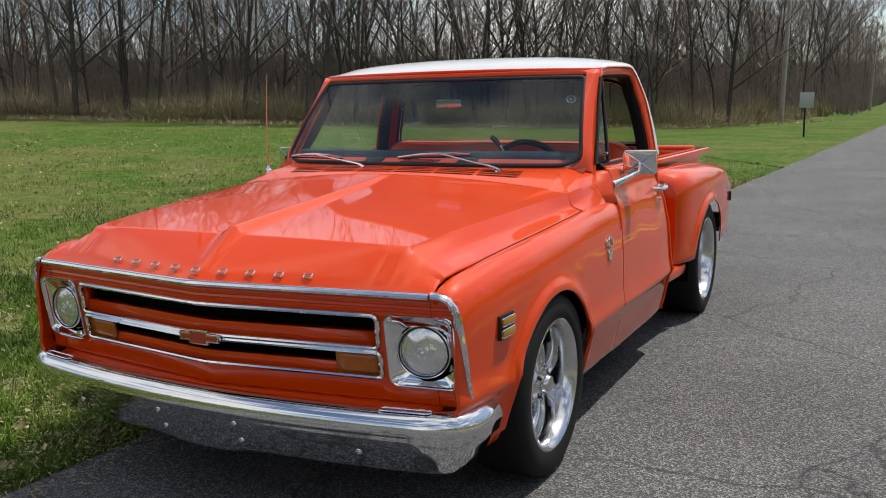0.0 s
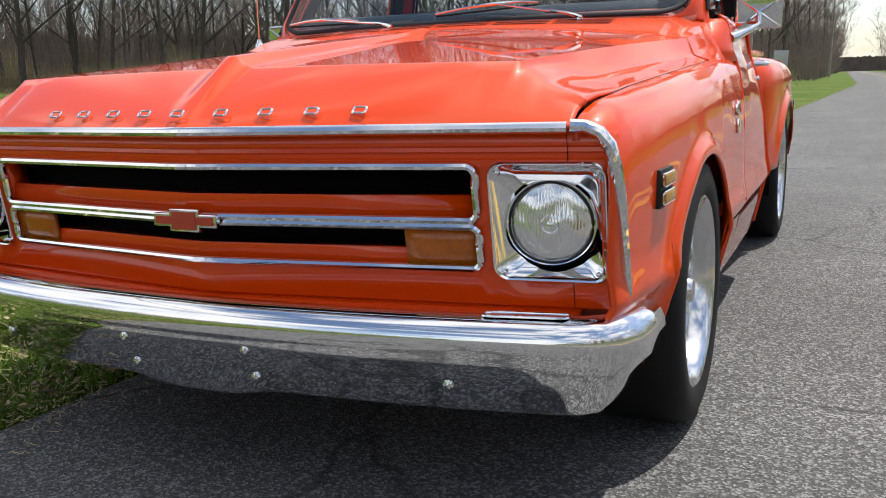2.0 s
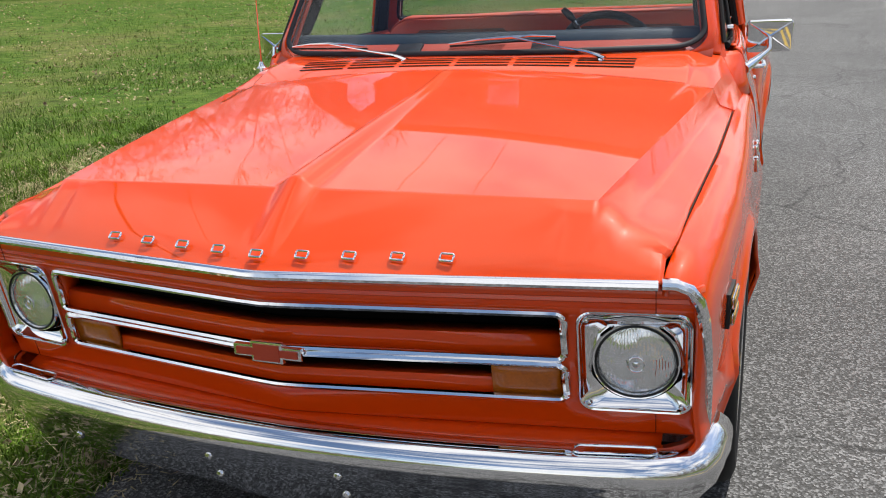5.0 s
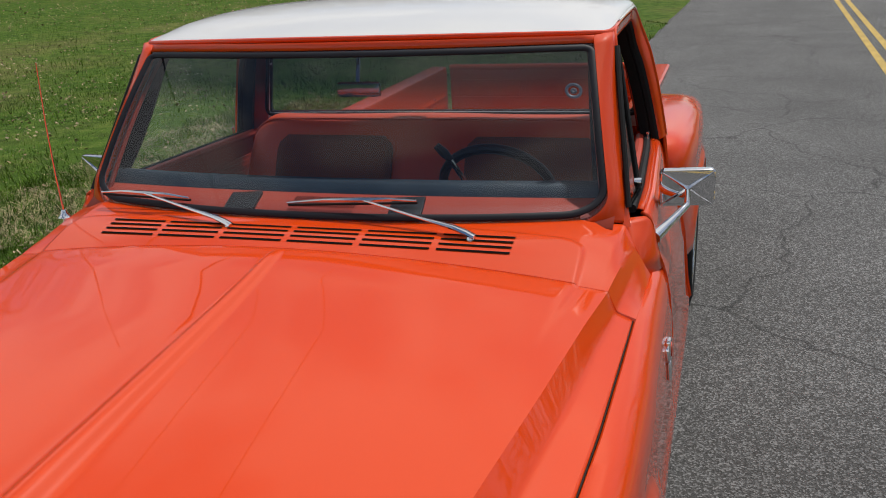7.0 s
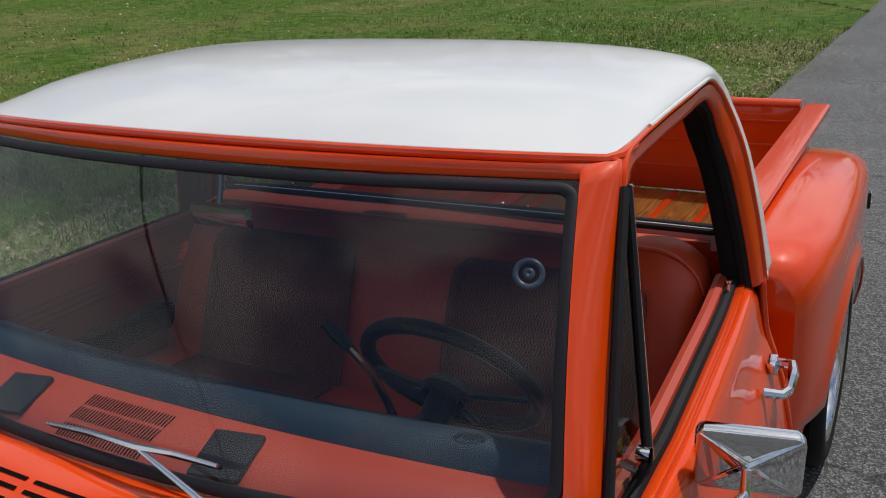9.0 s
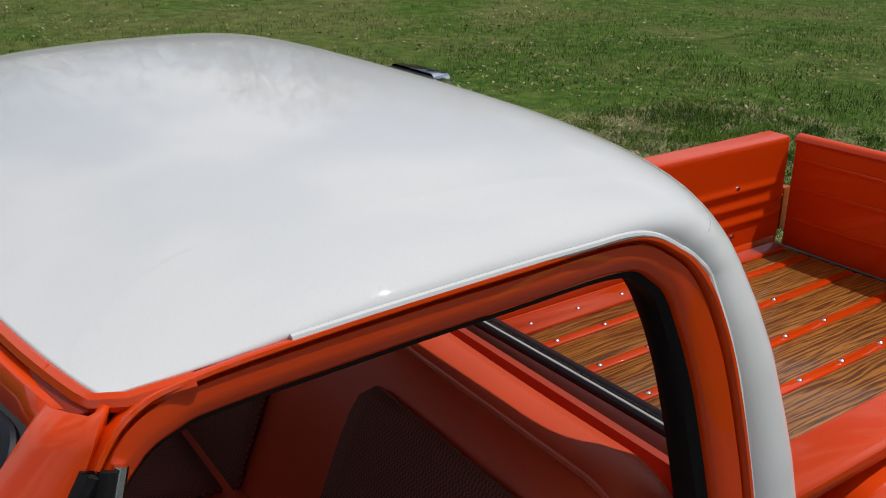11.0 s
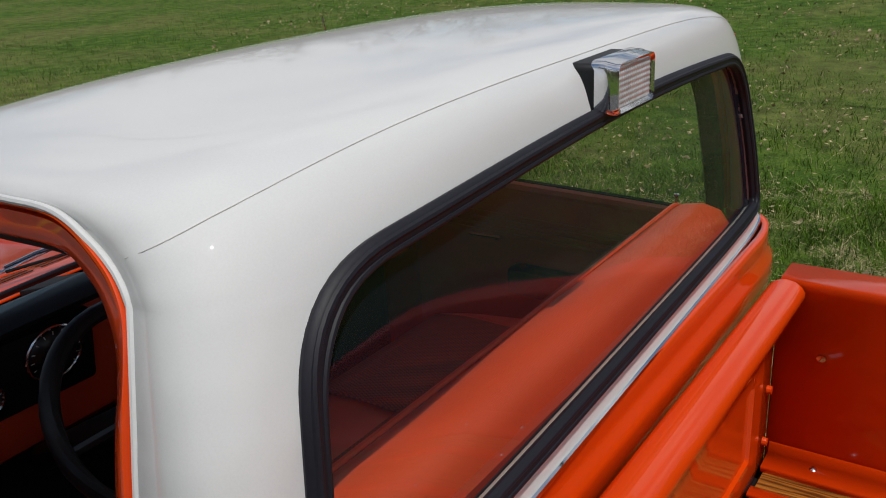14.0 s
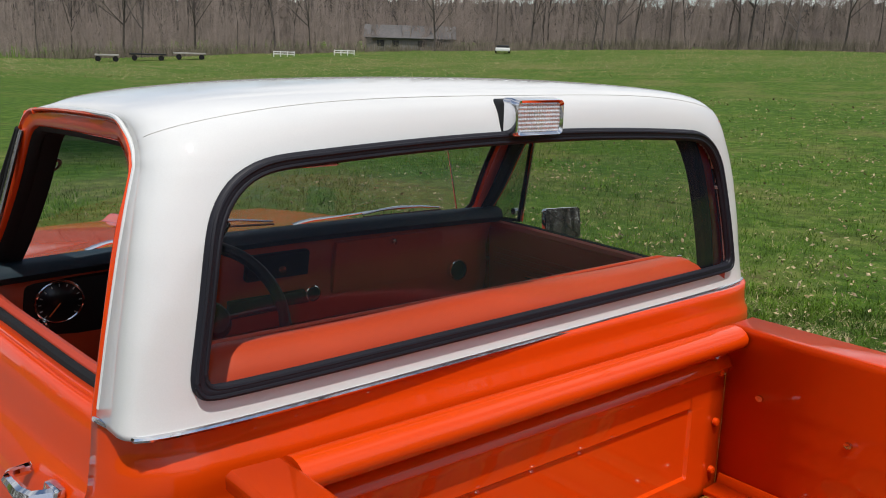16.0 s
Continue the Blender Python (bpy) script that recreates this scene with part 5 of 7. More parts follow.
    part("mirror_glass", Shape().cap([turn @ Vector((a, 0.029, b)) for a, b in rounded(-0.078, 0.078, -0.054, 0.054, 0.012, 4)]), MIRROR, mir, "silvered mirror glass", smooth=0, thick=0.002)
    foot = Vector((sgn * 0.962, 1.952, 1.056))
    part("mirror_arm", Shape().tube([foot, foot.lerp(c + Vector((0, -0.022, -0.044)), 0.15), foot.lerp(c + Vector((0, -0.022, -0.044)), 0.6), c + Vector((0, -0.022, -0.042)), c + Vector((0, -0.016, -0.030)), c + Vector((0, -0.010, 0.002))], [0.020, 0.0185, 0.013, 0.010, 0.009, 0.008], 12), CHROME, mir, "chrome mirror arm")
    # A pillar
    rows = []
    for v in (0.012, 0.025, 0.04, 0.06, 0.08, 0.10, 0.125, 0.16, *np.linspace(0.22, 1.03, 13)):
        turned = 1 - math.sqrt(1 - (max(0.0, 0.145 - v) / 0.145) ** 2)
        a = Vector(body_point(*ws_point(0.978 - 0.13 * turned, v)))
        z = min(1.552, 1.076 + 0.470 * v)
        b = Vector((line([(1.06, 0.869), (1.077, 0.865), (1.15, 0.851), (1.251, 0.831), (1.387, 0.809), (1.53, 0.791), (1.58, 0.785)], z), line([(1.06, 1.795), (1.077, 1.811), (1.15, 1.863), (1.251, 1.951), (1.387, 2.044), (1.53, 2.118), (1.58, 2.140)], z), z))
        k = min(1.0, 0.25 + v * 5)
        rows.append([Vector((sgn * q.x, q.y, q.z)) for q in (a + Vector((-0.01, 0.02, -0.004)), a + Vector((0.004, -0.006, 0.002)) * k, a.lerp(b, 0.2) + Vector((0.008, -0.011, 0.003)) * k, a.lerp(b, 0.5) + Vector((0.010, -0.010, 0.004)) * k, a.lerp(b, 0.8) + Vector((0.007, -0.005, 0.001)) * k, b, b + Vector((-0.02, 0.016, 0)))])
    part("windshield_pillar", Shape().grid(rows).placed(), ORANGE, truck, thick=0.008, smooth=45)
    rows = [[Vector((sgn * q.x, q.y, q.z)) for q in (ws_point(0.97, v) + Vector((-0.012, 0.045, 0)), ws_point(0.97, v) + Vector((0.02, 0.075, -0.01)))] for v in np.linspace(-0.05, 1, 8)]
    part("pillar_lining", Shape().grid(rows), TRIMRED, truck, "dark red windshield pillar trim", thick=0.012)


MIRROR = material("mirror_silver", (0.9, 0.9, 0.9), 0.02, 1.0, vary=0.0)
for side in (1, -1):
    build_door(side)


def build_cab_body():
    zs = [0.252, 0.30, 0.44, 0.462, 0.478, 0.495, 0.55, 0.75, 0.88, 0.95, 0.985, 1.01, 1.03, 1.06, 1.075, 1.09, 1.11, 1.13, 1.15]
    keys = [(2.864, 0.0), (2.90, 0.003), (2.95, 0.012), (2.99, 0.028), (3.02, 0.055), (3.04, 0.09), (3.052, 0.14), (3.058, 0.20)]
    rows = []
    for z in zs:
        row = []
        bulge = 0.012 if 1.01 < z < 1.08 else 0.0
        for y, d in keys:
            x = line([(0.25, 0.945), (0.44, 0.986), (0.478, 1.005), (0.495, 1.002), (0.55, 0.997), (0.75, 1.0), (0.88, 1.0), (0.95, 0.992), (1.02, 0.980), (1.08, 0.972), (1.15, 0.966)], z) - d
            yy = y + (0.004 - 0.016 * max(0, (z - 0.9) / 0.25) * (y - 2.864) / 0.19)
            row.append((x, yy + bulge * (y - 2.864) / 0.19, z))
        row = row + [(0.5, row[-1][1] + 0.002, z), (0.0, row[-1][1] + 0.003, z)]
        rows.append(row + [(-x, y, z) for x, y, z in reversed(row[:-1])])
    body = part("cab_body", Shape().grid(rows), ORANGE, truck, "orange lower cab shell", thick=0.014, smooth=40)
    s = Shape().box((0, 2.40, 0.40), (1.76, 1.25, 0.03)).box((0, 1.80, 0.66), (1.70, 0.03, 0.60))
    part("cab_floor", s, CARPET, body, "black carpeted floor")
    for sgn in (1, -1):
        part("rocker", Shape().box((sgn * 0.905, 2.40, 0.30), (0.08, 1.0, 0.09), bevel=0.02), ORANGE, body)
    # frame rails and underside
    s = Shape()
    for sgn in (1, -1):
        s.box((sgn * 0.42, 2.6, 0.36), (0.07, 4.6, 0.13), bevel=0.01)
    s.box((0, 0.985, 0.33), (1.5, 0.10, 0.08)).box((0, 3.92, 0.36), (1.5, 0.10, 0.10)).box((0, 0.9, 0.5), (0.7, 0.9, 0.3)).box((0, 0.42, 0.55), (0.9, 0.06, 0.35))
    part("chassis", s, DARK, truck, "black frame and axles")
    # rear inner lining
    part("rear_lining", Shape().box((0, 2.99, 0.86), (1.62, 0.02, 0.66)), TRIMRED, body)
    for sgn in (1, -1):
        rows = [[Vector((sgn * p.x, p.y, p.z)) + Vector((-0.030 * sgn, -0.030, 0)) for s in np.linspace(0.91, 0.985, 7) for p in [back_wall(z, s)]] for z in np.linspace(1.10, 1.46, 6)]
        part("corner_lining", Shape().grid(rows).placed(), TRIMRED, body, "dark red rear corner lining", thick=0.006)


build_cab_body()


# ---- wheels ----
def wheel_meshes(R, rim, width, dish):
    """Tyre, rim and spoke meshes about local x, outer face towards +x at 0."""
    tyre = Shape()
    prof = [(rim - 0.01, -width), (rim + 0.01, -width + 0.004), (R - 0.05, -width - 0.008), (R - 0.018, -width + 0.002), (R - 0.004, -width + 0.02), (R, -width * 0.7), (R, -width * 0.3), (R - 0.004, -0.02), (R - 0.018, -0.002),
            (R - 0.045, 0.008), (rim + 0.022, 0.006), (rim + 0.008, 0.0), (rim - 0.004, -0.006), (rim - 0.01, -0.02)]
    I = Matrix()
    tyre.lathe(prof, I, 72)
    rimS = Shape().lathe([(rim - 0.004, -width + 0.01), (rim - 0.02, -width + 0.03), (rim - 0.03, -dish - 0.03), (rim - 0.030, -dish), (rim - 0.022, -0.02), (rim - 0.010, -0.004), (rim + 0.002, 0.002), (rim + 0.008, 0.0), (rim + 0.009, -0.008)], I, 72)
    hub = Shape().lathe([(0.001, -dish * 0.6 + 0.018), (0.028, -dish * 0.6 + 0.018), (0.034, -dish * 0.6 + 0.010), (0.036, -dish * 0.6 - 0.01), (0.075, -dish * 0.6 - 0.018), (0.085, -dish * 0.6 - 0.03), (0.085, -dish - 0.06)], I, 40)
    nut = Shape().lathe([(0.001, -dish * 0.6 + 0.004), (0.010, -dish * 0.6 + 0.002), (0.011, -dish * 0.6 - 0.025)], Matrix.Translation((0, 0, 0.056)), 8)
    sp = Shape()
    rows = []
    r0, r1 = 0.06, rim - 0.022
    for f in np.linspace(0, 1, 13):
        r = r0 + (r1 - r0) * f
        w = 0.031 + 0.031 * f ** 1.6
        x = -dish * 0.6 - 0.012 + (-dish * 0.35) * f ** 1.4 + 0.014 * math.sin(math.pi * f)
        k = 0.016 * math.sin(math.pi * min(1.0, f * 1.15)) ** 0.5 if f < 0.87 else 0.0
        half = [(x - 0.045, w, r), (x - 0.008, w, r), (x, w * 0.90, r), (x, w * 0.66, r), (x - k, w * 0.54, r)]
        rows.append([(a, -b, c) for a, b, c in half] + half[::-1])
    sp.grid(rows)
    drum = Shape().lathe([(0.001, -dish - 0.07), (rim - 0.07, -dish - 0.07), (rim - 0.07, -width + 0.02)], I, 40)
    return (tyre.mesh("tyre", RUBBER, 40), rimS.mesh("rim", STEEL, 40), hub.mesh("hub", STEEL, 40), nut.mesh("nut", CHROME, 40), sp.mesh("spoke", STEEL, 30), drum.mesh("brake_drum", DARK, 30))


def build_wheel(name_label, meshes, x, y, z, sgn, spin):
    w = thing("wheel", name_label, "")
    del w["label"]
    w.parent = truck
    w["label"] = name_label
    w.matrix_basis = Matrix.Translation((x, y, z)) @ (Matrix.Rotation(math.pi, 4, "Z") if sgn < 0 else Matrix()) @ Matrix.Rotation(radians(spin), 4, "X")
    for me, lab in zip(meshes, ("black low-profile tyre", "polished alloy rim", "", "", "", "")):
        kind = me.name.split(".")[0]
        if kind in ("spoke", "nut"):
            for k in range(5):
                ob = new(kind, me)
                ob.parent = w
                ob.matrix_basis = Matrix.Rotation(2 * math.pi * (k + (0.5 if kind == "nut" else 0)) / 5, 4, "X")
            continue
        ob = new(me.name, me)
        ob.parent = w
        if lab:
            ob["label"] = lab


FRONT_WHEEL, REAR_WHEEL = wheel_meshes(0.350, 0.243, 0.225, 0.062), wheel_meshes(0.365, 0.265, 0.29, 0.11)
for side in (1, -1):
    build_wheel("polished five-spoke front wheel", FRONT_WHEEL, 0.990 * side, 0.985, 0.350, side, 20)
    build_wheel("polished five-spoke rear wheel", REAR_WHEEL, 0.975 * side, 3.915, 0.365, side, 8)


# ---- bed ----
BED0, BED1, BEDX, FLOOR, RAIL = 3.10, 4.93, 0.705, 0.592, 1.076


def build_bed():
    bed = part("cargo_bed", Shape().box((0, (BED0 + BED1) / 2, FLOOR - 0.05), (1.40, BED1 - BED0, 0.05)), DARK, truck, "open cargo bed with oak floorboards")
    for sgn in (1, -1):
        # side wall with three pressed ribs, rolled top rail
        rows = []
        ys = [BED0 + 0.012, *np.linspace(BED0 + 0.5, BED0 + 0.56, 4), *np.linspace(BED0 + 0.62, BED1 - 0.08, 8), BED1]
        zs = [FLOOR - 0.04, 0.65, *np.linspace(0.70, 0.93, 24), 1.0, 1.05, RAIL - 0.012, RAIL - 0.003]
        for y in ys:
            k = min(1, max(0, (y - BED0 - 0.5) / 0.06)) * min(1, max(0, (BED1 - 0.04 - y) / 0.04))
            row = []
            for z in zs:
                rib = sum(math.exp(-((z - c) / 0.014) ** 2) for c in (0.745, 0.815, 0.885)) * 0.010 * k
                row.append((sgn * (BEDX - rib + (0.004 if z > RAIL - 0.01 else 0)), y, z))
            row += [(sgn * (BEDX + 0.012), y, RAIL), (sgn * (BEDX + 0.105), y, RAIL + 0.003), (sgn * (BEDX + 0.116), y, RAIL - 0.005), (sgn * (BEDX + 0.116), y, RAIL - 0.03), (sgn * (BEDX + 0.04), y, RAIL - 0.045), (sgn * (BEDX + 0.04), y, 0.55)]
            rows.append(row)
        wall = part("bed_side", Shape().grid(rows).cap(rows[-1]), ORANGE, bed, "orange bed side with pressed ribs and a flat top rail", thick=0.003)
        for y, z in ((body_y(3.106), 0.894), (body_y(3.34), 0.85), (body_y(3.34), 0.678), (body_y(3.513), 0.988), (4.2, 0.90), (4.7, 0.90), (4.7, 0.69)):
            part("bolt", Shape().lathe([(0.001, -0.008), (0.008, -0.007), (0.009, 0.0)], Matrix.Translation((sgn * (BEDX - 0.001), y, z)) @ (Matrix.Rotation(math.pi, 4, "Z") if sgn < 0 else Matrix()), 10), STEEL, wall)
        # angle strip along the floor
        rows = [[(sgn * a, y, b) for a, b in ((BEDX - 0.002, FLOOR + 0.045), (BEDX - 0.006, FLOOR + 0.042), (BEDX - 0.012, FLOOR + 0.018), (BEDX - 0.075, FLOOR + 0.014), (BEDX - 0.078, FLOOR))] for y in (BED0 + 0.02, BED1 - 0.02)]
        part("edge_strip", Shape().grid(rows), ORANGE, bed, thick=0.002)
    # front panel: rolled top tube, pressed field
    s = Shape()
    y0 = BED0 + 0.012
    s.tube([(x, y0 + 0.012, RAIL - 0.032) for x in np.linspace(-0.70, 0.70, 9)], 0.034, 14, up=(0, 1, 0))
    rows = []
    zs = [0.55, 0.60, 0.655, 0.662, 0.67, 0.76, 0.85, 0.858, 0.866, 0.93, 0.96, 1.0]
    xs = [-0.70, -0.62, -0.555, -0.548, -0.54, -0.2, 0.2, 0.54, 0.548, 0.555, 0.62, 0.70]
    for z in zs:
        row = []
        for x in xs:
            d = 0.0
            if 0.66 <= z <= 0.86 and abs(x) <= 0.55:
                d = 0.008
            row.append((x, y0 - d * 0.8 + (0.014 if 0.94 < z < 0.99 else 0), z))
        rows.append(row)
    s.grid(rows)
    front = part("bed_front", s, ORANGE, bed, "orange bed front panel with a rolled top", smooth=40, thick=0.002)
    for sgn in (1, -1):
        for z in (0.945, 0.80, 0.655):
            part("bolt", Shape().lathe([(0.001, 0.010), (0.010, 0.009), (0.011, 0.0)], Matrix.Translation((sgn * 0.665, y0 + 0.001, z)) @ Matrix.Rotation(radians(90), 4, "Z"), 10), ORANGE, front)
    # tailgate
    gate = part("tailgate", Shape().box((0, BED1 + 0.03, 0.83), (1.372, 0.035, 0.48), bevel=0.008), ORANGE, bed, "orange closed tailgate")
    part("top_roll", Shape().tube([(x, BED1 + 0.03, RAIL - 0.012) for x in np.linspace(-0.686, 0.686, 9)], 0.024, 12, up=(0, 1, 0)), ORANGE, gate)
    for z in (0.72, 0.86, 0.98):
        part("rib", Shape().box((0, BED1 + 0.013, z), (1.30, 0.01, 0.014), bevel=0.004), ORANGE, gate)
    # boards and steel strips
    strips = [-0.533, -0.322, -0.108, 0.108, 0.322, 0.533]
    edges = [-0.64] + strips + [0.64]
    for i in range(len(edges) - 1):
        a, b = edges[i], edges[i + 1]
        pa, pb = a + (0.0 if i == 0 else 0.014), b - (0.0 if i == len(edges) - 2 else 0.014)
        part("plank", Shape().box(((pa + pb) / 2, (BED0 + BED1) / 2 + 0.01, FLOOR - 0.011), (pb - pa, BED1 - BED0 - 0.03, 0.022), bevel=0.002), OAK, bed, "varnished oak board")
    for x in strips:
        rows = [[(x + a, y, FLOOR + b) for a, b in ((-0.022, 0.0), (-0.018, 0.005), (-0.006, 0.007), (0.006, 0.007), (0.018, 0.005), (0.022, 0.0))] for y in (BED0 + 0.02, BED1 - 0.02)]
        st = part("bed_strip", Shape().grid(rows), ORANGE, bed, "painted steel strip", thick=0.002)
        for k in range(8):
            part("bolt", BOLT, STEEL, st).location = body_point(x, body_y(3.119 + 0.208 * k), FLOOR + 0.008)
    for sgn in (1, -1):
        for k in range(8):
            part("bolt", BOLT, STEEL, bed).location = body_point(sgn * 0.675, body_y(3.119 + 0.208 * k), FLOOR + 0.016)


BOLT = Shape().lathe([(0.001, 0.005), (0.006, 0.004), (0.010, 0.0)], Matrix.Rotation(radians(-90), 4, "Y"), 10).mesh("bolt", STEEL)
build_bed()


def build_rear_fender(sgn):
    """The bulging stepside fender: section by section along y."""
    rows = []
    ys = [3.33, 3.335, 3.35, 3.38, 3.42, 3.47, 3.52, *np.linspace(3.56, 4.28, 31), 4.36, 4.45, 4.56, 4.68, 4.78, 4.86, 4.92, 4.96, 4.975]
    for y in ys:
        top = curve([(3.33, 0.955), (3.345, 0.985), (3.40, 1.010), (3.55, 1.018), (4.1, 1.012), (4.5, 0.985), (4.75, 0.93), (4.90, 0.87), (4.975, 0.80)], y)
        X = curve([(3.33, 0.985), (3.36, 1.015), (3.45, 1.048), (3.7, 1.072), (4.2, 1.074), (4.6, 1.055), (4.85, 1.02), (4.975, 0.97)], y)
        zb = curve([(3.33, 0.42), (3.5, 0.42), (4.35, 0.42), (4.975, 0.44)], y)
        d = abs(y - 3.915)
        if d < 0.400:
            zb = max(zb, 0.365 + math.sqrt(0.400 ** 2 - d * d))
        pts = [(0.74, top), (0.80, top + 0.001), (X - 0.12, top - 0.003), (X - 0.06, top - 0.018), (X - 0.025, top - 0.045), (X - 0.006, top - 0.085), (X, top - 0.13)]
        z1 = max(min(top - 0.16, 0.9), zb + 0.004)
        for k in range(16):
            z = z1 + (zb - z1) * k / 15
            r = math.hypot(y - 3.915, z - 0.365) - 0.40
            x = X - 0.012 * max(0, (0.6 - z) / 0.2) + 0.022 * math.exp(-(max(0.0, r - 0.012) / 0.04) ** 2)
            pts.append((x, z))
        if y < 3.334:
            pts = [(0.74 + (x - 0.74) * 1.0, z) for x, z in pts]
        rows.append([(sgn * x, y, z) for x, z in pts])
    s = Shape().grid(rows)
    # closed front face
    edge = rows[0]
    s.grid([edge, [(sgn * 0.74, 3.334, p[2]) for p in edge]])
    f = part("rear_fender", s, ORANGE, truck, "bulging orange stepside rear fender", thick=0.008, smooth=50)
    w = Shape()
    w.grid([[(sgn * x, 3.915 + 0.425 * math.cos(q), 0.365 + 0.415 * math.sin(q)) for x in (0.80, 1.03)] for q in np.linspace(-0.2, math.pi + 0.2, 25)])
    w.grid([[(sgn * 0.80, 3.915 + r * math.cos(q), 0.365 + r * math.sin(q)) for r in (0.01, 0.425)] for q in np.linspace(-0.2, math.pi + 0.2, 25)])
    part("wheel_house", w, BLACK, f, thick=0.004)
    # step board
    rows = []
    for y in (3.075, 3.09, 3.2, 3.32, 3.46, 3.52):
        o = 0.985 + 0.03 * min(1, max(0, (y - 3.07) / 0.3))
        rows.append([(sgn * x, y, z) for x, z in ((0.73, 0.405), (0.74, 0.41), (o - 0.02, 0.41), (o, 0.40), (o + 0.004, 0.38), (o - 0.004, 0.345), (o - 0.03, 0.335))])
    part("step", Shape().grid(rows), ORANGE, truck, "orange side step", thick=0.006)
    # tail marker and lamp
    m = part("tail_marker", Shape().box((sgn * 1.030, 4.78, 0.70), (0.03, 0.10, 0.075), Matrix.Rotation(radians(14 * sgn), 4, "Z"), 0.006), DARK, truck, "rear side marker in a chrome frame")
    for z in (0.683, 0.717):
        part("marker_frame", Shape().box((sgn * 1.040, 4.78, z), (0.02, 0.09, 0.022), Matrix.Rotation(radians(14 * sgn), 4, "Z"), 0.004), CHROME, m)
    part("tail_lamp", Shape().box((sgn * 0.80, 5.02, 0.72), (0.09, 0.05, 0.20), bevel=0.012), AMBER, truck, "tail lamp beside the tailgate")


for side in (1, -1):
    build_rear_fender(side)
rows = []
for x in np.linspace(-0.955, 0.955, 21):
    y = 5.13 - 0.05 * abs(x / 0.955) ** 6
    rows.append([(x, y - 0.05, 0.52), (x, y, 0.52), (x, y + 0.015, 0.50), (x, y + 0.015, 0.39), (x, y, 0.37), (x, y - 0.05, 0.37)])
part("rear_bumper", Shape().grid(rows), DARK, truck, "dark rear bumper", thick=0.004)


# ---- cab interior ----
def build_seat():
    seat = part("bench_seat", Shape().box((0, 2.47, 0.60), (1.50, 0.52, 0.30), bevel=0.05), VINYL, truck, "orange vinyl bench seat with woven dark inserts")
    # cushion
    rows = []
    for x in np.linspace(-0.78, 0.78, 27):
        e = 1 - max(0, (abs(x) - 0.70) / 0.08) ** 2 * 0.5
        rows.append([(x, 2.17, 0.60), (x, 2.165, 0.70), (x, 2.19, 0.75 * e + 0.02), (x, 2.28, 0.79 * e + 0.0), (x, 2.45, 0.79), (x, 2.62, 0.77), (x, 2.74, 0.74)])
    part("cushion", Shape().grid(rows), VINYL, seat, "orange vinyl seat cushion", thick=0.02)
    # back, leaning, with rolled top
    prof = [(2.52, 0.69), (2.58, 0.84), (2.645, 1.0), (2.695, 1.10), (2.728, 1.148), (2.770, 1.174), (2.812, 1.181), (2.845, 1.172), (2.866, 1.14), (2.875, 1.0), (2.875, 0.7)]
    rows = []
    for x in [*np.linspace(-0.775, -0.62, 10), *np.linspace(-0.58, 0.58, 13), *np.linspace(0.62, 0.775, 10)]:
        k = max(0.0, (abs(x) - 0.65) / 0.125)
        fall = 0.11 * (1 - math.sqrt(max(0.0, 1 - k * k)))
        rows.append([(x, y, z - fall * max(0.0, (z - 0.7) / 0.48) + 0.003 * math.cos(x * 7)) for y, z in prof])
    back = part("seat_back", Shape().grid(rows).cap(rows[0]).cap(rows[-1]).placed(), VINYL, seat, "orange vinyl seat back", smooth=60)
    part("seat_piping", Shape().tube([(x, 2.752, 1.169 - 0.11 * (1 - math.sqrt(max(0.0, 1 - max(0.0, (abs(x) - 0.65) / 0.125) ** 2)))) for x in [*np.linspace(-0.774, -0.62, 12), *np.linspace(-0.5, 0.5, 9), *np.linspace(0.62, 0.774, 12)]], 0.005, 6).placed(), VINYL, back)
    for x0, x1 in ((-0.62, -0.125), (0.17, 0.67)):
        rows = []
        for z in np.linspace(0.70, 1.112, 16):
            row = []
            for x in np.linspace(x0, x1, 14):
                k = max(0, (z - 1.05) / 0.062)
                sq = 1 - 0.16 * k ** 3
                xx = (x0 + x1) / 2 + (x - (x0 + x1) / 2) * sq
                row.append((xx, line([(q[1], q[0]) for q in prof[:5]], z) - 0.008, z))
            rows.append(row)
        part("back_insert", Shape().grid(rows).placed(), CLOTH, back, "dark woven cloth insert", thick=0.012)
        rows = [[(x, y, line([(2.19, 0.775), (2.28, 0.797), (2.45, 0.797), (2.62, 0.777), (2.7, 0.757)], y)) for x in np.linspace(x0, x1, 10)] for y in np.linspace(2.20, 2.58, 9)]
        part("cushion_insert", Shape().grid(rows), CLOTH, seat, "dark woven cloth insert", thick=0.010, offset=1.0)


build_seat()


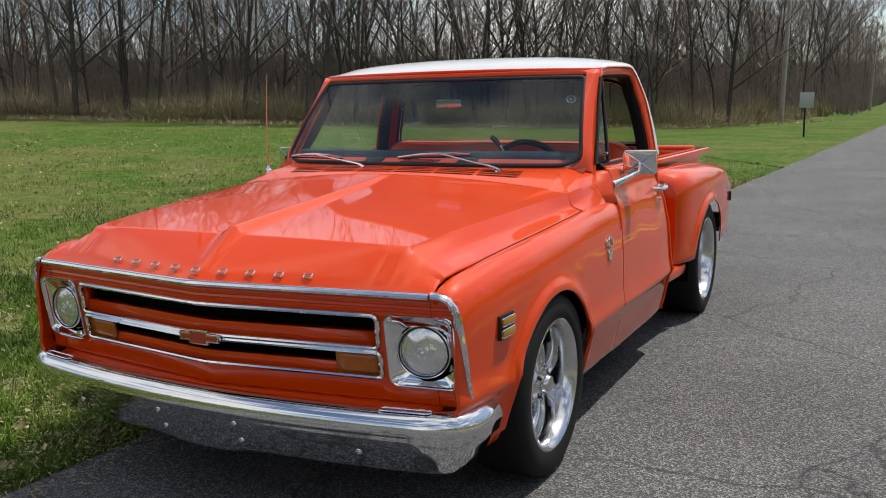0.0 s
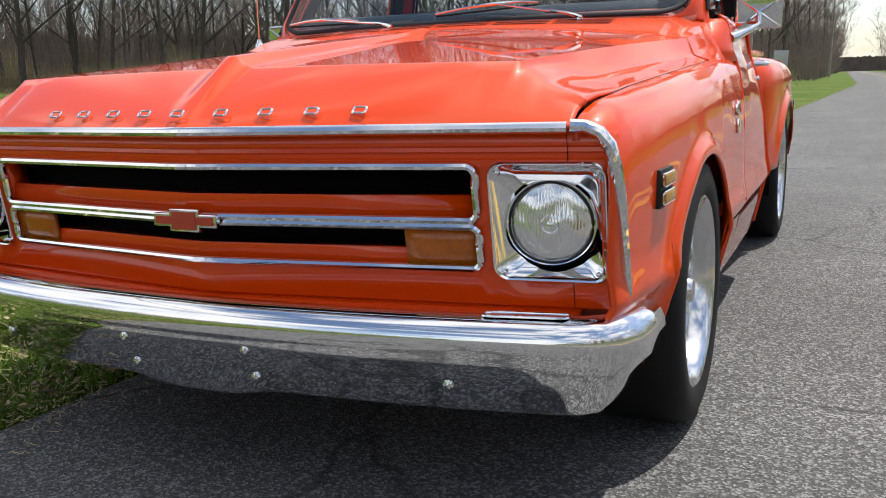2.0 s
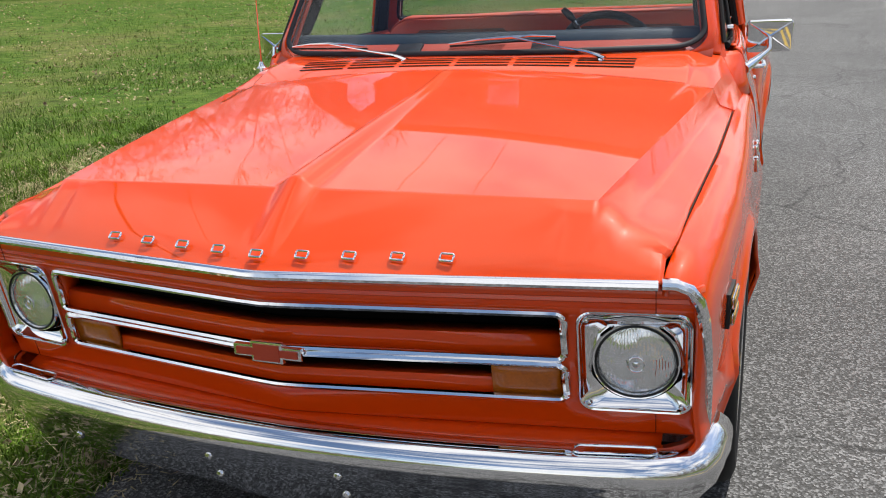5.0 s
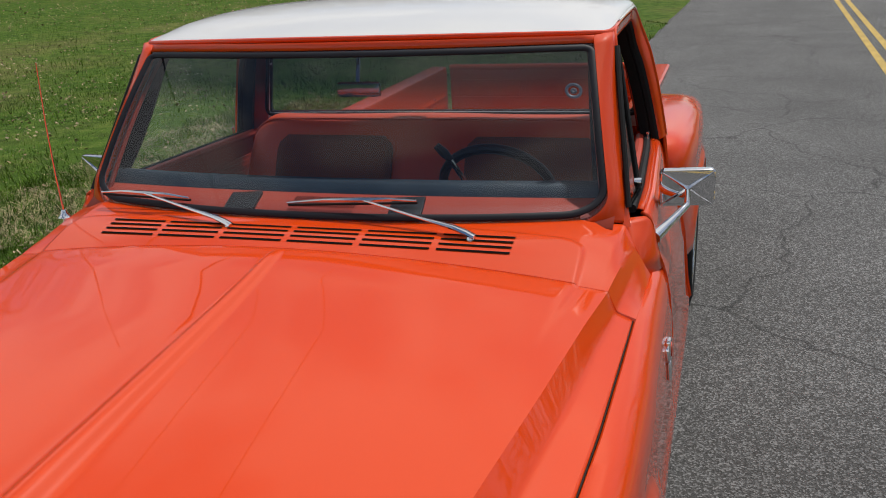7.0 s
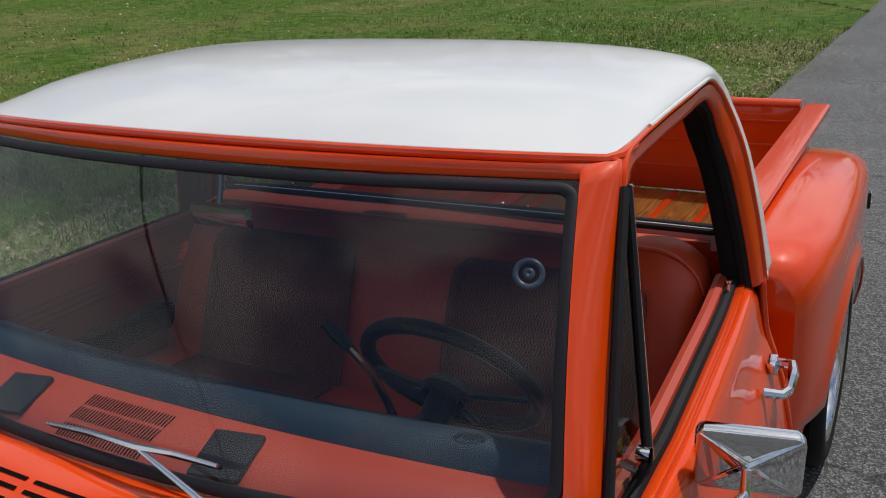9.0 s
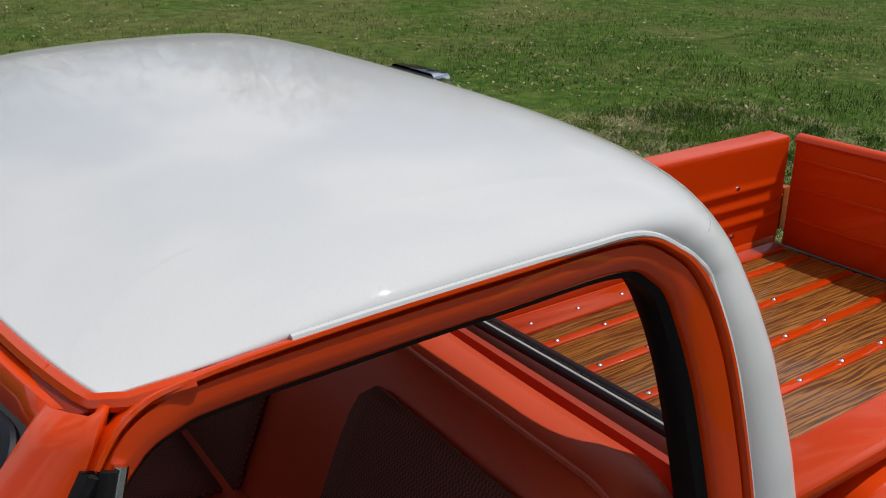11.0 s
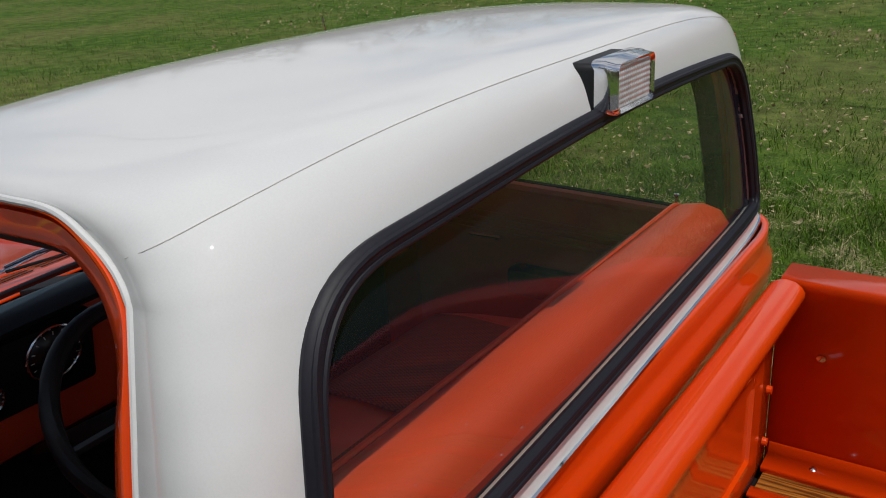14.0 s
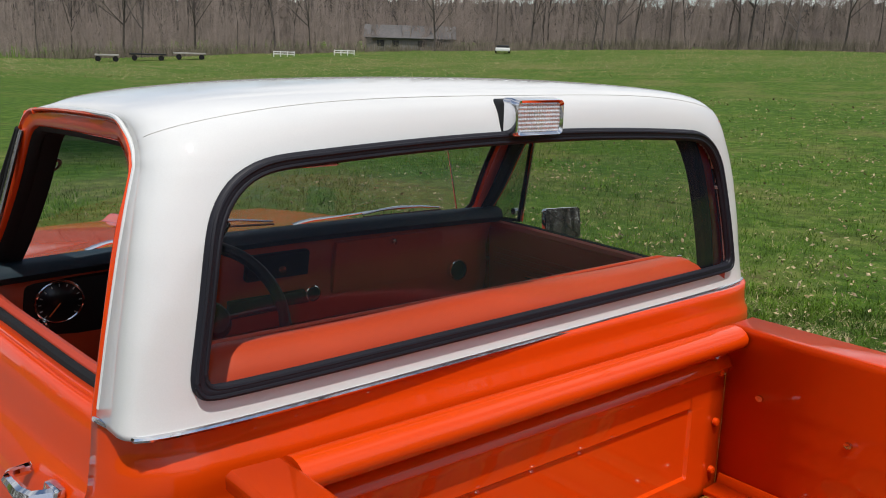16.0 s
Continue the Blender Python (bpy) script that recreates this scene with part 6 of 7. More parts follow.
def build_dash():
    us = np.linspace(-0.86, 0.86, 31)
    rows = []
    for x in us:
        b = 0.12 * abs(x / 0.86) ** 2.2
        rows.append([(x, 1.70 + b, 1.120), (x, 1.80 + b * 0.9, 1.158), (x, 1.90 + b * 0.5, 1.176)])
    top = part("dashboard", Shape().grid(rows), DASHRED, truck, "orange painted dashboard with a dark padded edge", thick=0.01)
    rows = []
    for x in us:
        b = 0.06 * abs(x / 0.86) ** 2.2
        rows.append([(x, 1.885 + b, 1.172), (x, 1.90 + b, 1.200), (x, 1.935 + b, 1.210), (x, 1.965 + b, 1.200), (x, 1.975 + b, 1.175), (x, 1.955 + b, 1.155), (x, 1.92 + b, 1.15)])
    part("dash_pad", Shape().grid(rows), PAD, top, "dark padded dash edge", smooth=60)
    rows = []
    for x in us:
        b = 0.04 * abs(x / 0.86) ** 2.2
        rows.append([(x, 1.93 + b, 1.155), (x, 1.90 + b, 1.05), (x, 1.905 + b, 0.95), (x, 1.88 + b, 0.86), (x, 1.80, 0.80)])
    part("dash_face", Shape().grid(rows), VINYL, top, "orange dash face", thick=0.01)
    # defroster outlets and slotted speaker grille
    for x in (-0.262, 0.272):
        part("defroster_outlet", Shape().box((x, 1.806, 1.162), (0.10, 0.105, 0.012), Matrix.Rotation(radians(14), 4, "X") @ Matrix.Rotation(radians(8), 4, "Z"), 0.004), DARK, top, "black defroster outlet")
    # black bars laid on the dash, in place of the slots' shade
    s = Shape()
    for r in range(3):
        for k in range(28):
            y = 1.768 + r * 0.038
            s.box((-0.098 + k * 0.0076, y, line([(1.70, 1.120), (1.80, 1.158), (1.90, 1.176)], y) + 0.0008), (0.0026, 0.031, 0.0012), Matrix.Rotation(radians(20 if y < 1.8 else 10), 4, "X"))
    part("speaker_slots", s, BLACK, top, "black bars on the dash top in place of the speaker slots' shade")
    # gauges
    panel = part("instrument_panel", Shape().box((0.53, 1.925, 1.055), (0.50, 0.035, 0.175), Matrix.Rotation(radians(-10), 4, "X"), 0.012), DARK, top, "black gauge cluster")
    for x, z, r in ((0.69, 1.075, 0.062), (0.38, 1.075, 0.062), (0.755, 1.00, 0.034), (0.53, 1.03, 0.034), (0.53, 1.10, 0.030)):
        y = 1.949 + (1.055 - z) * -0.17
        m = Matrix.Translation((x, y, z)) @ Matrix.Rotation(radians(90), 4, "Z") @ Matrix.Rotation(radians(10), 4, "Y")
        part("gauge_ring", Shape().tube([m @ Vector((0, r * math.cos(q), r * math.sin(q))) for q in np.linspace(0, 2 * math.pi, 25)[:-1]], 0.0035, 6, closed=True), STEEL, panel, "thin bright gauge ring")
        part("gauge_face", Shape().cap([m @ Vector((0.001, r * math.cos(q), r * math.sin(q))) for q in np.linspace(0, 2 * math.pi, 25)[:-1]]), DIAL, panel, "black dial", thick=0.002)
        s = Shape()
        for k in range(13):
            q = radians(-40 + k * 22)
            d = Vector((0.005, math.cos(q), math.sin(q)))
            s.tube([m @ Vector((0.005, d.y * r * 0.78, d.z * r * 0.78)), m @ Vector((0.005, d.y * r * 0.9, d.z * r * 0.9))], 0.0012, 4)
        part("gauge_marks", s, PALE, panel, "pale scale marks")
        part("needle", Shape().tube([m @ Vector((0.007, 0, 0)), m @ Vector((0.007, -r * 0.45, -r * 0.6))], 0.002, 5), NEEDLE, panel, "orange needle")
    part("radio", Shape().box((0.02, 1.925, 1.085), (0.22, 0.03, 0.085), Matrix.Rotation(radians(-10), 4, "X"), 0.006), DARK, top, "black radio plate")
    part("radio_knob", Shape().lathe([(0.001, 0.02), (0.013, 0.018), (0.015, 0.0)], Matrix.Translation((0.02, 1.945, 1.078)) @ Matrix.Rotation(radians(90), 4, "Z"), 14), CHROME, top)
    part("heater_panel", Shape().box((0.05, 1.925, 0.965), (0.28, 0.03, 0.045), bevel=0.006), DARK, top, "black heater control")
    for x, z, r in ((-0.10, 0.975, 0.028), (-0.72, 0.97, 0.042)):
        m = Matrix.Translation((x, 1.93, z)) @ Matrix.Rotation(radians(90), 4, "Z")
        part("air_vent", Shape().lathe([(r, 0.0), (r, 0.018), (r * 0.88, 0.02), (r * 0.82, 0.008), (0.001, 0.008)], m, 24), CHROME, top, "round vent with a bright ring")
        part("vent_louvre", Shape().lathe([(r * 0.82, 0.010), (0.001, 0.012)], m, 24), DARK, top)
    part("glove_box", Shape().box((-0.42, 1.918, 1.045), (0.46, 0.03, 0.19), Matrix.Rotation(radians(-8), 4, "X"), 0.012), VINYL, top, "orange glove box lid")
    part("glove_knob", Shape().lathe([(0.001, 0.016), (0.010, 0.014), (0.012, 0.0)], Matrix.Translation((-0.42, 1.945, 1.118)) @ Matrix.Rotation(radians(90), 4, "Z"), 14), CHROME, top)
    # steering
    c, nrm = Vector((0.42, 2.325, 1.078)), Vector((0, 0.86, 0.51)).normalized()
    m = Matrix.Translation(c) @ nrm.to_track_quat("X", "Z").to_matrix().to_4x4()
    wheel = part("steering_wheel", Shape().tube([m @ Vector((0, 0.192 * math.cos(q), 0.192 * math.sin(q))) for q in np.linspace(0, 2 * math.pi, 49)[:-1]], 0.0165, 10, closed=True), DARK, truck, "black three-spoke steering wheel")
    for q in (0, 180, 270):
        q = radians(q)
        part("spoke", Shape().tube([m @ Vector((-0.03, 0.03 * math.cos(q), 0.03 * math.sin(q))), m @ Vector((-0.01, 0.185 * math.cos(q), 0.185 * math.sin(q)))], 0.013, 6, flat=0.5), DARK, wheel)
    part("horn_button", Shape().lathe([(0.001, -0.004), (0.04, -0.008), (0.055, -0.03), (0.05, -0.05)], m, 24), DARK, wheel)
    part("steering_column", Shape().tube([m @ Vector((-0.03, 0, 0)), m @ Vector((-0.48, 0, 0))], 0.032, 14), DARK, wheel)
    part("gear_lever", Shape().tube([(0.352, 2.10, 1.00), (0.346, 2.082, 1.06), (0.335, 2.058, 1.13), (0.304, 2.031, 1.195)], 0.0085, 8).placed(), STEEL, wheel, "bent chrome gear lever")
    part("lever_knob", Shape().tube([(0.310, 2.032, 1.19), (0.290, 2.029, 1.212), (0.266, 2.025, 1.237)], [0.009, 0.015, 0.011], 10).placed(), DARK, wheel, "black lever knob")


build_dash()

# antenna on the far cowl side
s = Shape().lathe([(0.001, 0.035), (0.008, 0.034), (0.012, 0.02), (0.022, 0.01), (0.024, -0.02)], Matrix.Translation((-0.882, 1.735, 1.098)) @ Matrix.Rotation(radians(-90), 4, "Y"), 14)
ant = part("antenna", s, CHROME, truck, "thin telescopic radio antenna")
part("antenna_mast", Shape().tube([(-0.882, 1.735, 1.12), (-0.868, 1.715, 1.25), (-0.845, 1.69, 1.42), (-0.82, 1.672, 1.60)], [0.0038, 0.0034, 0.0026, 0.0022], 6), STEEL, ant)


# ---- trees and distance ----
def branch_tree(seed, height, spread, lean, thick, deep=4):
    """A bare tree: trunk with limbs, and a crown of fine twigs, as two shapes."""
    rnd = random.Random(seed)
    trunk, crown = Shape(), Shape()

    def limb(p, d, length, r, level):
        pts, rad = [p.copy()], [r]
        steps = 5 if level == 0 else 3
        q, dd = p.copy(), d.copy()
        for i in range(steps):
            dd = (dd + Vector((rnd.uniform(-1, 1), rnd.uniform(-1, 1), rnd.uniform(-0.2, 0.7))) * (0.11 if level == 0 else 0.24)).normalized()
            q = q + dd * (length / steps)
            pts.append(q.copy())
            rad.append(r * (1 - 0.78 * (i + 1) / steps))
        if level >= 3:
            w = Vector((-d.y, d.x, 0.3)).normalized() * max(r, 0.009)
            base = len(crown.v)
            crown.v += [tuple(pts[0] - w), tuple(pts[0] + w), tuple(pts[2] + w * 0.5), tuple(pts[-1])]
            crown.f += [(base, base + 1, base + 2), (base, base + 2, base + 3)]
        else:
            (trunk if level < 2 else crown).tube(pts, rad, (7, 5, 3)[level], caps=False)
        if level >= deep:
            return
        n = (rnd.randint(10, 13), rnd.randint(4, 6), rnd.randint(4, 6), 4)[level]
        for k in range(n):
            f = rnd.uniform(0.13 if level == 0 else 0.2, 1.0)
            j = min(steps - 1, int(f * steps))
            at = pts[j].lerp(pts[j + 1], f * steps - j)
            az = rnd.uniform(0, 2 * math.pi)
            out = Vector((math.cos(az), math.sin(az), 0))
            nd = (dd * rnd.uniform(0.45, 0.9) + out * spread * rnd.uniform(0.6, 1.1) + Vector((0, 0, 0.25))).normalized()
            limb(at, nd, length * rnd.uniform(0.32, 0.55) * (1.15 - 0.4 * f), max(0.006, r * (1 - 0.78 * f) * rnd.uniform(0.45, 0.7)), level + 1)

    limb(Vector((0, 0, -0.1)), Vector((lean, lean * 0.4, 1)).normalized(), height, height * thick, 0)
    return trunk, crown


def plant_trees():
    kinds = []
    for i, (h, sp, ln, th) in enumerate(((11.5, 0.8, 0.02, 0.0085), (13, 0.7, -0.03, 0.0075), (10, 0.95, 0.05, 0.0085), (13.5, 0.6, 0.0, 0.007), (8.5, 0.9, -0.06, 0.0085), (12, 0.75, 0.04, 0.0075), (12.5, 0.95, 0.05, 0.0108), (12, 1.0, -0.04, 0.0098))):
        t, c = branch_tree(100 + i, h, sp, ln, th)
        kinds.append((t.mesh("trunk", BARK, 50), c.mesh("crown", TWIG, 0)))
    rnd = random.Random(7)
    spots = []

    def arc(deg, r):
        return (-math.sin(radians(deg)) * r, math.cos(radians(deg)) * r)

    keys = [(4, 62), (10, 50), (22, 45), (40, 44), (58, 52), (75, 75), (95, 92), (120, 105), (150, 104), (170, 98)]
    for k in range(30):
        a = (7 + 56 * (k + rnd.random()) / 22) if k < 22 else 75 + 85 * (k - 22 + rnd.random()) / 8
        x, y = arc(a, line(keys, a) + rnd.uniform(-1.5, 2.5))
        spots.append((x, y, rnd.uniform(0.85, 1.15)))
    for k in range(85):
        a = 5 + 60 * (k + rnd.random()) / 85
        x, y = arc(a, line(keys, a) + abs(rnd.gauss(0, 9)) + 0.5)
        spots.append((x, y, rnd.uniform(0.8, 1.25)))
    for k in range(106):
        a = 65 + 100 * (k + rnd.random()) / 106
        x, y = arc(a, line(keys, a) + abs(rnd.gauss(0, 14)) + (16 if 137 < a < 147 else 0))
        spots.append((x, y, rnd.uniform(0.95, 1.45)))
    # trees across the road, out of view, added for reflections
    for k in range(18):
        y = rnd.uniform(-70, 130)
        spots.append((road_left(y) + 7.5 + rnd.uniform(9, 30), y, rnd.uniform(0.7, 1.1)))
    for k in range(46):
        y = 66 + 240 * rnd.random()
        spots.append((road_left(y) - line([(60, 6), (120, 3.2), (300, 2.4)], y) - rnd.uniform(0, 14) * rnd.random(), y, rnd.uniform(0.8, 1.2)))
    for k in range(34):
        y = 58 + 70 * rnd.random()
        spots.append((road_left(y) - 6 - 16 * rnd.random() ** 1.4, y, rnd.uniform(0.95, 1.45)))
    for k in range(44):
        y = 90 + 240 * rnd.random()
        spots.append((road_left(y) + 8.8 + rnd.uniform(0, 7), y, rnd.uniform(0.7, 1.1)))
    # saplings of the understorey, one thicket
    young = []
    for i in range(3):
        t, c = branch_tree(300 + i, 5.5, 0.85, 0.05 * (i - 1), 0.006, 3)
        pts = []
        for sh in (t, c):
            for f in sh.f:
                for k in range(1, len(f) - 1):
                    pts += [sh.v[f[0]], sh.v[f[k]], sh.v[f[k + 1]]]
        young.append(np.array(pts))
    places = []
    for k in range(170):
        a = 4 + 62 * (k + rnd.random()) / 105 if k < 105 else 68 + 102 * (k - 105 + rnd.random()) / 65
        places.append(arc(a, line(keys, a) + rnd.uniform(-0.5, 12)))
    for k in range(30):
        y = 75 + 200 * rnd.random()
        places.append((road_left(y) - 3.5 - rnd.uniform(0, 6), y))
    out = []
    for k, (x, y) in enumerate(places):
        if x < road_left(max(0.0, y)) - 3:
            p, q, sc = young[k % 3], rnd.uniform(0, 6.28), rnd.uniform(0.6, 1.25)
            m = np.array(((math.cos(q), -math.sin(q), 0), (math.sin(q), math.cos(q), 0), (0, 0, 1))) * sc
            out.append(p @ m.T + np.array((x, y, rise(x, y) - 0.05)))
    stuff_mesh("saplings", np.concatenate(out, 0), TWIG, "thicket of thin bare saplings under the trees", "saplings")
    for i, (x, y, sc) in enumerate(spots):
        j = i % 6 if i >= 30 else 6 + i % 2
        ob = thing("tree", "bare leafless deciduous tree at the wood's edge", "tree", group="bare trees")
        ob.matrix_basis = Matrix.Translation((x, y, rise(x, y) - 0.05)) @ Matrix.Rotation(rnd.uniform(0, 6.28), 4, "Z") @ Matrix.Diagonal((sc, sc, sc * rnd.uniform(0.9, 1.15), 1))
        for me in kinds[j]:
            o = new("trunk" if me.name.startswith("trunk") else "crown", me)
            o.parent = ob
    # brush and saplings under the trees, in clumps
    rng = np.random.default_rng(5)
    tris, far_clumps = [], []
    for c in range(560):
        deg = rng.uniform(1.5, 66) if c % 8 < 5 else rng.uniform(66, 165)
        r0 = float(np.interp(deg, [k[0] for k in keys], [k[1] for k in keys])) + abs(rng.normal(0, 3.5)) - 0.5
        if deg < 6:
            r0 = rng.uniform(62, 180)
        cx, cy = arc(deg, r0)
        if cx > road_left(max(0.0, cy)) - 4:
            continue
        if deg > 66:
            far_clumps.append((deg, r0))
            continue
        R, H, m = rng.uniform(0.9, 2.8), rng.uniform(0.4, 1.6) * rng.uniform(0.7, 2.0), int(rng.uniform(150, 270))
        q, k = rng.uniform(0, 2 * np.pi, m), np.sqrt(rng.random(m))
        bx, by = cx + np.cos(q) * R * k * 0.55, cy + np.sin(q) * R * k * 0.55
        hh = H * np.sqrt(np.maximum(0.05, 1 - 0.85 * k ** 2)) * rng.uniform(0.5, 1.1, m)
        tx, ty = cx + np.cos(q) * R * k * 1.15 + rng.normal(0, 0.5, m), cy + np.sin(q) * R * k + rng.normal(0, 0.5, m)
        z0 = rise(cx, cy) - 0.1
        w = rng.uniform(0.008, 0.020, m) * max(1.0, r0 / 50)
        sx, sy = math.cos(radians(deg)) * w, math.sin(radians(deg)) * w
        z = np.full(m, z0)
        base = np.stack([bx, by, z], 1)
        side = np.stack([sx, sy, np.zeros(m)], 1)
        tip = np.stack([tx, ty, z0 + hh], 1)
        mid = base * 0.5 + tip * 0.5
        fork = mid + np.stack([rng.normal(0, 0.55, m), rng.normal(0, 0.55, m), hh * rng.uniform(-0.1, 0.45, m)], 1)
        tris += [np.stack([base - side, base + side, tip], 1), np.stack([mid - side * 0.7, mid + side * 0.7, fork], 1)]
    stuff_mesh("brush", np.concatenate(tris, 0).reshape(-1, 3), BRUSH, "tangled dry brush and saplings along the wood's edge", "brush")
    # pale dead grass and leaves lying along the wood's edge
    edge = []
    for c in range(150):
        deg = rng.uniform(3, 64)
        cx, cy = arc(deg, float(np.interp(deg, [k[0] for k in keys], [k[1] for k in keys])) - rng.uniform(0.6, 2.2))
        if cx > road_left(max(0.0, cy)) - 4:
            continue
        m, sp = 60, rng.uniform(0.3, 1.1)
        base = np.stack([cx + rng.normal(0, sp, m), cy + rng.normal(0, 0.4, m), np.full(m, rise(cx, cy) - 0.02)], 1)
        tip = base + np.stack([rng.normal(0, 0.22, m), rng.normal(0, 0.22, m), rng.uniform(0.05, 0.28, m)], 1)
        side = np.array((math.cos(radians(deg)), math.sin(radians(deg)), 0.0)) * 0.022
        edge.append(np.stack([base - side, base + side, tip], 1))
    # thin dry grass over the far field
    m = 26000
    deg, f = rng.uniform(62, 168, m), rng.random(m) ** 0.7
    rad = np.interp(deg, [k[0] for k in keys], [k[1] for k in keys]) * (0.42 + 0.56 * f)
    bx, by = -np.sin(np.radians(deg)) * rad, np.cos(np.radians(deg)) * rad
    base = np.stack([bx, by, np.array([rise(x, y) for x, y in zip(bx, by)]) - 0.02], 1)
    tip = base + np.stack([rng.normal(0, 0.15, m), rng.normal(0, 0.15, m), rng.uniform(0.03, 0.10, m)], 1)
    side = np.stack([np.cos(np.radians(deg)), np.sin(np.radians(deg)), np.zeros(m)], 1) * rng.uniform(0.008, 0.020, (m, 1))
    edge.append(np.stack([base - side, base + side, tip], 1))
    stuff_mesh("dry_litter", np.concatenate(edge, 0).reshape(-1, 3), STRAW, "pale dead grass along the wood's edge and far field", "straw")
    # low scrub before the far wood
    scrub = []
    for deg, r0 in far_clumps:
        cx, cy = arc(deg, r0)
        m = 90
        z0 = rise(cx, cy) - 0.1
        base = np.stack([cx + rng.normal(0, 1.3, m), cy + rng.normal(0, 1.3, m), np.full(m, z0)], 1)
        tip = base + np.stack([rng.normal(0, 0.3, m), rng.normal(0, 0.3, m), rng.uniform(0.4, 1.5, m)], 1)
        side = np.array((math.cos(radians(deg)), math.sin(radians(deg)), 0.0)) * 0.03
        scrub.append(np.stack([base - side, base + side, tip], 1))
    stuff_mesh("scrub", np.concatenate(scrub, 0).reshape(-1, 3), SCRUB, "low grey-brown scrub before the far wood", "brush")
    # far trunks deeper in the wood
    n = 5600
    ang = np.radians(np.where(rng.random(n) < 0.42, rng.uniform(0, 66, n), rng.uniform(66, 172, n)))
    edge = np.interp(np.degrees(ang), [k[0] for k in keys], [k[1] for k in keys])
    r = edge + 4 + rng.random(n) ** 1.3 * 50
    far = np.degrees(ang) < 5
    r[far] = 80 + 150 * rng.random(int(far.sum()))
    tris = []
    ys = 85 + 220 * rng.random(520)
    xs = np.array([road_left(v) for v in ys]) - 3.2 - 16 * rng.random(520) ** 1.5
    ang = np.concatenate([ang, np.arctan2(-xs, ys)])
    r = np.concatenate([r, np.hypot(xs, ys)])
    for a, rr in zip(ang, r):
        x, y = -math.sin(a) * rr, math.cos(a) * rr
        if x > road_left(max(0.0, y)) - 3:
            continue
        z, hh, wd = rise(x, y) - 0.2, (rng.uniform(2.5, 7) if rng.random() < 0.5 else rng.uniform(6, 10.5)) * (1.35 if a > 1.15 else 1.0), rng.uniform(0.015, 0.055)
        lx, ly = rng.normal(0, 1.0), rng.normal(0, 1.0)
        c, s = math.cos(a) * wd, math.sin(a) * wd
        tris += [(x - c, y - s, z), (x + c, y + s, z), (x + lx, y + ly, z + hh)]
        for k in range(34):
            f = rng.uniform(0.05, 0.95)
            qx, qy, qz = x + lx * f, y + ly * f, z + hh * f
            L = rng.uniform(0.6, 2.6) * (1.2 - f)
            q = rng.normal(0, 0.8)
            ex, ey, ez = math.cos(a) * math.sin(q) * L, math.sin(a) * math.sin(q) * L, abs(math.cos(q)) * L
            t = 0.015 * rr / 70
            wx, wy, wz = math.cos(a) * math.cos(q) * t, math.sin(a) * math.cos(q) * t, -math.sin(q) * t
            tris += [(qx - wx, qy - wy, qz - wz), (qx + wx, qy + wy, qz + wz), (qx + ex, qy + ey, qz + ez)]
    # woods across the road, out of view, added for the paintwork to reflect
    n2 = 1500
    ox, oy = 17 + 22 * rng.random(n2) ** 1.4, rng.uniform(-75, 115, n2)
    over = []
    for x, y in zip(ox, oy):
        hh, wd = rng.uniform(4, 15), rng.uniform(0.03, 0.10)
        lx, ly = rng.normal(0, 0.9), rng.normal(0, 0.9)
        over += [(x, y - wd, -0.2), (x, y + wd, -0.2), (x + lx, y + ly, hh)]
        for k in range(30):
            f = rng.uniform(0.05, 0.95)
            p = (x + lx * f, y + ly * f, hh * f)
            q, L = rng.normal(0, 0.8), rng.uniform(0.6, 2.8) * (1.2 - f)
            over += [(p[0], p[1] - 0.02 * math.cos(q), p[2] + 0.02 * math.sin(q)), (p[0], p[1] + 0.02 * math.cos(q), p[2] - 0.02 * math.sin(q)), (p[0] + rng.normal(0, 0.5), p[1] + math.sin(q) * L, p[2] + abs(math.cos(q)) * L)]
    stuff_mesh("roadside_woods", np.array(over), TWIG, "leafless woods across the road, added out of view for reflections", "woods")
    # plain sheet with a ragged top, added to close sky gaps between trees
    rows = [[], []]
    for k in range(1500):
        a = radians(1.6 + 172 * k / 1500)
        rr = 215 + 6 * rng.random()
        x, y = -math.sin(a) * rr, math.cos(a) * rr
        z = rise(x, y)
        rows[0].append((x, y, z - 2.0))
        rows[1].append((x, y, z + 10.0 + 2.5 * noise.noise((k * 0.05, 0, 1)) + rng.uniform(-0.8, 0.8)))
    ridge = [[], []]
    for k in range(260):
        a = radians(-24 + 27 * k / 260)
        x, y = -math.sin(a) * 440, math.cos(a) * 440
        ridge[0].append((x, y, -2.0))
        ridge[1].append((x, y, 6.5 + 2.0 * noise.noise((k * 0.07, 3, 1)) + rng.uniform(-0.5, 0.5)))
    rg = new("backdrop", Shape().grid(ridge).mesh("backdrop", DEEPWOOD, 0))
    tagged(rg, "distant grey woods at the road's end", "woods", kind="structure")
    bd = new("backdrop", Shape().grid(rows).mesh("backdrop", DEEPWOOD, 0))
    tagged(bd, "plain grey-brown backdrop sheet behind the leafless wood", "woods", kind="structure")
    stuff_mesh("far_woods", np.array(tris), TWIG, "dense leafless woods behind the edge trees", "woods")


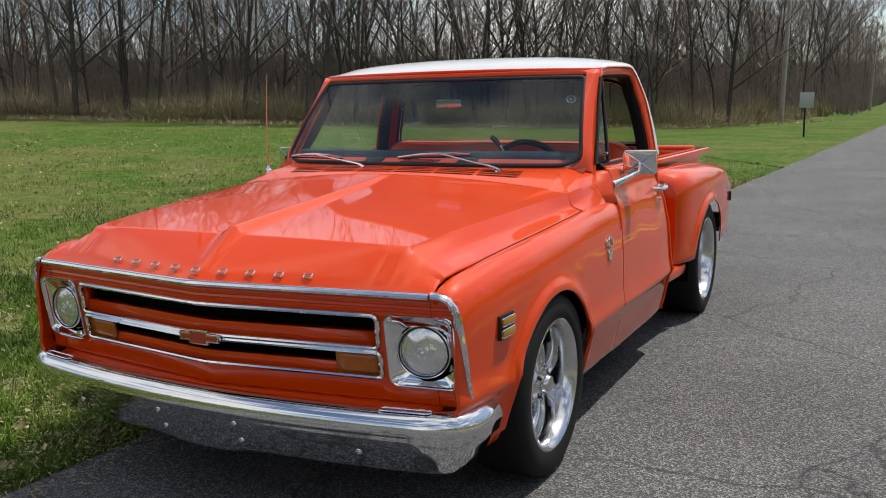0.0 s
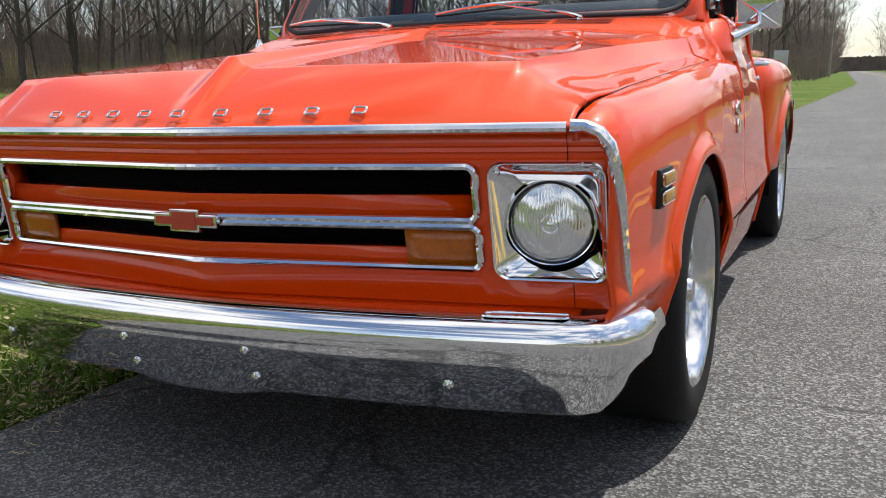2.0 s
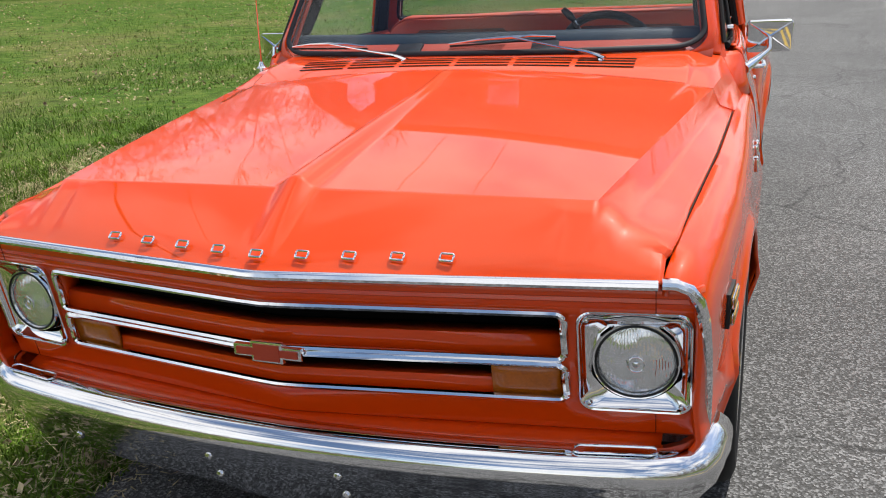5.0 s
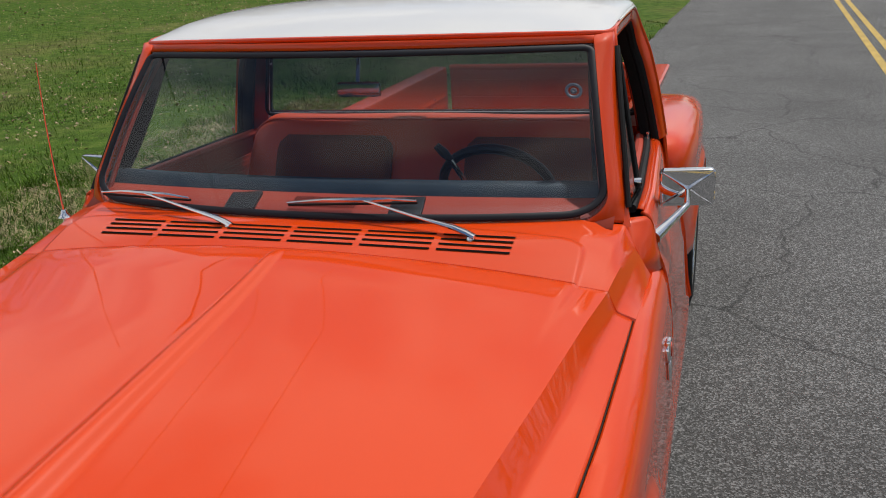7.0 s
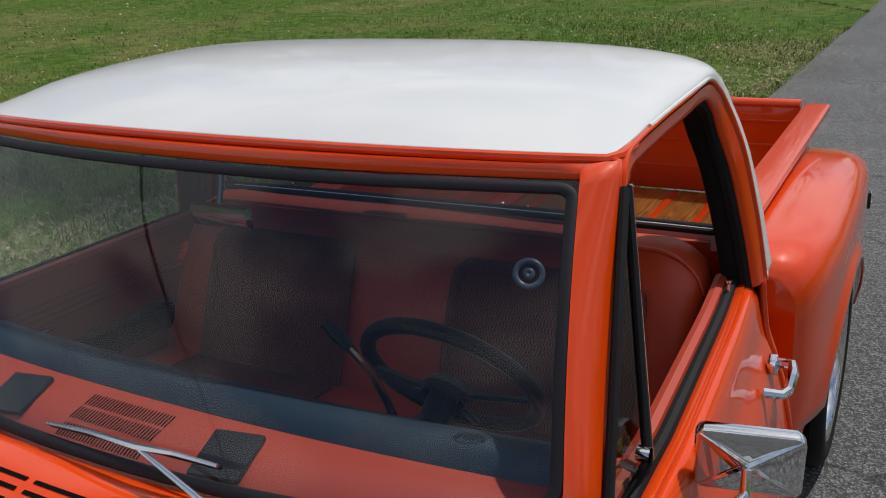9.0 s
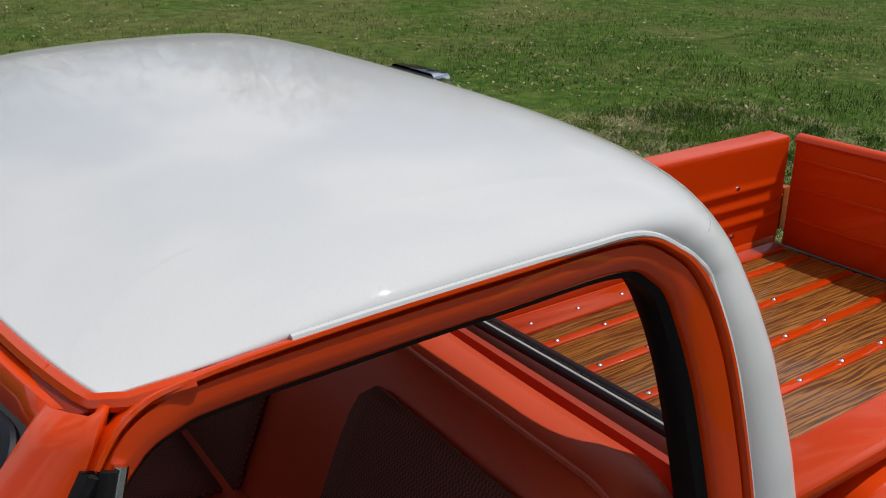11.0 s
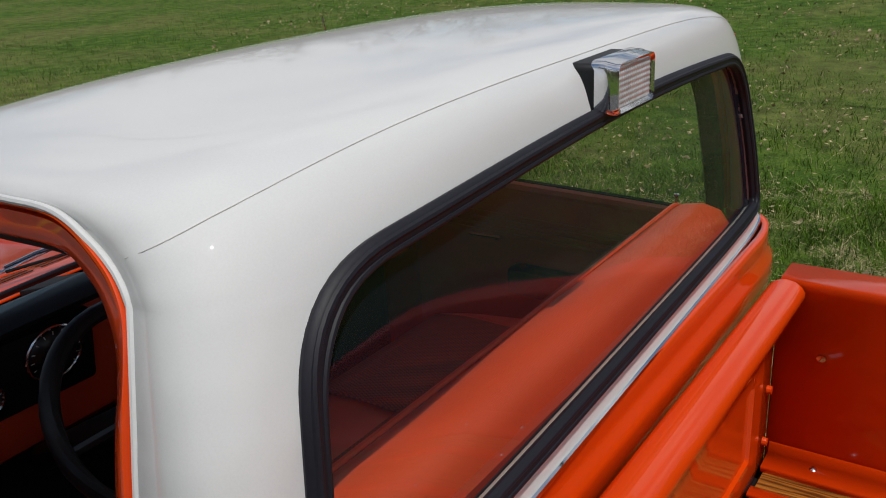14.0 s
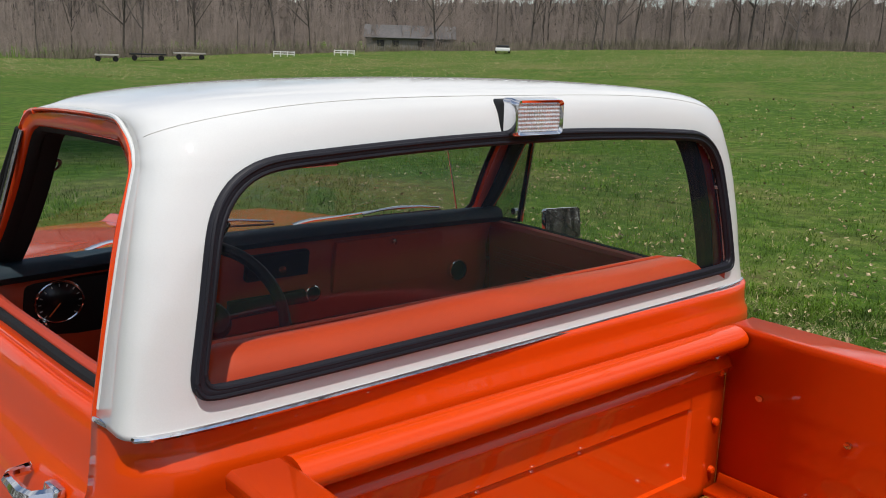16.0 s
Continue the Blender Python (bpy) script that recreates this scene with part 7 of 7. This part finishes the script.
def stuff_mesh(name, verts, mat, label, category):
    n = len(verts) // 3
    me = bpy.data.meshes.new(name)
    me.vertices.add(len(verts))
    me.vertices.foreach_set("co", np.asarray(verts, dtype=np.float32).ravel())
    me.loops.add(n * 3)
    me.loops.foreach_set("vertex_index", np.arange(n * 3, dtype=np.int32))
    me.polygons.add(n)
    me.polygons.foreach_set("loop_start", np.arange(0, n * 3, 3, dtype=np.int32))
    me.update(calc_edges=True)
    me.materials.append(mat)
    return tagged(new(name, me), label, category, kind="stuff")


plant_trees()


def grow_grass():
    """Blades on the field by the road, thinning with distance."""
    rng = np.random.default_rng(11)

    def scatter(n, far):
        d = rng.gamma(0.75, far * 0.42, n)
        y = 5 + np.clip(rng.normal(0, 5.2, n), -13, 13) * (1 + d / 9)
        x = np.array([road_left(v) for v in y]) - 0.02 - d
        keep = ~((np.abs(x) < 0.98) & (y > 0.55) & (y < 5.0) & (x > -0.85))
        x, y = x[keep], y[keep]
        bare = np.array([noise.noise((a * 0.45, b * 0.45, 4)) + 0.6 * noise.noise((a * 1.7, b * 1.7, 9)) for a, b in zip(x, y)])
        keep = bare + rng.normal(0, 0.16, len(x)) > -0.20
        return x[keep], y[keep]

    def blades(x, y, lo, hi, w, bend):
        n = len(x)
        k = np.array([noise.noise((a * 0.8, b * 0.8, 0)) for a, b in zip(x, y)])
        tuft = np.array([noise.noise((a * 5.5, b * 5.5, 2)) for a, b in zip(x, y)])
        h = rng.uniform(lo, hi, n) * np.maximum(0.25, 1 + 0.9 * k + 1.3 * tuft)
        q = rng.uniform(0, 2 * np.pi, n)
        z = np.array([rise(a, b) for a, b in zip(x, y)]) - 0.02
        sx, sy = np.cos(q) * w * rng.uniform(0.6, 1.2, n), np.sin(q) * w * rng.uniform(0.6, 1.2, n)
        bx, by = rng.normal(0, bend, n) * h, rng.normal(0, bend, n) * h
        a = np.stack([x - sx, y - sy, z], 1)
        b = np.stack([x + sx, y + sy, z], 1)
        m = np.stack([x + bx * 0.3, y + by * 0.3, z + h * 0.6], 1)
        t = np.stack([x + bx, y + by, z + h], 1)
        s = np.stack([sx * 0.7, sy * 0.7, np.zeros(n)], 1)
        return np.concatenate([np.stack([a, b, m + s], 1), np.stack([a, m + s, m - s], 1), np.stack([m - s, m + s, t], 1)], 1).reshape(-1, 3)

    x, y = scatter(210000, 24)
    stuff_mesh("grass", blades(x, y, 0.025, 0.075, 0.0036, 0.6), BLADE, "short green spring grass", "grass")
    x, y = scatter(24000, 14)
    stuff_mesh("dead_grass", blades(x, y, 0.02, 0.06, 0.0028, 1.3), STRAW, "pale dead stalks among the grass", "straw")
    # close tufts and flattened straw beside the truck
    n = 120000
    y = rng.uniform(-2.5, 9.5, n)
    x = np.array([road_left(v) for v in y]) - 0.05 - 4.2 * rng.random(n) ** 1.15
    clump = np.array([noise.noise((a * 3.1, b * 3.1, 21)) + 0.8 * noise.noise((a * 0.9, b * 0.9, 13)) for a, b in zip(x, y)])
    lush = clump + rng.normal(0, 0.12, n) > np.interp(y, (0.5, 3.0), (-0.45, 0.05))
    stuff_mesh("grass_tufts", blades(x[lush], y[lush], 0.035, 0.085, 0.0030, 0.8), BLADE, "tufts of fresh grass beside the road", "grass")
    bare = ~lush & (rng.random(n) < 0.75)
    stuff_mesh("flattened_straw", blades(x[bare], y[bare], 0.012, 0.045, 0.0030, 2.4), STRAW, "flattened pale straw between the tufts", "straw")
    # fallen leaves over the field
    n = 44000
    d = 26 * rng.random(n) ** 1.5
    y = rng.uniform(-5, 13, n) * (1 + d / 9) + 1
    x = np.array([road_left(v) for v in y]) - 0.1 - d
    drift = np.array([noise.noise((a * 0.5, b * 0.5, 31)) + 0.7 * noise.noise((a * 2.1, b * 2.1, 5)) for a, b in zip(x, y)])
    keep = drift + rng.normal(0, 0.2, n) > 0.0
    x, y, d, n = x[keep], y[keep], d[keep], int(keep.sum())
    z = np.array([rise(a, b) for a, b in zip(x, y)]) + rng.uniform(0.005, 0.05, n)
    q, L = rng.uniform(0, 6.28, n), rng.uniform(0.008, 0.024, n) * (1 + d / 30)
    p = np.stack([x, y, z], 1)
    u = np.stack([np.cos(q) * L, np.sin(q) * L, rng.normal(0, 0.35, n) * L], 1)
    v = np.stack([-np.sin(q) * L * 0.55, np.cos(q) * L * 0.55, rng.normal(0, 0.35, n) * L], 1)
    stuff_mesh("fallen_leaves", np.stack([p - u, p + v, p + u, p - u, p + u, p - v], 1).reshape(-1, 3), LEAF, "pale dry leaves lying in the grass", "leaves")
    # leaf litter and straw by the road's edge
    n = 30000
    y = rng.uniform(-4, 14, n)
    x = np.array([road_left(v) for v in y]) + np.where(rng.random(n) < 0.3, rng.normal(-0.10, 0.14, n), -0.1 - rng.gamma(1.4, 0.8, n))
    q = rng.uniform(0, 6.28, n)
    L = rng.uniform(0.01, 0.05, n)
    z = 0.006 + rng.random(n) * np.where(x < np.array([road_left(v) for v in y]) - 0.15, 0.045, 0.012)
    p = np.stack([x, y, z], 1)
    d = np.stack([np.cos(q) * L, np.sin(q) * L, rng.normal(0, 0.004, n)], 1)
    s = np.stack([-np.sin(q) * 0.003, np.cos(q) * 0.003, np.zeros(n)], 1)
    stuff_mesh("litter", np.stack([p - s, p + s, p + d], 1).reshape(-1, 3), STRAW, "straw and leaf bits along the asphalt's edge", "litter")


grow_grass()


def far_things():
    # road sign seen from behind
    sg = thing("road_sign", "square bare-metal back of a road sign on a dark post", "road sign", at=(-1.45, 36, rise(-1.45, 36)))
    part("post", Shape().box((0, 0, 0.80), (0.07, 0.05, 1.7), bevel=0.006), DARK, sg)
    part("plate", Shape().box((0.06, -0.04, 1.40), (0.53, 0.012, 0.60), Matrix.Rotation(radians(2), 4, "Y"), 0.004), SIGNBACK, sg, "bare metal plate")
    # utility poles
    for x, y in ((-5.0, 59), (-2.0, 124)):
        up = thing("utility_pole", "weathered grey wooden utility pole by the road", "utility pole", at=(x, y, rise(x, y) - 0.1))
        part("pole", Shape().tube([(0, 0, 0), (0.14, 0, 5), (0.34, 0, 11)], [0.16, 0.14, 0.11], 12), POLE, up)
        part("crossarm", Shape().box((0.11, 0, 10.3), (2.2, 0.1, 0.12), bevel=0.01), POLE, up)
    up = thing("utility_pole", "weathered grey wooden utility pole by the road", "utility pole", at=(-7.2, -46, rise(-7.2, -46) - 0.1))
    part("pole", Shape().tube([(0, 0, 0), (0.03, 0, 5), (0.08, 0, 11)], [0.17, 0.15, 0.11], 12), POLE, up)
    part("crossarm", Shape().box((0.11, 0, 10.3), (2.2, 0.1, 0.12), bevel=0.01), POLE, up)
    # cable and wires between the poles
    a, b = Vector((-4.8, 59, rise(-5.0, 59))), Vector((-7.28, -46, rise(-7.2, -46)))
    for dx, h, r, sag in ((0.1, 7.5, 0.026, 1.0), (-0.9, 10.4, 0.008, 1.3), (0.9, 10.4, 0.008, 1.3)):
        run = [a.lerp(b, f) + Vector((dx, 0, h - sag * 4 * f * (1 - f))) for f in np.linspace(0, 1, 25)]
        cb = thing("overhead_cable" if r > 0.01 else "power_line", "black overhead cable slung between utility poles" if r > 0.01 else "thin dark power line slung between utility poles", "cable", group="overhead lines", at=tuple(a))
        part("strand", Shape().tube([p - a for p in run], r, 6), DARK, cb)
    # conifer across the road
    rnd = random.Random(3)
    for x, y, h in ((9.0, 108, 7.0), (13.0, 116, 9.0)):
        ev = thing("conifer", "dark green conifer beside the road", "tree", at=(x, y, 0))
        part("trunk", Shape().tube([(0, 0, -0.05), (0, 0, h)], [0.2, 0.03], 8), BARK, ev)
        s = Shape()
        for k in range(900):
            f = rnd.random() ** 0.8
            q, r = rnd.uniform(0, 6.28), (1 - f) * h * 0.24 * rnd.uniform(0.35, 1.05)
            p = Vector((math.cos(q) * r, math.sin(q) * r, 0.5 + f * (h - 0.5)))
            o = Vector((math.cos(q), math.sin(q), -0.25)) * 0.5
            t = Vector((-math.sin(q), math.cos(q), 0)) * 0.16
            s.v += [tuple(p - t), tuple(p + t), tuple(p + o)]
            s.f.append((len(s.v) - 3, len(s.v) - 2, len(s.v) - 1))
        part("crown", s, CONIFER, ev, smooth=0)
    # house beyond the field, set near and shrunk to fit the camera's view
    house = thing("house", "grey house with a shingled gable roof, shrunk to fit the view", "house", at=(-69.3, -88.1, rise(-69.3, -88.1) - 0.35))
    house.scale = (0.72, 0.72, 0.68)
    turn = Matrix.Rotation(radians(-38), 4, "Z")
    part("wall", Shape().box((0, 0, 1.3), (15, 8, 2.6), turn, 0.02), SIDING, house)
    s = Shape()
    s.grid([[turn @ Vector((x, y, z)) for x in (-8, 8)] for y, z in ((-4.6, 2.5), (0, 4.9), (4.6, 2.5))])
    part("roof", s, SHINGLE, house, thick=0.15, smooth=0)
    for x in (-5, -2, 2.5, 5):
        part("window", Shape().box(turn @ Vector((x, 4.02, 1.5)), (1.2, 0.06, 1.1), turn, 0.01), DARK, house, "dark window")
    for sx in (-1, 1):
        part("gable", Shape().cap([turn @ Vector((sx * 7.5, y, z)) for y, z in ((-4, 2.6), (4, 2.6), (0, 4.7))]), SIDING, house, smooth=0, thick=0.05)
    # white car, flattened to fit the camera's view
    cz = rise(-65.8, -67.2)
    car = thing("car", "small white car parked beyond the field, flattened to fit the view", "car", at=(-65.8, -67.2, cz))
    car.scale = (0.9, 0.9, 0.6)
    turn = Matrix.Rotation(radians(47), 4, "Z")
    part("body", Shape().box((0, 0, 0.6), (4.2, 1.7, 0.6), turn, 0.12), PAINTWHITE, car)
    part("cabin", Shape().box(turn @ Vector((0.2, 0, 1.1)), (2.0, 1.5, 0.5), turn, 0.15), DARK, car, "dark glazed cabin")
    for x in (-1.3, 1.3):
        for y in (-0.8, 0.8):
            part("wheel", Shape().lathe([(0.001, 0.1), (0.31, 0.1), (0.33, 0.0), (0.31, -0.1), (0.001, -0.1)], Matrix.Translation(turn @ Vector((x, y, 0.33))) @ turn @ Matrix.Rotation(radians(90), 4, "Z"), 16), RUBBER, car)
    # flat wagons and a white rail fence
    for x, y, L in ((-33.0, -82.7, 3.4), (-36.7, -81.3, 3.0), (-29.5, -84.0, 2.2)):
        z = rise(x, y)
        wg = thing("wagon", "low dark flatbed wagon standing in the field", "wagon", group="wagons", at=(x, y, z))
        turn = Matrix.Rotation(radians(-20), 4, "Z")
        part("deck", Shape().box((0, 0, 0.62), (L, 2.0, 0.14), turn, 0.02), DARK if L > 3.2 else POLE, wg)
        for sx in (-0.36, 0.36):
            part("wheel", Shape().lathe([(0.001, 0.09), (0.25, 0.09), (0.27, 0.0), (0.25, -0.09), (0.001, -0.09)], Matrix.Translation(turn @ Vector((sx * L, 0.9, 0.27))) @ turn @ Matrix.Rotation(radians(90), 4, "Z"), 14), RUBBER, wg)
    for x, y in ((-46.6, -80.1), (-52.0, -76.9)):
        fn = thing("rail_fence", "short white rail fence beyond the field", "fence", group="fences", at=(x, y, rise(x, y)))
        turn = Matrix.Rotation(radians(-31), 4, "Z")
        for k in range(4):
            part("post", Shape().box(turn @ Vector((k * 0.7 - 1.05, 0, 0.28)), (0.09, 0.09, 0.6), turn, 0.01), PAINTWHITE, fn)
        for z in (0.28, 0.5):
            part("rail", Shape().box(turn @ Vector((0, 0.06, z)), (2.2, 0.04, 0.09), turn, 0.01), PAINTWHITE, fn)


far_things()
